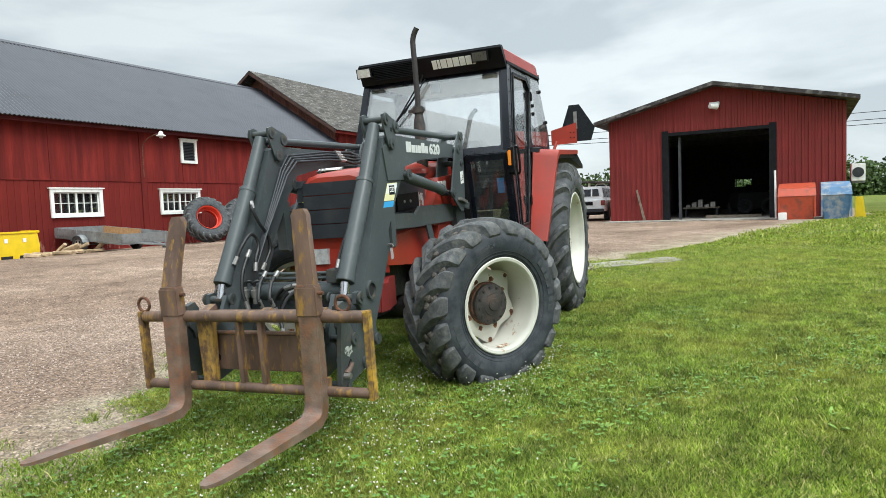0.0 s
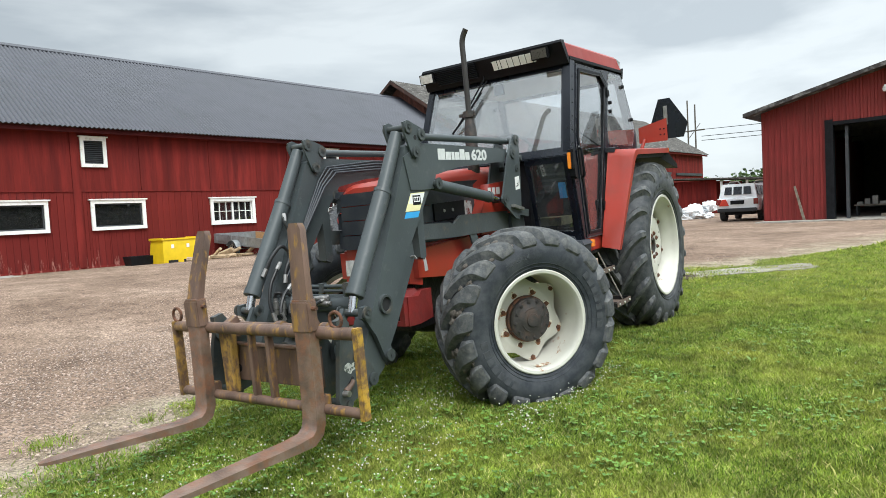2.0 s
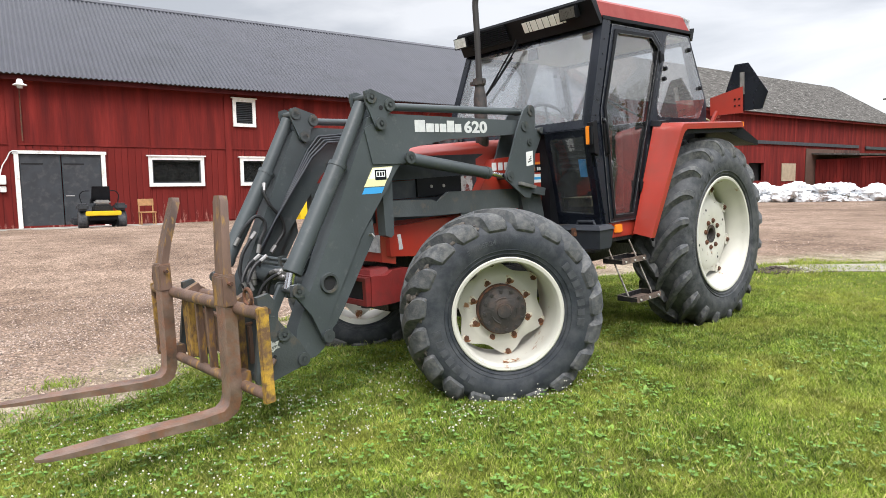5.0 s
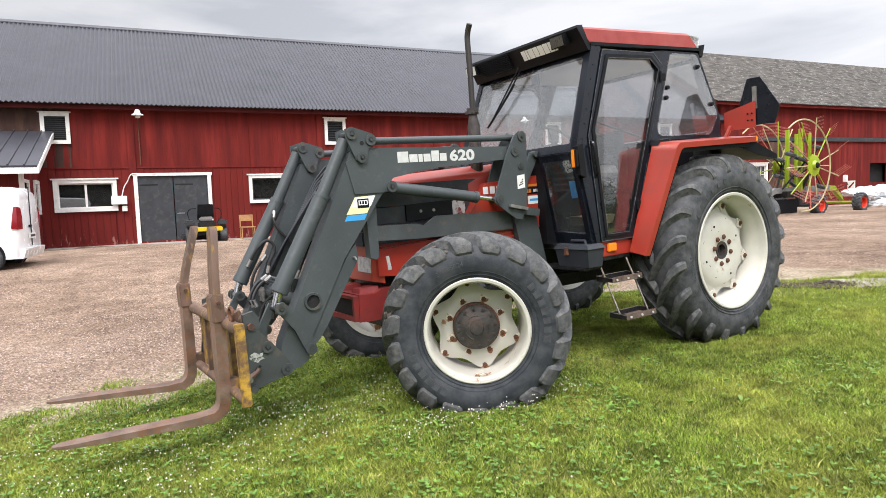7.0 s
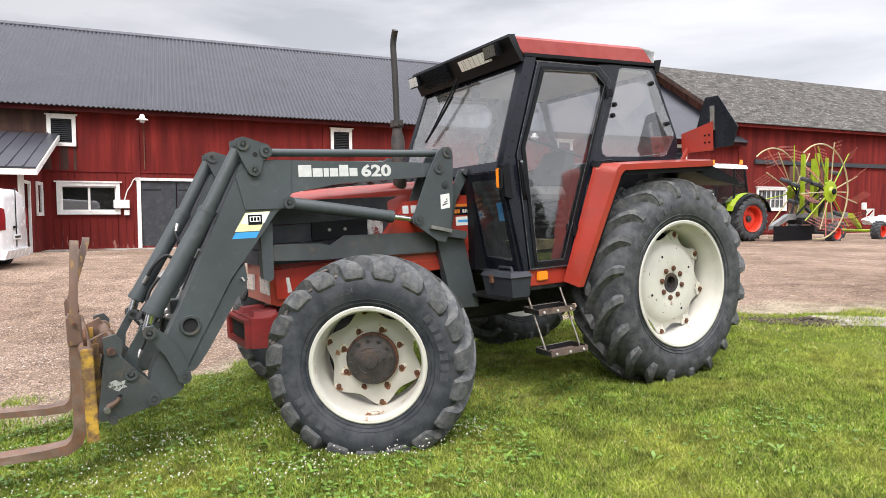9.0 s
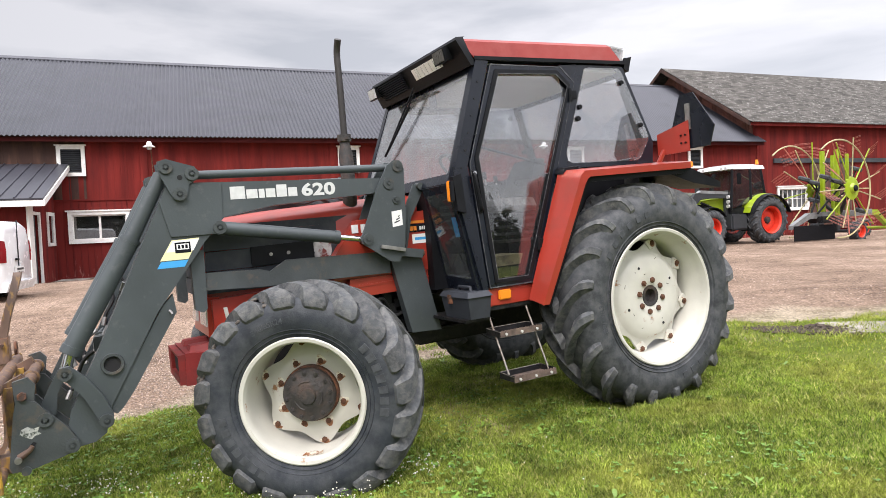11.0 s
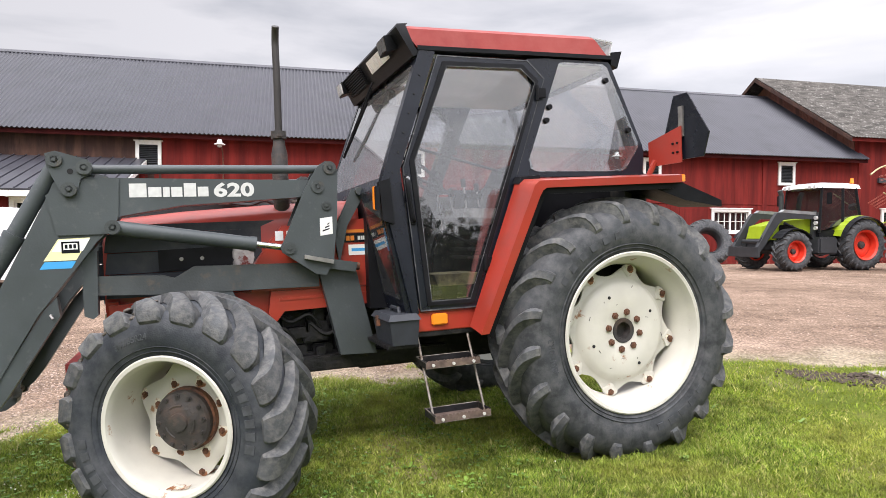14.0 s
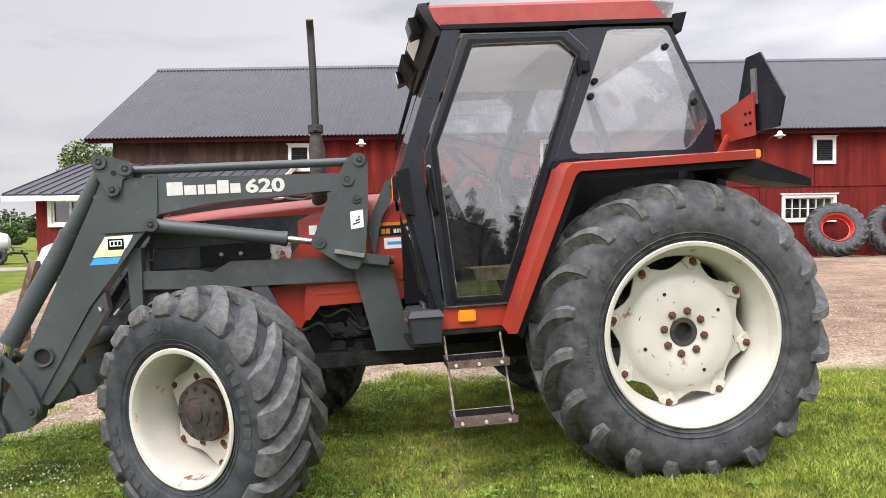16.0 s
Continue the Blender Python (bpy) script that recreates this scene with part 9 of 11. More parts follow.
def trailer():
    T = thing("car_trailer", "grey galvanised flatbed car trailer by the barn", "trailer", pose(-22.95, 15.65, 0.08, 0, 4.5, 2))
    L, W = 3.9, 2.1
    for s in (1, -1):
        part("side_board", box2(B(), (-L / 2, s * W / 2 - 0.02, 0.50), (L / 2, s * W / 2 + 0.02, 0.84)), M_GALV, T, "galvanised side board", bevel=0.008)
        for x in (-1.7, -0.6, 0.6, 1.7):
            part("side_post", box2(B(), (x - 0.025, s * (W / 2 + 0.02), 0.46), (x + 0.025, s * (W / 2 + 0.05), 0.85)), M_GALV, T)
    for s in (1, -1):
        part("end_board", box2(B(), (s * L / 2 - 0.02, -W / 2, 0.50), (s * L / 2 + 0.02, W / 2, 0.84)), M_GALV, T, bevel=0.008)
    part("bed", box2(B(), (-L / 2, -W / 2, 0.44), (L / 2, W / 2, 0.49)), M_GALV, T)
    part("inner_board", box2(B(), (-L / 2 + 0.03, W / 2 - 0.06, 0.52), (L / 2 - 1.6, W / 2 - 0.03, 0.83)), M_PINE, T, "bare wood inner board")
    part("drawbar", tube(B(), [(L / 2 - 0.8, -0.5, 0.46), (L / 2 + 1.2, 0, 0.46), (L / 2 - 0.8, 0.5, 0.46)], 0.04), M_GALV, T)
    part("coupling", box2(B(), (L / 2 + 1.1, -0.06, 0.44), (L / 2 + 1.45, 0.06, 0.56)), M_STEEL, T, bevel=0.02)
    part("jockey_wheel", cyl(B(), (L / 2 + 1.0, -0.05, 0.33), (L / 2 + 1.0, 0.05, 0.33), 0.11), M_RUBBER, T)
    part("jockey_post", cyl(B(), (L / 2 + 1.0, 0, 0.33), (L / 2 + 1.0, 0, 0.85), 0.025), M_GALV, T)
    for s in (1, -1):
        car_wheel(T, pose(-0.2, s * (W / 2 + 0.16), 0.30, 0, 0, 0 if s > 0 else 180), 0.34, 0.19)
        arc = [(-0.2 + 0.38 * math.cos(a), 0.30 + 0.38 * math.sin(a)) for a in [radians(20 + 20 * k) for k in range(8)]]
        bm = B()
        for (x0, z0), (x1, z1) in zip(arc, arc[1:]):
            quad_slab(bm, [(x0, s * (W / 2 + 0.04), z0), (x1, s * (W / 2 + 0.04), z1), (x1, s * (W / 2 + 0.28), z1), (x0, s * (W / 2 + 0.28), z0)], 0.012)
        part("mudguard", bm, M_GALV, T, smooth=60)
    part("axle", cyl(B(), (-0.2, -W / 2 - 0.1, 0.30), (-0.2, W / 2 + 0.1, 0.30), 0.03), M_GALV, T)


def zero_turn_mower():
    T = thing("ride_on_mower", "dark grey zero-turn mower with yellow rear bumper", "mower", pose(-22.3, 4.3, 0.04, 0, 0, 178) @ Matrix.Scale(1.17, 4))
    for s in (1, -1):
        w = part("drive_wheel", lathe(B(), [(0.0, 0.10), (0.12, 0.1), (0.14, 0.06)], 24), M_YELLOW_S, T, m=pose(0, s * 0.48, 0.27, 0, 0, 0 if s > 0 else 180))
        part("tyre", lathe(B(), [(0.13, 0.11), (0.22, 0.13), (0.27, 0.09), (0.27, -0.09), (0.22, -0.13), (0.13, -0.1)], 30), M_RUBBER, w)
        part("caster_wheel", lathe(B(), [(0.0, 0.05), (0.1, 0.06), (0.15, 0.04), (0.15, -0.04), (0.1, -0.06), (0.0, -0.05)], 20), M_RUBBER, T, m=pose(1.35, s * 0.4, 0.15))
        part("fender", box2(B(), (-0.32, s * 0.33, 0.55), (0.45, s * 0.62, 0.74)), M_GREY, T, bevel=0.05)
        part("steering_lever", tube(B(), curve([(0.5, s * 0.45, 0.7), (0.55, s * 0.5, 0.95), (0.5, s * 0.42, 1.08), (0.42, s * 0.25, 1.1)]), 0.015), M_BLACK, T)
    part("engine", box2(B(), (-0.45, -0.25, 0.45), (0.05, 0.25, 0.72)), M_ENGINE, T, bevel=0.05)
    part("engine_cover", box2(B(), (-0.4, -0.2, 0.72), (0.0, 0.2, 0.84)), M_STEEL, T, bevel=0.04)
    part("rear_bumper", box2(B(), (-0.60, -0.44, 0.41), (-0.52, 0.44, 0.54)), M_CRATE, T, "yellow bumper bar", bevel=0.02)
    part("chassis", box2(B(), (-0.52, -0.35, 0.28), (1.4, 0.35, 0.44)), M_BLACK, T, bevel=0.02)
    part("mower_deck", box2(B(), (0.5, -0.62, 0.12), (1.2, 0.75, 0.32)), M_GREY, T, bevel=0.05)
    part("seat", loft(B(), [[(0.15, -0.24, 0.75), (0.6, -0.24, 0.75), (0.6, 0.24, 0.75), (0.15, 0.24, 0.75)], [(0.12, -0.24, 0.88), (0.6, -0.24, 0.86), (0.6, 0.24, 0.86), (0.12, 0.24, 0.88)]]), M_BLACK, T, bevel=0.03)
    part("backrest", loft(B(), [[(0.08, -0.24, 0.85), (0.2, -0.24, 0.85), (0.2, 0.24, 0.85), (0.08, 0.24, 0.85)], [(-0.02, -0.22, 1.22), (0.06, -0.22, 1.22), (0.06, 0.22, 1.22), (-0.02, 0.22, 1.22)]]), M_BLACK, T, bevel=0.03)


def wooden_chair():
    C = thing("chair", "plain pine chair against the barn wall", "chair", pose(-24.2, 6.0, 0.03, 0, 0, 2))
    for x in (-0.19, 0.19):
        for y in (-0.24, 0.24):
            part("leg", box2(B(), (x - 0.02, y - 0.02, 0), (x + 0.02, y + 0.02, 0.95 if x < 0 else 0.46)), M_PINE, C, bevel=0.004)
    part("seat", box2(B(), (-0.22, -0.28, 0.46), (0.24, 0.28, 0.5)), M_PINE, C, bevel=0.008)
    part("backrest", box2(B(), (-0.215, -0.27, 0.72), (-0.18, 0.27, 0.97)), M_PINE, C, bevel=0.008)


def yellow_tank():
    C = thing("plastic_box", "bright yellow plastic tank box on the gravel", "box", pose(-23.75, 12.3, 0.03, 0, 0, 6))
    shell = loft(B(), [[(-0.45, -0.78, 0.02), (0.45, -0.78, 0.02), (0.45, 0.78, 0.02), (-0.45, 0.78, 0.02)], [(-0.47, -0.80, 0.45), (0.47, -0.80, 0.45), (0.47, 0.80, 0.45), (-0.47, 0.80, 0.45)], [(-0.42, -0.76, 0.93), (0.42, -0.76, 0.93), (0.42, 0.76, 0.93), (-0.42, 0.76, 0.93)]])
    part("shell", shell, M_CRATE, C, bevel=0.04)
    part("lid", box2(B(), (-0.46, -0.70, 0.90), (0.46, 0.70, 0.97)), M_CRATE, C, bevel=0.02)
    for y in (-0.78, 0.78):
        part("corner_post", box2(B(), (-0.47, y - 0.05, 0.9), (0.47, y + 0.05, 1.0)), M_CRATE, C, bevel=0.02)
    for y in (-0.4, 0.25):
        part("fork_pocket", box2(B(), (0.45, y - 0.2, 0.02), (0.468, y + 0.2, 0.14)), M_DARK, C)
        part("label", box2(B(), (0.468, y - 0.06, 0.6), (0.474, y + 0.06, 0.74)), M_WHITE, C)


def black_tub():
    bm = loft(B(), [[(-0.3, -0.42, 0), (0.3, -0.42, 0), (0.3, 0.42, 0), (-0.3, 0.42, 0)], [(-0.36, -0.48, 0.36), (0.36, -0.48, 0.36), (0.36, 0.48, 0.36), (-0.36, 0.48, 0.36)], [(-0.33, -0.45, 0.36), (0.33, -0.45, 0.36), (0.33, 0.45, 0.36), (-0.33, 0.45, 0.36)], [(-0.28, -0.40, 0.05), (0.28, -0.40, 0.05), (0.28, 0.40, 0.05), (-0.28, 0.40, 0.05)]])
    single("plastic_tub", bm, M_BLACK, "low black plastic tub by the barn", "tub", pose(-24.3, 11.1, 0.03), bevel=0.012)


def logs():
    for i in range(22):
        x, y = -22.7 + random.uniform(-0.5, 0.5), 12.4 + i * 0.11 + random.uniform(-0.1, 0.1)
        L, r = random.uniform(0.45, 0.8), random.uniform(0.06, 0.10)
        bm = B()
        n = random.choice((5, 6, 7))
        ra = [r * random.uniform(0.7, 1.15) for _ in range(n)]
        loft(bm, [[(xx, ra[k] * math.cos(2 * math.pi * k / n), ra[k] * math.sin(2 * math.pi * k / n)) for k in range(n)] for xx in (-L / 2, L / 2)])
        up = i > 8 and i % 3 == 0
        single("log", bm, M_LOG, "pale split firewood log on a loose pile", "firewood", pose(x, y, ground_z(x, y) + (0.22 if up else 0.07), 0, random.uniform(-38, -12) if up else random.uniform(-6, 6), random.uniform(-60, 60)), "firewood pile by the barn", bevel=0.006)


def big_tyres():
    for i, (x, y, z, tilt, rz, rim) in enumerate(((-23.65, 20.95, 1.14, 23, 72.5, True), (-23.8, 23.4, 1.1, 22, 78, False))):
        W = thing("tractor_wheel", "spare tractor wheel with red rim leaning on the barn" if rim else "spare tractor tyre leaning beside the red-rimmed one", "tyre", pose(x, y, z, tilt, 0, rz - 180), "spare wheels by the barn")
        part("tyre", tyre_bm(1.1, 0.68, 0.56, 20, 0.055, 0.07, 2.0, 0.36, 64), M_RUBBER, W).data.materials.append(M_LUG)
        if rim:
            part("rim", lathe(B(), [(0.54, 0.27), (0.585, 0.31), (0.56, 0.26), (0.50, 0.12), (0.49, -0.1), (0.50, -0.2), (0.56, -0.27)], 56), M_RIMRED, W, "bright red rim band")
            part("inner_rib", lathe(B(), [(0.50, 0.05), (0.46, 0.045), (0.46, 0.015), (0.50, 0.01)], 56), M_RIMRED, W)
        else:
            part("rim", lathe(B(), [(0.54, 0.27), (0.585, 0.31), (0.56, 0.26), (0.50, 0.12), (0.49, -0.1), (0.56, -0.27)], 48), M_GREY, W)


def skips():
    for name, x0, x1, m, lab in (("skip", -0.15, 1.12, M_DUMP_R, "orange-red waste container with sloping lid"), ("skip", 1.30, 2.28, M_DUMP_B, "weathered blue and grey waste container")):
        D = thing("waste_container", lab, "container", pose(0, 28.75, 0.29), "waste containers at the shed")
        part("body", loft(B(), [[(x0 + 0.1, 0.5, 0), (x1 - 0.1, 0.5, 0), (x1 - 0.1, -0.45, 0), (x0 + 0.1, -0.45, 0)], [(x0, 0.6, 0.95), (x1, 0.6, 0.95), (x1, -0.6, 0.90), (x0, -0.6, 0.90)]]), m, D, bevel=0.015)
        part("lid", loft(B(), [[(x0 - 0.02, 0.62, 0.96), (x1 + 0.02, 0.62, 0.96), (x1 + 0.02, -0.62, 0.91), (x0 - 0.02, -0.62, 0.91)], [(x0, 0.55, 1.42), (x1, 0.55, 1.42), (x1, -0.45, 1.20), (x0, -0.45, 1.20)]]), M_DUMP_R if m == M_DUMP_R else M_DUMP_B, D, bevel=0.02)
        for x in (x0 + 0.02, x1 - 0.02):
            part("side_rib", box2(B(), (x - 0.03, -0.62, 0.1), (x + 0.03, -0.56, 0.9)), m, D, bevel=0.005)
    single("pipe", tube(B(), [(-0.25, 28.9, 0.3), (-0.28, 29.0, 2.25)], 0.04), M_WHITE, "pale plastic pipe standing by the container", "pipe")
    single("bin", box2(B(), (-0.15, 28.0, 0.29), (0.15, 28.3, 0.58)), M_TRIM, "small off-white plastic bin by the skip", "bin", bevel=0.02)
    single("yellow_panel", plate(B(), [(2.4, 0.3), (2.75, 0.3), (2.65, 1.1), (2.4, 1.1)], 28.5, 28.62), M_CRATE, "yellow machine cover leaning at the corner", "panel", bevel=0.01)
    single("plank", plate(B(), [(-5.6, 0.3), (-5.5, 0.3), (-5.85, 1.75), (-5.92, 1.72)], 29.8, 29.86), M_WOOD_OLD, "old grey plank leaning on the shed", "plank")
    A = thing("heat_pump", "white outdoor heat pump on the shed corner", "heat pump", pose(SX1 + 0.36, 30.8, 2.05))
    part("casing", box2(B(), (-0.18, -0.45, -0.35), (0.3, 0.45, 0.35)), M_TRIM, A, bevel=0.02)
    part("fan_grille", cyl(B(), (0.05, -0.46, 0), (0.05, -0.48, 0), 0.2, seg=24), M_GREY, A)
    part("wall_bracket", box2(B(), (-0.36, -0.3, -0.42), (0.3, 0.3, -0.36)), M_GALV, A)
    # inside the shed
    W = thing("workbench", "cluttered grey workbench in the dark shed", "bench", pose(-3.6, 33.5, 0.34))
    part("top", box2(B(), (-0.8, -0.3, 0.42), (0.8, 0.3, 0.48)), M_WOOD_OLD, W)
    for x in (-0.7, 0.7):
        part("leg", box2(B(), (x - 0.04, -0.25, 0), (x + 0.04, 0.25, 0.42)), M_GREY, W)
    for i in range(5):
        part("box", box2(B(), (-0.7 + 0.28 * i, -0.2, 0.48), (-0.5 + 0.28 * i, 0.15, 0.6 + 0.12 * (i % 3))), M_STEEL, W, bevel=0.01)
    F = thing("forklift", "dark machine standing inside the shed", "machine", pose(-1.6, 36.5, 0.34, 0, 0, 30))
    part("body", box2(B(), (-0.9, -0.5, 0.3), (0.9, 0.5, 1.1)), M_GREY, F, bevel=0.08)
    part("hood", box2(B(), (-0.2, -0.4, 1.1), (0.8, 0.4, 1.5)), M_BLACK, F, bevel=0.08)
    for x in (-0.6, 0.6):
        for s in (1, -1):
            small_wheel(F, pose(x, s * 0.55, 0.4, 0, 0, 0 if s > 0 else 180), 0.4, 0.22, 0.2, M_GREY, 14)
    single("timber", box2(B(), (-3.2, 31.6, 0.34), (-0.9, 31.9, 0.46)), M_WOOD_OLD, "long pale timber lying on the shed floor", "timber", bevel=0.01)


def wrap_pile():
    """Loose heap of white film-wrapped bags."""
    for i in range(80):
        t = random.random()
        x = -17.3 + 3.9 * t + random.uniform(-0.8, 0.8)
        y = 34.2 + 6.8 * t + random.uniform(-0.8, 0.8)
        h = random.choice((0.1, 0.15, 0.3, 0.5, 0.68))
        bm = B()
        bmesh.ops.create_icosphere(bm, subdivisions=3, radius=1.0)
        sx, sy, sz = random.uniform(0.3, 0.62), random.uniform(0.3, 0.62), random.uniform(0.18, 0.36)
        o = random.uniform(0, 50)
        for v in bm.verts:
            k = 1 + 0.4 * noise.noise(v.co * 2.2 + Vector((o, 0, 0))) + 0.25 * noise.noise(v.co * 5 + Vector((o, 3, 0)))
            v.co = Vector((v.co.x * sx, v.co.y * sy, v.co.z * sz)) * k
        single("wrapped_bag", bm, M_BAG, "crumpled white plastic-wrapped bag in a heap", "bag", pose(x, y, ground_z(x, y) + h, 0, 0, random.uniform(0, 180)), "heap of white bags", smooth=25)


def annex():
    A = thing("carport", "low red annex with an open white-posted carport", "shed", Matrix())
    part("wall", box2(B(), (-24.9, 56.0, 0), (-18.2, 56.2, 3.1)), M_BARN_J, A, smooth=0)
    bm = B()
    x = -24.8
    while x < -18.2:
        box2(bm, (x, 55.96, 0.1), (x + 0.22, 56.0, 3.05))
        x += 0.26
    part("board_cladding", bm, M_BARN_J, A, smooth=0)["kind"] = "stuff"
    part("side_wall", box2(B(), (-18.4, 56.2, 0), (-18.2, 63, 3.0)), M_BARN_J, A, smooth=0)
    part("roof", loft(B(), [[(-25, 55.4, 3.5), (-25, 64, 3.5), (-25, 64, 3.62), (-25, 55.4, 3.62)], [(-11.6, 55.4, 2.75), (-11.6, 64, 2.75), (-11.6, 64, 2.87), (-11.6, 55.4, 2.87)]]), M_ROOF_OLD, A, "grey low-pitched roof", smooth=0)
    for x in (-17.6, -15.6, -13.6, -12.0):
        part("post", box2(B(), (x - 0.08, 55.7, 0), (x + 0.08, 55.86, 2.9)), M_TRIM, A, "white post", smooth=0)
        if x < -12.5:
            part("brace", tube(B(), [(x + 0.05, 55.78, 2.1), (x + 0.7, 55.78, 2.8), (x + 1.3, 55.78, 2.8), (x + 1.95, 55.78, 2.1)], 0.05, 4), M_TRIM, A)
    part("back_wall", box2(B(), (-18.2, 62.8, 0), (-11.8, 63, 2.9)), M_DARKDOOR, A, smooth=0)


def leaf_cloud(blobs, count, size, flat=0.6):
    """Small leaf faces scattered through overlapping blobs (x, y, z, r)."""
    rng = np.random.default_rng(len(blobs) * 1000 + count)
    bl = np.array(blobs)
    pick = rng.choice(len(bl), count, p=bl[:, 3] ** 2 / (bl[:, 3] ** 2).sum())
    d = rng.normal(size=(count, 3))
    d /= np.linalg.norm(d, axis=1)[:, None]
    c = bl[pick, :3] + d * (bl[pick, 3] * rng.random(count) ** 0.35)[:, None] * np.array([1, 1, 0.8])
    a = rng.normal(size=(count, 3))
    a /= np.linalg.norm(a, axis=1)[:, None]
    b = np.cross(a, rng.normal(size=(count, 3)))
    b /= np.linalg.norm(b, axis=1)[:, None]
    s = (size * rng.uniform(0.6, 1.4, count))[:, None]
    verts = np.stack([c - a * s, c + b * s * flat, c + a * s, c - b * s * flat], axis=1).reshape(-1, 3)
    faces = np.arange(count * 4).reshape(-1, 4)
    return verts, faces


def tree(x, y, h, r, seed, material, count=2600, leaf=0.22, kind=""):
    rnd = random.Random(seed)
    z0 = ground_z(x, y)
    T = thing("tree", "leafy broadleaf tree with an uneven open crown", "tree", pose(x, y, z0 - 0.1), "trees round the yard")
    trunk = tube(B(), [(0, 0, 0), (rnd.uniform(-0.2, 0.2), rnd.uniform(-0.2, 0.2), h * 0.3), (rnd.uniform(-0.4, 0.4), rnd.uniform(-0.4, 0.4), h * 0.6), (rnd.uniform(-0.5, 0.5), 0, h * 0.88)], [h * 0.03, h * 0.022, h * 0.014, h * 0.004], 8)
    blobs = []
    for i in range(11):
        a = rnd.uniform(0, 6.28)
        zz = h * rnd.uniform(0.38, 0.95)
        rad = r * rnd.uniform(0.3, 0.85) * (1.15 - abs(zz / h - 0.6))
        p = Vector((rad * math.cos(a), rad * math.sin(a), zz))
        tube(trunk, [(0, 0, zz * 0.72), p * 0.5 + Vector((0, 0, zz * 0.42)), p], [h * 0.012, h * 0.007, h * 0.003], 5)
        blobs.append((*p, r * rnd.uniform(0.25, 0.45)))
    part("trunk", trunk, M_BARK, T)
    v, f = leaf_cloud(blobs, count, leaf)
    me = bpy.data.meshes.new("crown")
    me.from_pydata(v.tolist(), [], f.tolist())
    me.materials.append(material)
    cr = new("crown", me)
    cr.parent = T
    cr["kind"] = "stuff"


def far_woods():
    """Belts of wood along the horizon, one object."""
    rnd = random.Random(5)
    blobs = []
    for x0, y0, x1, y1, n, h in ((-140, -150, -150, 40, 150, 9), (-60, 170, 60, 190, 150, 11), (30, 95, 140, 150, 120, 12), (-150, 40, -60, 170, 90, 9)):
        for i in range(n):
            t = rnd.random()
            x, y = x0 + (x1 - x0) * t + rnd.uniform(-6, 6), y0 + (y1 - y0) * t + rnd.uniform(-6, 6)
            r = rnd.uniform(2.0, 4.2)
            hh = h * rnd.uniform(0.35, 0.85)
            for k in range(3):
                blobs.append((x + rnd.uniform(-1.5, 1.5), y + rnd.uniform(-1.5, 1.5), hh * (0.25 + 0.33 * k), r * (1.1 - 0.22 * k)))
    v, f = leaf_cloud(blobs, 130000, 0.45, 0.7)
    me = bpy.data.meshes.new("far_woods")
    me.from_pydata(v.tolist(), [], f.tolist())
    me.materials.append(M_LEAF)
    tagged(new("far_woods", me), "dark green belt of distant woods", "woods", kind="stuff")


def wood_edge():
    """Spruces along the field behind the lawn, which the cab glass mirrors."""
    rnd = random.Random(23)
    blobs = []
    for i in range(170):
        y = -45 + 0.72 * i + rnd.uniform(-1, 1)
        x = 58 + rnd.uniform(-7, 7) + 0.06 * abs(y)
        h = rnd.uniform(9.0, 11.5)
        for k in range(7):
            u = k / 6
            blobs.append((x, y, h * (0.08 + 0.88 * u), 0.35 + 1.9 * (1 - u)))
    v, f = leaf_cloud(blobs, 90000, 0.6, 0.7)
    me = bpy.data.meshes.new("wood_edge")
    me.from_pydata(v.tolist(), [], f.tolist())
    me.materials.append(M_SPRUCE)
    tagged(new("wood_edge", me), "dark spruce wood edge beyond the lawn", "woods", kind="stuff")


def power_line():
    for x, y, h in ((-29.6, 80, 13.4), (-28.7, 80, 12.8)):
        P = thing("power_pole", "tarred wooden power pole on the skyline", "pole", pose(x, y, 0.3), "power poles")
        part("mast", cyl(B(), (0, 0, 0), (0, 0, h), 0.11, 0.08), M_POLE, P)
    X = thing("crossarm", "wooden crossarm joining two power poles", "pole", pose(0, 80, 0))
    part("beam", box2(B(), (-30.0, -0.08, 9.9), (-27.6, 0.08, 10.05)), M_POLE, X)
    part("brace", tube(B(), [(-29.6, 0, 9.0), (-28.1, 0, 10.8)], 0.04), M_POLE, X)
    for k, z in enumerate((10.0, 9.2, 8.7)):
        pts = [(-28 + 130 * t, 80 + 14 * t, z - 2.2 * 4 * t * (1 - t) * 0.6 + 3 * t) for t in [i / 24 for i in range(25)]]
        single("power_cable", tube(B(), pts, 0.035, 4), M_BLACK, "thin overhead power cable", "cable", group="power cables")
    L = thing("lamp_post", "grey lamp post in the far field", "lamp post", pose(-62.3, -37.9, 0.2))
    part("post", tube(B(), [(0, 0, 0), (0, 0, 2.75), (-0.3, 0.5, 2.8), (-0.6, 0.95, 2.78)], 0.06, 6), M_GALV, L)


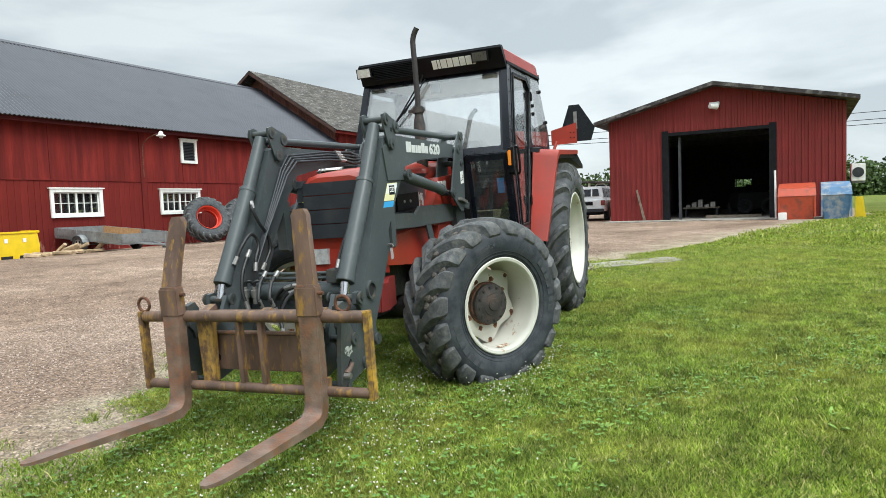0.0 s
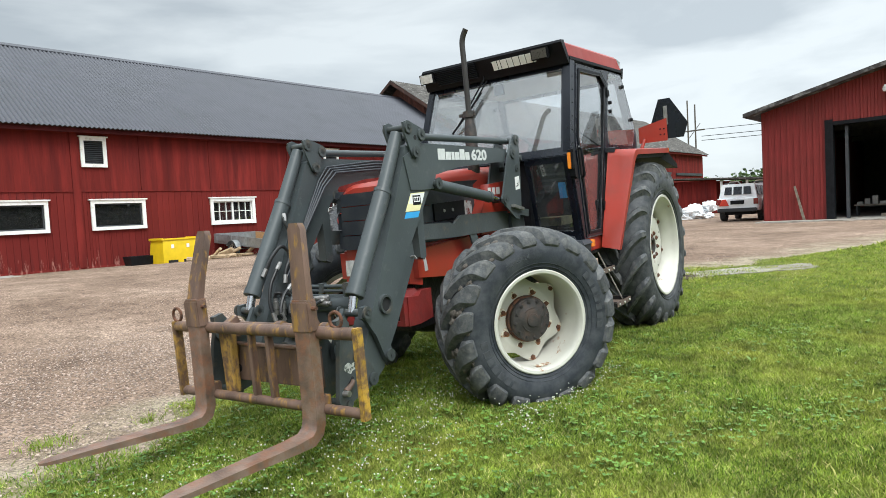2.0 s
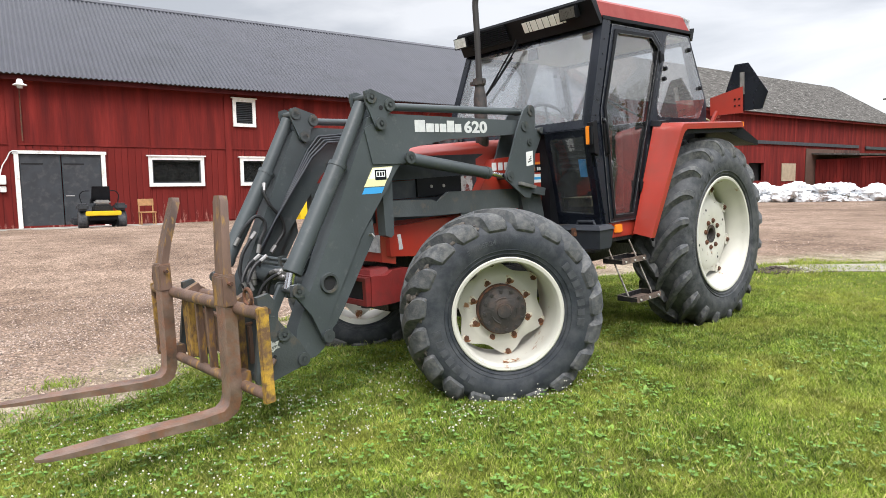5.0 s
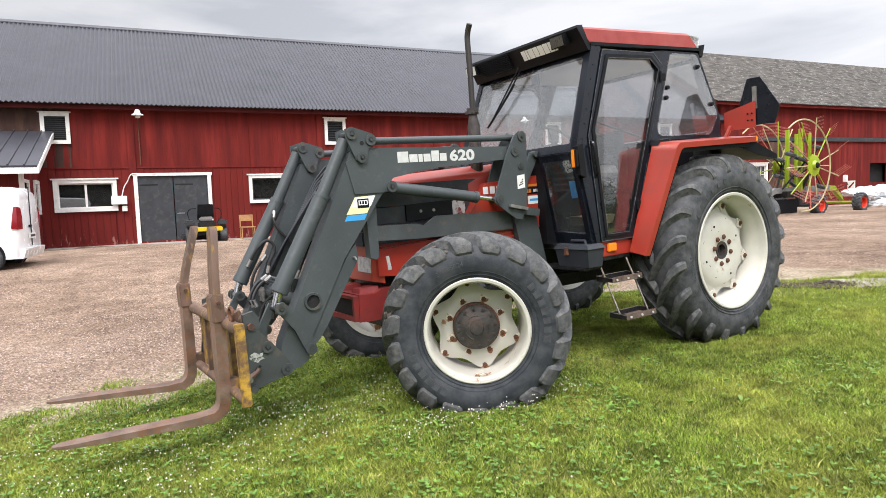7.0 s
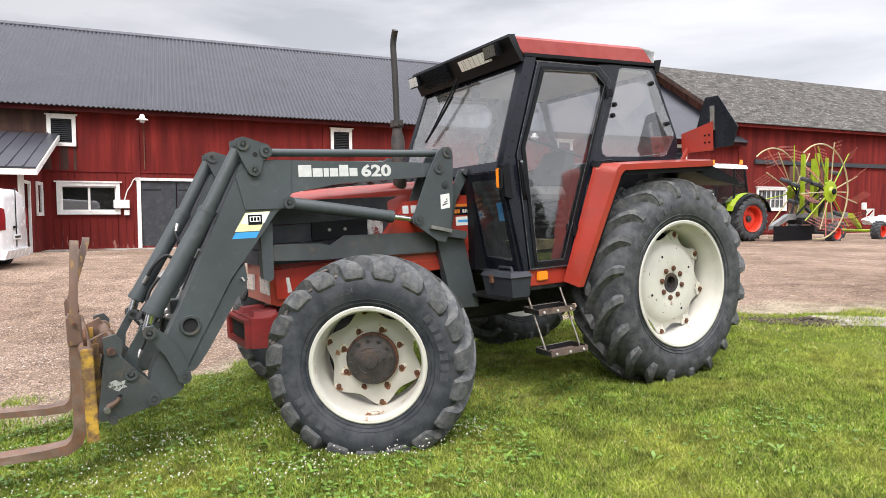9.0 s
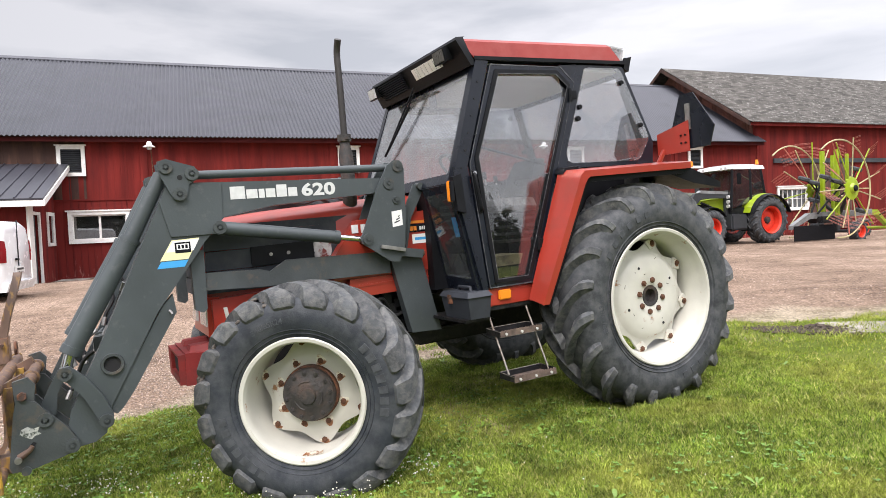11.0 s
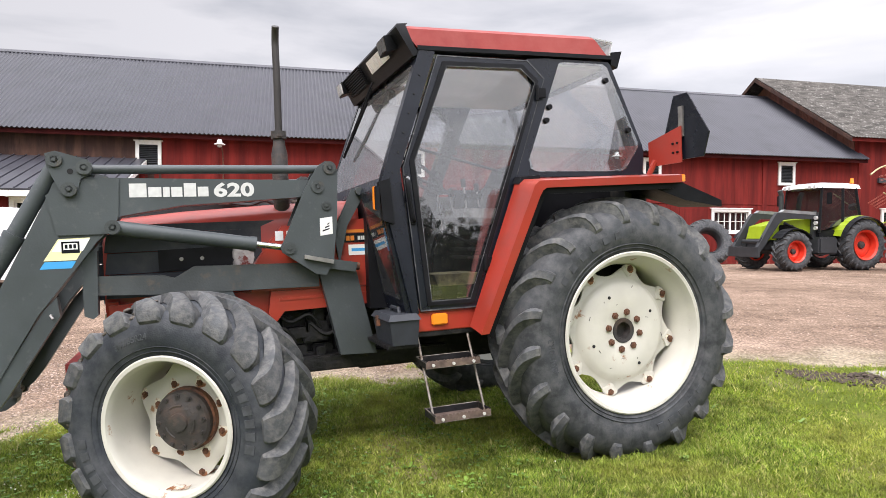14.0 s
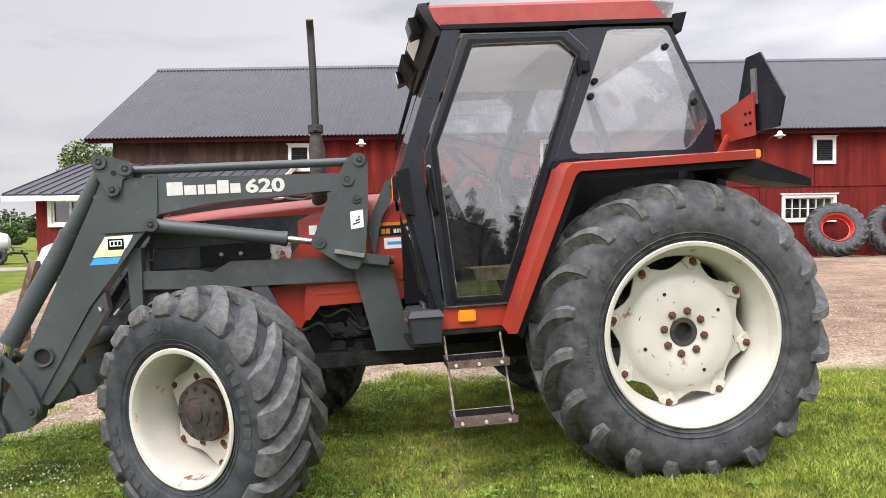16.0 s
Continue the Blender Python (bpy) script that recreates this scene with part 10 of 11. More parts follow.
def concrete_strips():
    bm = B()
    ring = []
    for k in range(48):
        a = 2 * math.pi * k / 48
        sq = 1 / max(abs(math.cos(a)), abs(math.sin(a))) ** 0.75
        w = 1 + 0.22 * noise.noise((math.cos(a) * 1.6, math.sin(a) * 1.6, 3.3)) + 0.12 * noise.noise((math.cos(a) * 6, math.sin(a) * 6, 8.3))
        u, v = 1.15 * sq * math.cos(a) * w, 0.36 * sq * math.sin(a) * w
        x, y = -2.05 + u * 0.72 - v * 0.69, 10.86 + u * 0.69 + v * 0.72
        ring.append((x, y, ground_top(x, y) + 0.012))
    loft(bm, [[(x, y, z - 0.08) for x, y, z in ring], ring])
    single("concrete_slab", bm, M_SLAB, "pale worn concrete strip at the lawn edge", "slab", kind="structure")
    # dark earth and rotten leaves swept up at its end
    rng = np.random.default_rng(77)
    vs, fs = [], []
    for k in range(900):
        t = rng.random()
        x, y = -3.15 + 0.72 * t + rng.normal(0, 0.10), 9.62 + 0.46 * t + rng.normal(0, 0.09)
        r = rng.uniform(0.008, 0.034)
        rise = 0.05 * math.exp(-((x + 2.72) / 0.16) ** 2 - ((y - 10.0) / 0.14) ** 2) * rng.random()
        o = np.array((x, y, ground_top(x, y) + 0.006 + rise))
        q = np.array([(1, 0, 0), (0, 1, 0), (-1, 0, 0), (0, -1, 0), (0, 0, 1), (0, 0, -1)]) * rng.uniform(0.6, 1.3, (6, 3)) * r * np.array([1.3, 1.0, 0.55])
        vs.append(o + q)
        fs.append(np.array([(0, 1, 4), (1, 2, 4), (2, 3, 4), (3, 0, 4), (1, 0, 5), (2, 1, 5), (3, 2, 5), (0, 3, 5)]) + 6 * k)
    me = bpy.data.meshes.new("soil_clods")
    me.from_pydata(np.concatenate(vs).tolist(), [], np.concatenate(fs).tolist())
    me.materials.append(mat("dark_damp_earth", (0.06, 0.043, 0.032), 0.95, var=0.4, scale=30, bump=0.3, island=0.5))
    tagged(new("soil_clods", me), "dark earth clods and debris beside the concrete", "soil", kind="stuff")
    single("barn_apron", box2(B(), (-25.0, -1.0, -0.1), (-23.7, 7.0, 0.05)), M_CONCRETE, "worn concrete apron along the barn wall", "apron", kind="structure")
    M_ROAD = mat("pale_gravel_road", (0.27, 0.255, 0.235), 0.95, var=0.15, scale=0.8, bump=0.2)
    rows = []
    for i in range(13):
        u = -13 + 1.35 * i
        rows.append([(-21.6 - 0.5 * u - 0.83 * v, -10.1 + 0.87 * u - 0.555 * v) for v in (-2.9, -2.3, -1.2, 0.0, 1.2, 2.3, 2.9)])
    bm = B()
    top = [[bm.verts.new((x, y, ground_top(x, y) + (0.02 if 0 < j < 6 else -0.03))) for j, (x, y) in enumerate(r)] for r in rows]
    for p, q in zip(top, top[1:]):
        for j in range(6):
            bm.faces.new((p[j], p[j + 1], q[j + 1], q[j]))
    bmesh.ops.recalc_face_normals(bm, faces=bm.faces[:])
    single("farm_road", bm, M_ROAD, "pale gravel farm road across the grass", "road", kind="structure")


def wall_box():
    W = thing("meter_box", "white electric meter box on the barn wall", "meter box", pose(BX + 0.06, 1.47, 1.73))
    part("case", box2(B(), (0, -0.27, -0.16), (0.18, 0.27, 0.16)), M_TRIM, W, bevel=0.015)
    part("socket", box2(B(), (0, 0.08, -0.42), (0.12, 0.26, -0.22)), M_TRIM, W, bevel=0.01)
    part("cable", tube(B(), curve([(0.04, 0.1, 0.16), (0.04, 0.2, 0.5), (0.04, 0.32, 0.7), (0.06, 0.45, 0.95), (0.1, 0.65, 1.0)]), 0.02), M_TRIM, W)


def white_machine():
    W = thing("tank_trailer", "small white tank spreader parked on the far grass", "trailer", pose(-26.9, -14.6, ground_top(-26.9, -14.6) - 0.01, 0, 0, 124))
    part("tank", loft(B(), [[(x, r * 1.1 * math.cos(q), 0.98 + r * math.sin(q)) for q in [2 * math.pi * k / 20 for k in range(20)]] for x, r in ((-1.5, 0.2), (-1.42, 0.38), (-1.2, 0.46), (0.2, 0.46), (0.45, 0.38), (0.56, 0.2))]), M_CARWHITE, W, "white plastic tank", bevel=0.01)
    part("filler_lid", lathe_z([(0.0, 1.5), (0.16, 1.5), (0.18, 1.40)], (-0.4, 0.0)), M_CARWHITE, W)
    for s in (1, -1):
        small_wheel(W, pose(0.05, 0.62 * s, 0.38, 0, 0, 0 if s > 0 else 180), 0.38, 0.22, 0.2, M_GREY, 14)
    part("chassis", box2(B(), (-1.3, -0.35, 0.40), (0.6, 0.35, 0.50)), M_GREY, W, bevel=0.01)
    part("drawbar", tube(B(), [(0.5, 0, 0.5), (1.2, 0, 0.46)], 0.05, 8), M_GREY, W)
    part("jack_leg", tube(B(), [(0.95, 0.06, 0.62), (1.12, 0.06, 0.25), (1.2, 0.06, 0.0)], 0.045, 8), M_GREY, W)
    part("work_platform", box2(B(), (0.55, -0.25, 0.72), (1.0, 0.25, 0.78)), M_WOOD_OLD, W, bevel=0.006)


green_tractor()
rotor_rake()
white_van()
pickup()
trailer()
zero_turn_mower()
wooden_chair()
yellow_tank()
black_tub()
logs()
big_tyres()
skips()
wrap_pile()
annex()
wall_box()
white_machine()
concrete_strips()
power_line()
for i, (x, y, h, r, mm) in enumerate(((-52, -15, 10, 4.5, M_LEAF), (-48, -21, 8.5, 4, M_LEAF2), (-60, -24, 6.5, 3.5, M_LEAF2), (-46.1, -25.0, 3.1, 1.0, M_LEAF2), (-47.5, -27.6, 1.9, 1.0, M_LEAF), (14.2, 50, 11.5, 4.4, M_LEAF), (11.5, 56, 9.5, 4, M_LEAF), (19, 54, 9, 4.5, M_LEAF),
                                      # last three stand out of view, added for the glass to mirror
                                      (34, -26, 12, 6, M_LEAF), (15, -40, 12, 6, M_LEAF), (-5, -44, 12, 6, M_LEAF))):
    tree(x, y, h, r, 11 + i, mm, 8500 if i < 8 else 2200, (0.09 if h < 4 else 0.15) if i < 8 else 0.34)
wood_edge()
far_woods()

# ---- grass, clover and loose stones ----


def in_wheel(x, y):
    """True under the tractor's tyres, where nothing grows."""
    d = Vector((x + 2.836, y - 6.81, 0))
    f, l = d.dot(TF), d.dot(TL)
    for wf, wl, hl, hw in ((-0.04, 1.05, 0.42, 0.24), (-0.04, -1.05, 0.42, 0.24), (2.63, 0.975, 0.3, 0.26), (2.37, -0.975, 0.3, 0.26)):
        if abs(f - wf) < hl and abs(l - wl) < hw:
            return True
    return False


def scatter(n, x0, x1, y0, y1, rng, keep):
    """Random places on the lawn, thinned by keep(x, y)."""
    xs, ys = rng.uniform(x0, x1, n), rng.uniform(y0, y1, n)
    out = []
    for x, y in zip(xs, ys):
        k = keep(x, y)
        if k > 0 and rng.random() < k and not in_wheel(x, y):
            out.append((x, y))
    return np.array(out)


def bare(x, y):
    """Patchiness of the turf, 0 bare to 1 full."""
    p = noise.noise((x * 2.4, y * 2.4, 7.7)) + 0.5 * noise.noise((x * 7.0, y * 7.0, 2.1))
    return min(1.0, max(0.35, 0.85 + 0.6 * p)) * (1 - 0.55 * worn(x, y))


def lawn_density(x, y):
    lv = lawn_value(x, y) + 0.8 * noise.noise((x * 1.1, y * 1.1, 3.0)) + 0.3 * noise.noise((x * 3.3, y * 3.3, 9.0))
    return min(1.0, max(0.0, (lv + 0.1) / 0.35)) * bare(x, y)


def blades(name, pts, height, width, lean, material, label, seed):
    """Bent grass blades, two faces each."""
    rng = np.random.default_rng(seed)
    n = len(pts)
    z = np.array([ground_top(x, y) - 0.006 for x, y in pts])
    tall = np.array([0.7 + 0.9 * max(0.0, noise.noise((x * 0.7, y * 0.7, 5.5)) + 0.25 * noise.noise((x * 4.0, y * 4.0, 1.5))) for x, y in pts])
    h = height * rng.uniform(0.5, 1.3, n) * tall
    w = width * rng.uniform(0.6, 1.3, n)
    a = rng.uniform(0, 2 * np.pi, n)
    dx, dy = np.cos(a), np.sin(a)
    b = rng.uniform(0, 2 * np.pi, n)
    ln = lean * h * rng.uniform(0.2, 1.4, n)
    ox, oy = np.cos(b) * ln, np.sin(b) * ln
    p = np.column_stack([pts, z])
    side = np.column_stack([dx, dy, np.zeros(n)]) * w[:, None]
    mid = p + np.column_stack([ox * 0.35, oy * 0.35, h * 0.6])
    tip = p + np.column_stack([ox, oy, h * rng.uniform(0.8, 1.0, n)])
    verts = np.stack([p - side, p + side, mid + side * 0.7, mid - side * 0.7, tip], axis=1).reshape(-1, 3)
    base = np.arange(n) * 5
    quads = np.column_stack([base, base + 1, base + 2, base + 3])
    tris = np.column_stack([base + 3, base + 2, base + 4])
    me = bpy.data.meshes.new(name)
    loops = np.concatenate([quads.ravel(), tris.ravel()])
    me.vertices.add(n * 5)
    me.vertices.foreach_set("co", verts.ravel())
    me.loops.add(len(loops))
    me.loops.foreach_set("vertex_index", loops.astype(np.int32))
    me.polygons.add(2 * n)
    me.polygons.foreach_set("loop_start", np.concatenate([np.arange(n) * 4, n * 4 + np.arange(n) * 3]).astype(np.int32))
    me.polygons.foreach_set("loop_total", np.concatenate([np.full(n, 4), np.full(n, 3)]).astype(np.int32))
    me.update()
    me.validate()
    me.materials.append(material)
    return tagged(new(name, me), label, "grass", kind="stuff")


def grass_mat(name, col, col2, dry):
    m = bpy.data.materials.new(name)
    m.use_nodes = True
    n, l = m.node_tree.nodes, m.node_tree.links
    b = n["Principled BSDF"]
    g = n.new("ShaderNodeNewGeometry")
    r = n.new("ShaderNodeValToRGB")
    r.color_ramp.elements[0].color = (*col, 1)
    r.color_ramp.elements[1].color = (*dry, 1)
    r.color_ramp.elements[1].position = 1.0
    e = r.color_ramp.elements.new(0.6)
    e.color = (*col2, 1)
    e = r.color_ramp.elements.new(0.78)
    e.color = (*col2, 1)
    l.new(g.outputs["Random Per Island"], r.inputs["Fac"])
    tc = n.new("ShaderNodeTexCoord")
    nz = n.new("ShaderNodeTexNoise")
    nz.inputs["Scale"].default_value, nz.inputs["Detail"].default_value = 4.2, 10.0
    nz.inputs["Roughness"].default_value = 0.72
    l.new(tc.outputs["Object"], nz.inputs["Vector"])
    mr = n.new("ShaderNodeMapRange")
    mr.inputs["From Min"].default_value, mr.inputs["From Max"].default_value = 0.3, 0.7
    mr.inputs["To Min"].default_value, mr.inputs["To Max"].default_value = 0.32, 1.68
    l.new(nz.outputs["Fac"], mr.inputs["Value"])
    # broad sun-dried patches, with deep green between them
    big = n.new("ShaderNodeTexNoise")
    big.inputs["Scale"].default_value, big.inputs["Detail"].default_value = 1.15, 5.0
    l.new(tc.outputs["Object"], big.inputs["Vector"])
    br = n.new("ShaderNodeMapRange")
    br.inputs["From Min"].default_value, br.inputs["From Max"].default_value = 0.46, 0.68
    br.inputs["To Min"].default_value, br.inputs["To Max"].default_value = 0.0, 0.55
    l.new(big.outputs["Fac"], br.inputs["Value"])
    pm = n.new("ShaderNodeMix")
    pm.data_type = "RGBA"
    pm.inputs["B"].default_value = (0.37, 0.36, 0.075, 1)
    l.new(br.outputs["Result"], pm.inputs["Factor"])
    l.new(r.outputs["Color"], pm.inputs["A"])
    hs = n.new("ShaderNodeHueSaturation")
    l.new(mr.outputs["Result"], hs.inputs["Value"])
    l.new(pm.outputs["Result"], hs.inputs["Color"])
    l.new(hs.outputs["Color"], b.inputs["Base Color"])
    b.inputs["Roughness"].default_value = 0.55
    b.inputs["Specular IOR Level"].default_value = 0.25
    tr = n.new("ShaderNodeBsdfTranslucent")
    l.new(hs.outputs["Color"], tr.inputs["Color"])
    mx = n.new("ShaderNodeMixShader")
    mx.inputs["Fac"].default_value = 0.3
    l.new(b.outputs["BSDF"], mx.inputs[1])
    l.new(tr.outputs["BSDF"], mx.inputs[2])
    l.new(mx.outputs["Shader"], n["Material Output"].inputs["Surface"])
    return m


class Field:
    """A function of the plan sampled on a grid, looked up quickly between."""

    def __init__(self, x0, x1, y0, y1, step, func):
        self.x0, self.y0, self.step = x0, y0, step
        nx, ny = int((x1 - x0) / step) + 2, int((y1 - y0) / step) + 2
        self.grid = np.array([[func(x0 + i * step, y0 + j * step) for i in range(nx)] for j in range(ny)])

    def __call__(self, pts):
        u, v = (pts[:, 0] - self.x0) / self.step, (pts[:, 1] - self.y0) / self.step
        i, j = u.astype(int), v.astype(int)
        a, b = u - i, v - j
        g = self.grid
        return (g[j, i] * (1 - a) + g[j, i + 1] * a) * (1 - b) + (g[j + 1, i] * (1 - a) + g[j + 1, i + 1] * a) * b


def turf(material):
    """Dense short leaves that cover the soil where the camera passes."""
    rng = np.random.default_rng(17)
    x0, x1, y0, y1 = -4.9, 1.7, -0.9, 8.9

    def thinning(x, y):
        k = 0.5 * noise.noise((x * 1.3, y * 1.3, 71.0))
        return smooth01(0.0, 1.4, x1 - x + k) * smooth01(0.0, 0.9, y - y0 + k) * smooth01(0.0, 1.2, y1 - y + k)
    cover = Field(x0, x1, y0, y1, 0.1, lambda x, y: 0.0 if in_wheel(x, y) else min(1.0, lawn_density(x, y) * 1.25) * thinning(x, y))
    level = Field(x0, x1, y0, y1, 0.1, ground_top)
    tuft = Field(x0, x1, y0, y1, 0.1, lambda x, y: 0.8 + 0.5 * max(0.0, noise.noise((x * 1.7, y * 1.7, 61.0))) + 0.35 * noise.noise((x * 8.0, y * 8.0, 6.0)))
    p = np.column_stack([rng.uniform(x0, x1 - 0.1, 1250000), rng.uniform(y0, y1 - 0.1, 1250000)])
    p = p[rng.random(len(p)) < cover(p)]
    n = len(p)
    z = level(p) - 0.004
    h = rng.uniform(0.012, 0.042, n) * tuft(p)
    w = rng.uniform(0.0028, 0.0062, n)
    a, b = rng.uniform(0, 6.2832, n), rng.uniform(0, 6.2832, n)
    ln = h * rng.uniform(0.2, 1.3, n)
    side = np.column_stack([np.cos(a) * w, np.sin(a) * w, np.zeros(n)])
    base = np.column_stack([p, z])
    tip = base + np.column_stack([np.cos(b) * ln, np.sin(b) * ln, h])
    me = bpy.data.meshes.new("turf")
    me.vertices.add(n * 3)
    me.vertices.foreach_set("co", np.stack([base - side, base + side, tip], axis=1).ravel())
    me.loops.add(n * 3)
    me.loops.foreach_set("vertex_index", np.arange(n * 3, dtype=np.int32))
    me.polygons.add(n)
    me.polygons.foreach_set("loop_start", (np.arange(n) * 3).astype(np.int32))
    me.polygons.foreach_set("loop_total", np.full(n, 3, dtype=np.int32))
    me.update()
    me.validate()
    me.materials.append(material)
    tagged(new("turf", me), "dense short turf leaves of the mown lawn", "grass", kind="stuff")


def grow():
    rng = np.random.default_rng(3)
    m1 = grass_mat("lawn_grass", (0.10, 0.16, 0.018), (0.28, 0.36, 0.042), (0.56, 0.48, 0.21))
    turf(grass_mat("turf_leaf", (0.030, 0.066, 0.010), (0.265, 0.365, 0.05), (0.54, 0.48, 0.21)))
    near = scatter(190000, -6.2, 1.8, -1.2, 9.0, rng, lambda x, y: lawn_density(x, y) * smooth01(0.0, 1.2, 1.8 - x + 0.5 * noise.noise((x, y, 3.0))) * smooth01(0.0, 0.9, y + 1.2))
    blades("lawn_grass", near, 0.043, 0.0026, 1.1, m1, "short green lawn grass with dry tufts", 4)
    mid = scatter(190000, -5.6, 6.0, 7.5, 16.0, rng, lawn_density)
    blades("lawn_grass", mid, 0.046, 0.0042, 1.0, m1, "green lawn grass further back", 5)
    far = scatter(90000, -3.5, 16.0, 14.0, 36.0, rng, lawn_density)
    blades("lawn_grass", far, 0.08, 0.014, 0.9, m1, "green lawn grass towards the shed", 6)
    right = scatter(150000, 0.3, 7.0, 1.2, 13.0, rng, lawn_density)
    blades("lawn_grass", right, 0.046, 0.0042, 1.0, m1, "green lawn grass beside the path", 7)
    # tall tufts at the gravel edge, below the tractor and round the wheels
    m2 = grass_mat("rank_grass", (0.085, 0.15, 0.018), (0.22, 0.31, 0.04), (0.46, 0.41, 0.18))

    def tuft(x, y):
        d = Vector((x + 2.836, y - 6.81, 0))
        f, l = d.dot(TF), d.dot(TL)
        k = 0.0
        if -1.0 < f < 3.6 and abs(l) < 1.45:
            k = 0.16
        if abs(f) < 0.75 and abs(l - 1.05) < 0.48 or abs(f - 2.6) < 0.65 and abs(l - 0.97) < 0.5:
            k = 0.9
        k = max(k, 0.22 * smooth01(0.15, 0.5, noise.noise((x * 0.9, y * 0.9, 21.0))))
        return k * lawn_density(x, y)
    clumps = np.array([(cx, cy, r) for cx, cy, r in zip(rng.uniform(-0.9, 0.5, 46), rng.uniform(-0.5, 9.0, 46), rng.uniform(0.06, 0.26, 46))])
    clumps[:, 0] += np.array([lawn_edge(cy) for cy in clumps[:, 1]])
    spots = []
    for cx, cy, r in clumps:
        m = int(5200 * r * r) + 25
        spots.append(np.column_stack([rng.normal(cx, r * 0.5, m), rng.normal(cy, r * 0.5, m)]))
    blades("edge_grass", np.concatenate(spots), 0.075, 0.004, 1.1, m2, "loose grass tufts on the sandy lawn edge", 9)
    t = scatter(170000, -5.2, 2.6, -0.8, 9.2, rng, tuft)
    blades("rank_grass", t, 0.072, 0.0034, 0.8, m2, "taller rank grass tufts round the tractor", 8)
    # clover leaves: little three-leaved discs
    def clover(x, y):
        return lawn_density(x, y) * smooth01(-0.1, 0.35, noise.noise((x * 0.8, y * 0.8, 14.0)) + (0.5 if (x < -0.6 and y < 5.2) else 0.0))
    pts = scatter(14000, -4.6, 1.8, -0.6, 7.0, rng, clover)
    verts, faces = [], []
    for x, y in pts:
        z = ground_top(x, y) + rng.uniform(0.012, 0.045)
        a0 = rng.uniform(0, 6.28)
        s = rng.uniform(0.006, 0.011)
        for k in range(3):
            a = a0 + k * 2.094
            cx, cy = x + math.cos(a) * s, y + math.sin(a) * s
            i0 = len(verts)
            tz = rng.uniform(-0.004, 0.004)
            for j in range(5):
                b = a + j * 1.2566
                verts.append((cx + math.cos(b) * s, cy + math.sin(b) * s, z + (tz if j % 2 else 0.0) + 0.003 * math.cos(b - a)))
            faces.append(tuple(range(i0, i0 + 5)))
    me = bpy.data.meshes.new("clover")
    me.from_pydata(verts, [], faces)
    me.materials.append(mat("clover_leaf", (0.10, 0.20, 0.028), 0.6, var=0.2, scale=2, bump=0.0, island=0.35))
    tagged(new("clover", me), "low green clover leaves in the lawn", "clover", kind="stuff")
    # white clover heads
    def bloom(x, y):
        d = Vector((x + 2.836, y - 6.81, 0))
        f, l = d.dot(TF), d.dot(TL)
        k = 0.005
        if 2.2 < f < 4.3 and 0.0 < l < 1.3:
            k = 0.5 * smooth01(-0.35, 0.2, noise.noise((x * 1.5, y * 1.5, 31.0)))
        if abs(f - 2.7) < 0.75 and 1.15 < l < 1.45:
            k = 0.8
        if 4.2 < f < 5.6 and -0.4 < l < 1.3:
            k = 0.2
        return k * lawn_density(x, y)
    pts = scatter(34000, -4.0, 1.6, -0.4, 6.5, rng, bloom)
    ico = B()
    bmesh.ops.create_icosphere(ico, subdivisions=1, radius=1.0)
    iv = np.array([v.co[:] for v in ico.verts])
    fi = np.array([[v.index for v in f.verts] for f in ico.faces])
    ico.free()
    vs, fs = [], []
    for i, (x, y) in enumerate(pts):
        z = ground_top(x, y) + rng.uniform(0.04, 0.10)
        s = rng.uniform(0.003, 0.006)
        q = iv * (s * rng.uniform(0.75, 1.25, (len(iv), 1)))
        vs.append(q + np.array([x, y, z]))
        fs.append(fi + i * len(iv))
    me = bpy.data.meshes.new("clover_flowers")
    me.from_pydata(np.concatenate(vs).tolist(), [], np.concatenate(fs).tolist())
    me.materials.append(mat("clover_bloom", (0.58, 0.56, 0.47), 0.8, var=0.15, scale=60, bump=0.0, island=0.15))
    tagged(new("clover_flower", me), "white clover heads scattered in the grass", "flowers", kind="stuff")
    # broad weeds
    verts, faces = [], []
    for i in range(80):
        x, y = rng.uniform(-4.6, 2.2), rng.uniform(-0.6, 8.5)
        if lawn_density(x, y) < 0.3 or in_wheel(x, y):
            continue
        z = ground_top(x, y) + 0.005
        for k in range(rng.integers(4, 8)):
            a = rng.uniform(0, 6.28)
            L, w = rng.uniform(0.03, 0.075), rng.uniform(0.007, 0.014)
            d, s = Vector((math.cos(a), math.sin(a), 0)), Vector((-math.sin(a), math.cos(a), 0))
            o = Vector((x, y, z))
            up = rng.uniform(0.3, 0.9)
            i0 = len(verts)
            for u, ww, zz in ((0.0, 0.2, 0.0), (0.45, 1.0, 0.45), (0.8, 0.8, 0.65), (1.0, 0.1, 0.6)):
                verts.append(tuple(o + d * (L * u) + s * (w * ww) + Vector((0, 0, L * up * zz))))
                verts.append(tuple(o + d * (L * u) - s * (w * ww) + Vector((0, 0, L * up * zz))))
            for j in range(3):
                faces.append((i0 + 2 * j, i0 + 2 * j + 1, i0 + 2 * j + 3, i0 + 2 * j + 2))
    me = bpy.data.meshes.new("broadleaf_weed")
    me.from_pydata(verts, [], faces)
    me.materials.append(mat("weed_leaf", (0.14, 0.24, 0.03), 0.5, var=0.2, scale=3, bump=0.0, island=0.25))
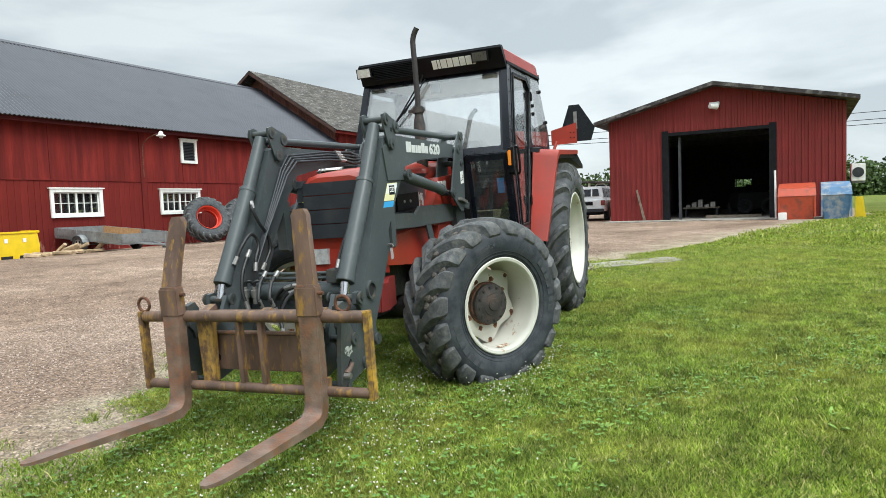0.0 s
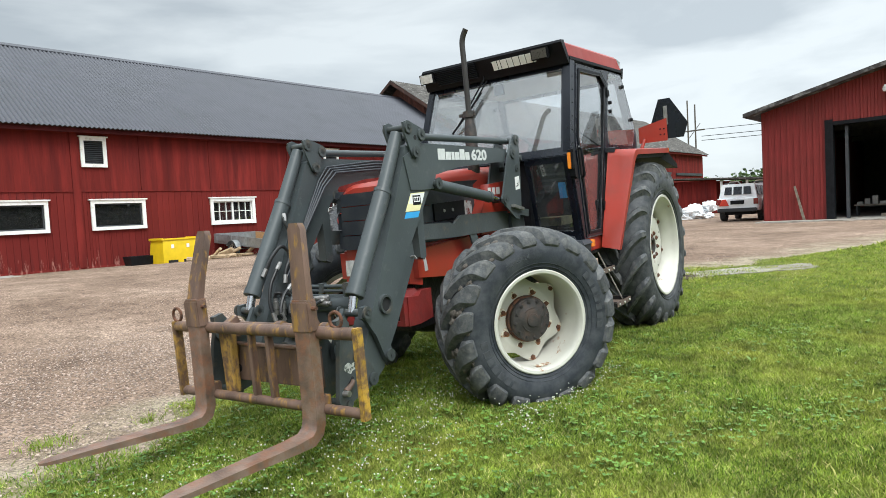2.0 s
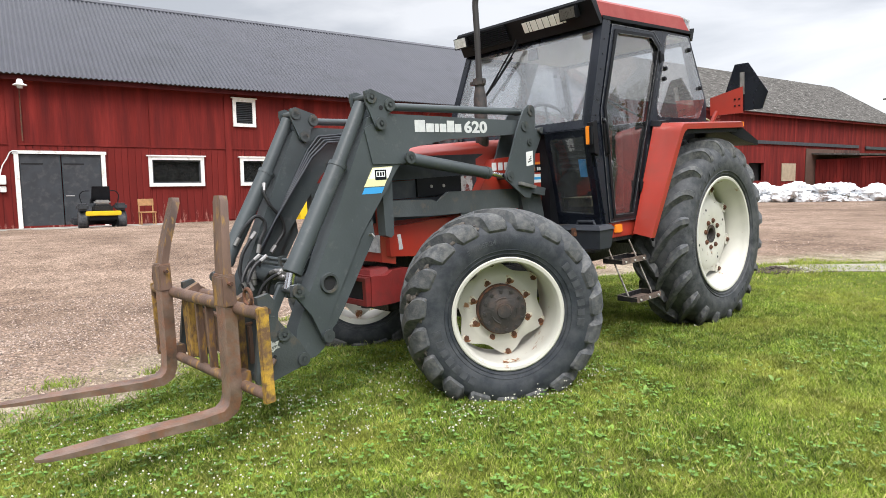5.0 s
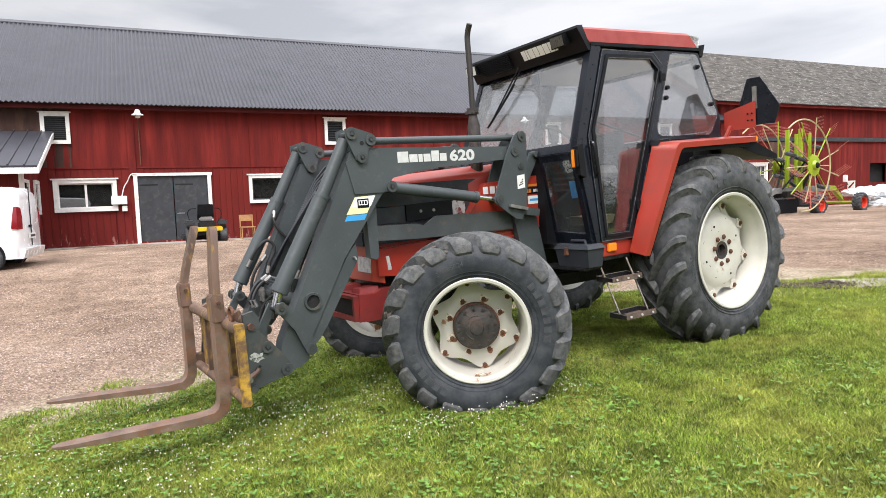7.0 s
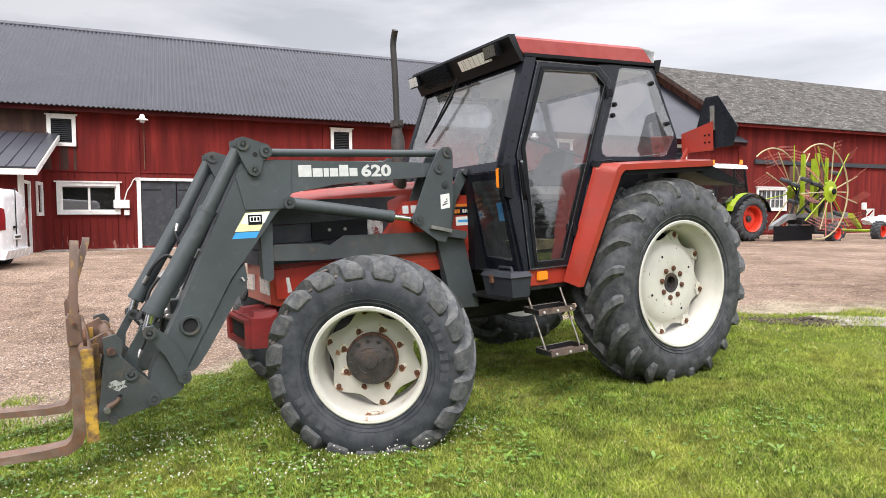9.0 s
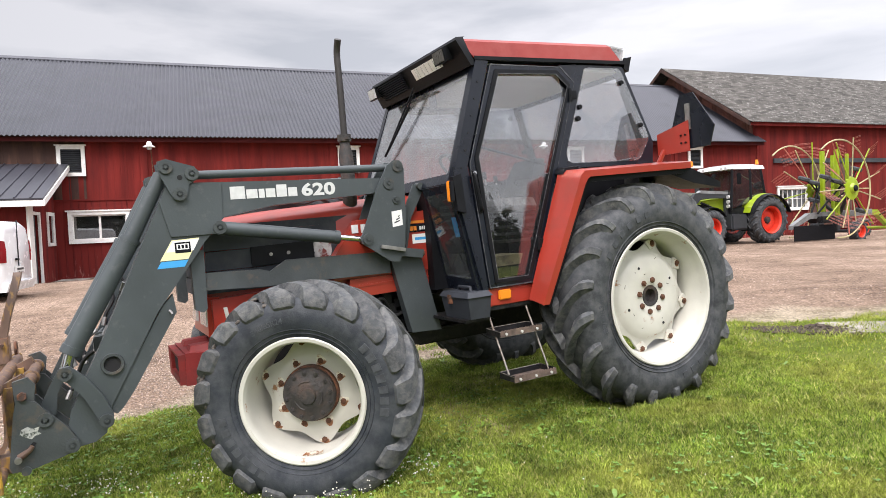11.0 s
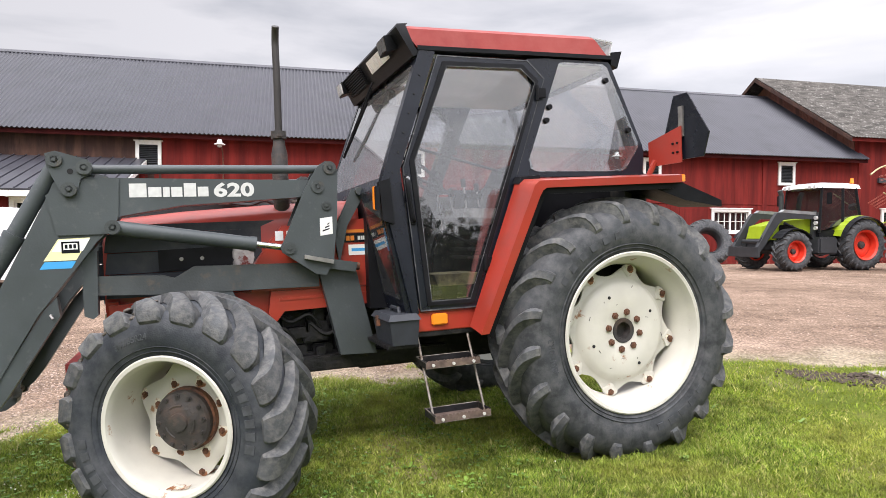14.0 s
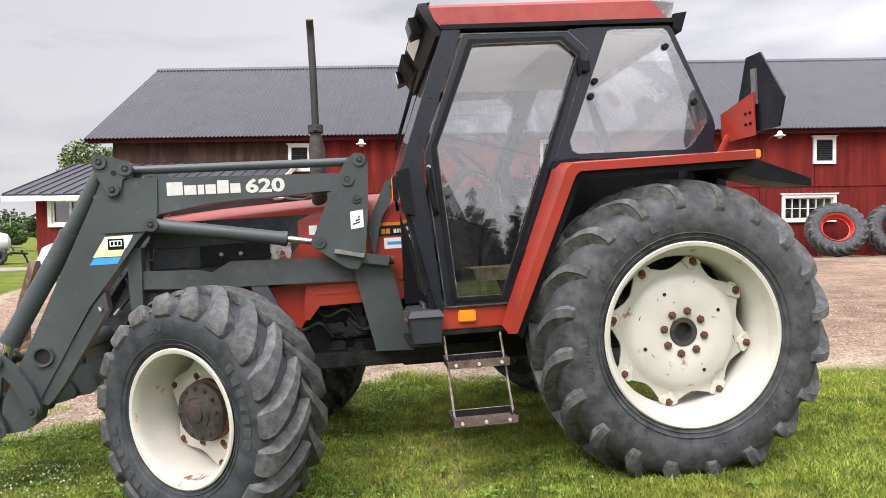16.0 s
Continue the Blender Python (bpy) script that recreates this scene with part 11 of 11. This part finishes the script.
    tagged(new("broadleaf_weed", me), "broad green weed leaves in the lawn", "weeds", kind="stuff")
    # pebbles on the gravel
    vs, fs = [], []
    n = 0
    pv = np.array([(1, 0, 0), (0, 1, 0), (-1, 0, 0), (0, -1, 0), (0, 0, 1), (0.1, 0, -1)], dtype=float)
    pf = np.array([(0, 1, 4), (1, 2, 4), (2, 3, 4), (3, 0, 4), (1, 0, 5), (2, 1, 5), (3, 2, 5), (0, 3, 5)])
    for i in range(90000):
        if i % 5:
            x, y = rng.uniform(-8.5, -2.4), rng.uniform(-1.0, 8.5)
        else:
            x, y = rng.uniform(-12, -2.4), rng.uniform(-2.5, 14)
        if lawn_value(x, y) > 0.5 or rng.random() < 0.45 + 0.6 * noise.noise((x * 0.6, y * 0.6, 2.0)):
            continue
        s = 0.005 + 0.012 * rng.random() ** 2.2
        q = pv * (np.array([1, rng.uniform(0.6, 1.0), rng.uniform(0.45, 0.8)]) * s) * rng.uniform(0.7, 1.2, (6, 1))
        a = rng.uniform(0, 6.28)
        q = np.column_stack([q[:, 0] * math.cos(a) - q[:, 1] * math.sin(a), q[:, 0] * math.sin(a) + q[:, 1] * math.cos(a), q[:, 2]])
        vs.append(q + np.array([x, y, ground_top(x, y) + s * 0.25]))
        fs.append(pf + n * 6)
        n += 1
    me = bpy.data.meshes.new("pebbles")
    me.from_pydata(np.concatenate(vs).tolist(), [], np.concatenate(fs).tolist())
    me.materials.append(mat("gravel_stone", (0.33, 0.255, 0.21), 0.9, var=0.2, scale=20, bump=0.0, island=0.55))
    tagged(new("gravel", me), "loose grey-brown gravel stones on the yard", "gravel", kind="stuff")


grow()

# ---- single boards of the long barn ----
for me, wall, place in PIECES:
    ob = new("board", me)
    ob.parent = wall
    ob.location = place

# thin panes let the daylight into the cabs
for ob in list(bpy.data.objects):
    if ob.type == "MESH" and ob.data.materials and ob.data.materials[0] in (M_GLASS, M_GLASS_FRONT, M_GLASS_REAR, M_GLASS_DARK):
        ob.visible_shadow = False
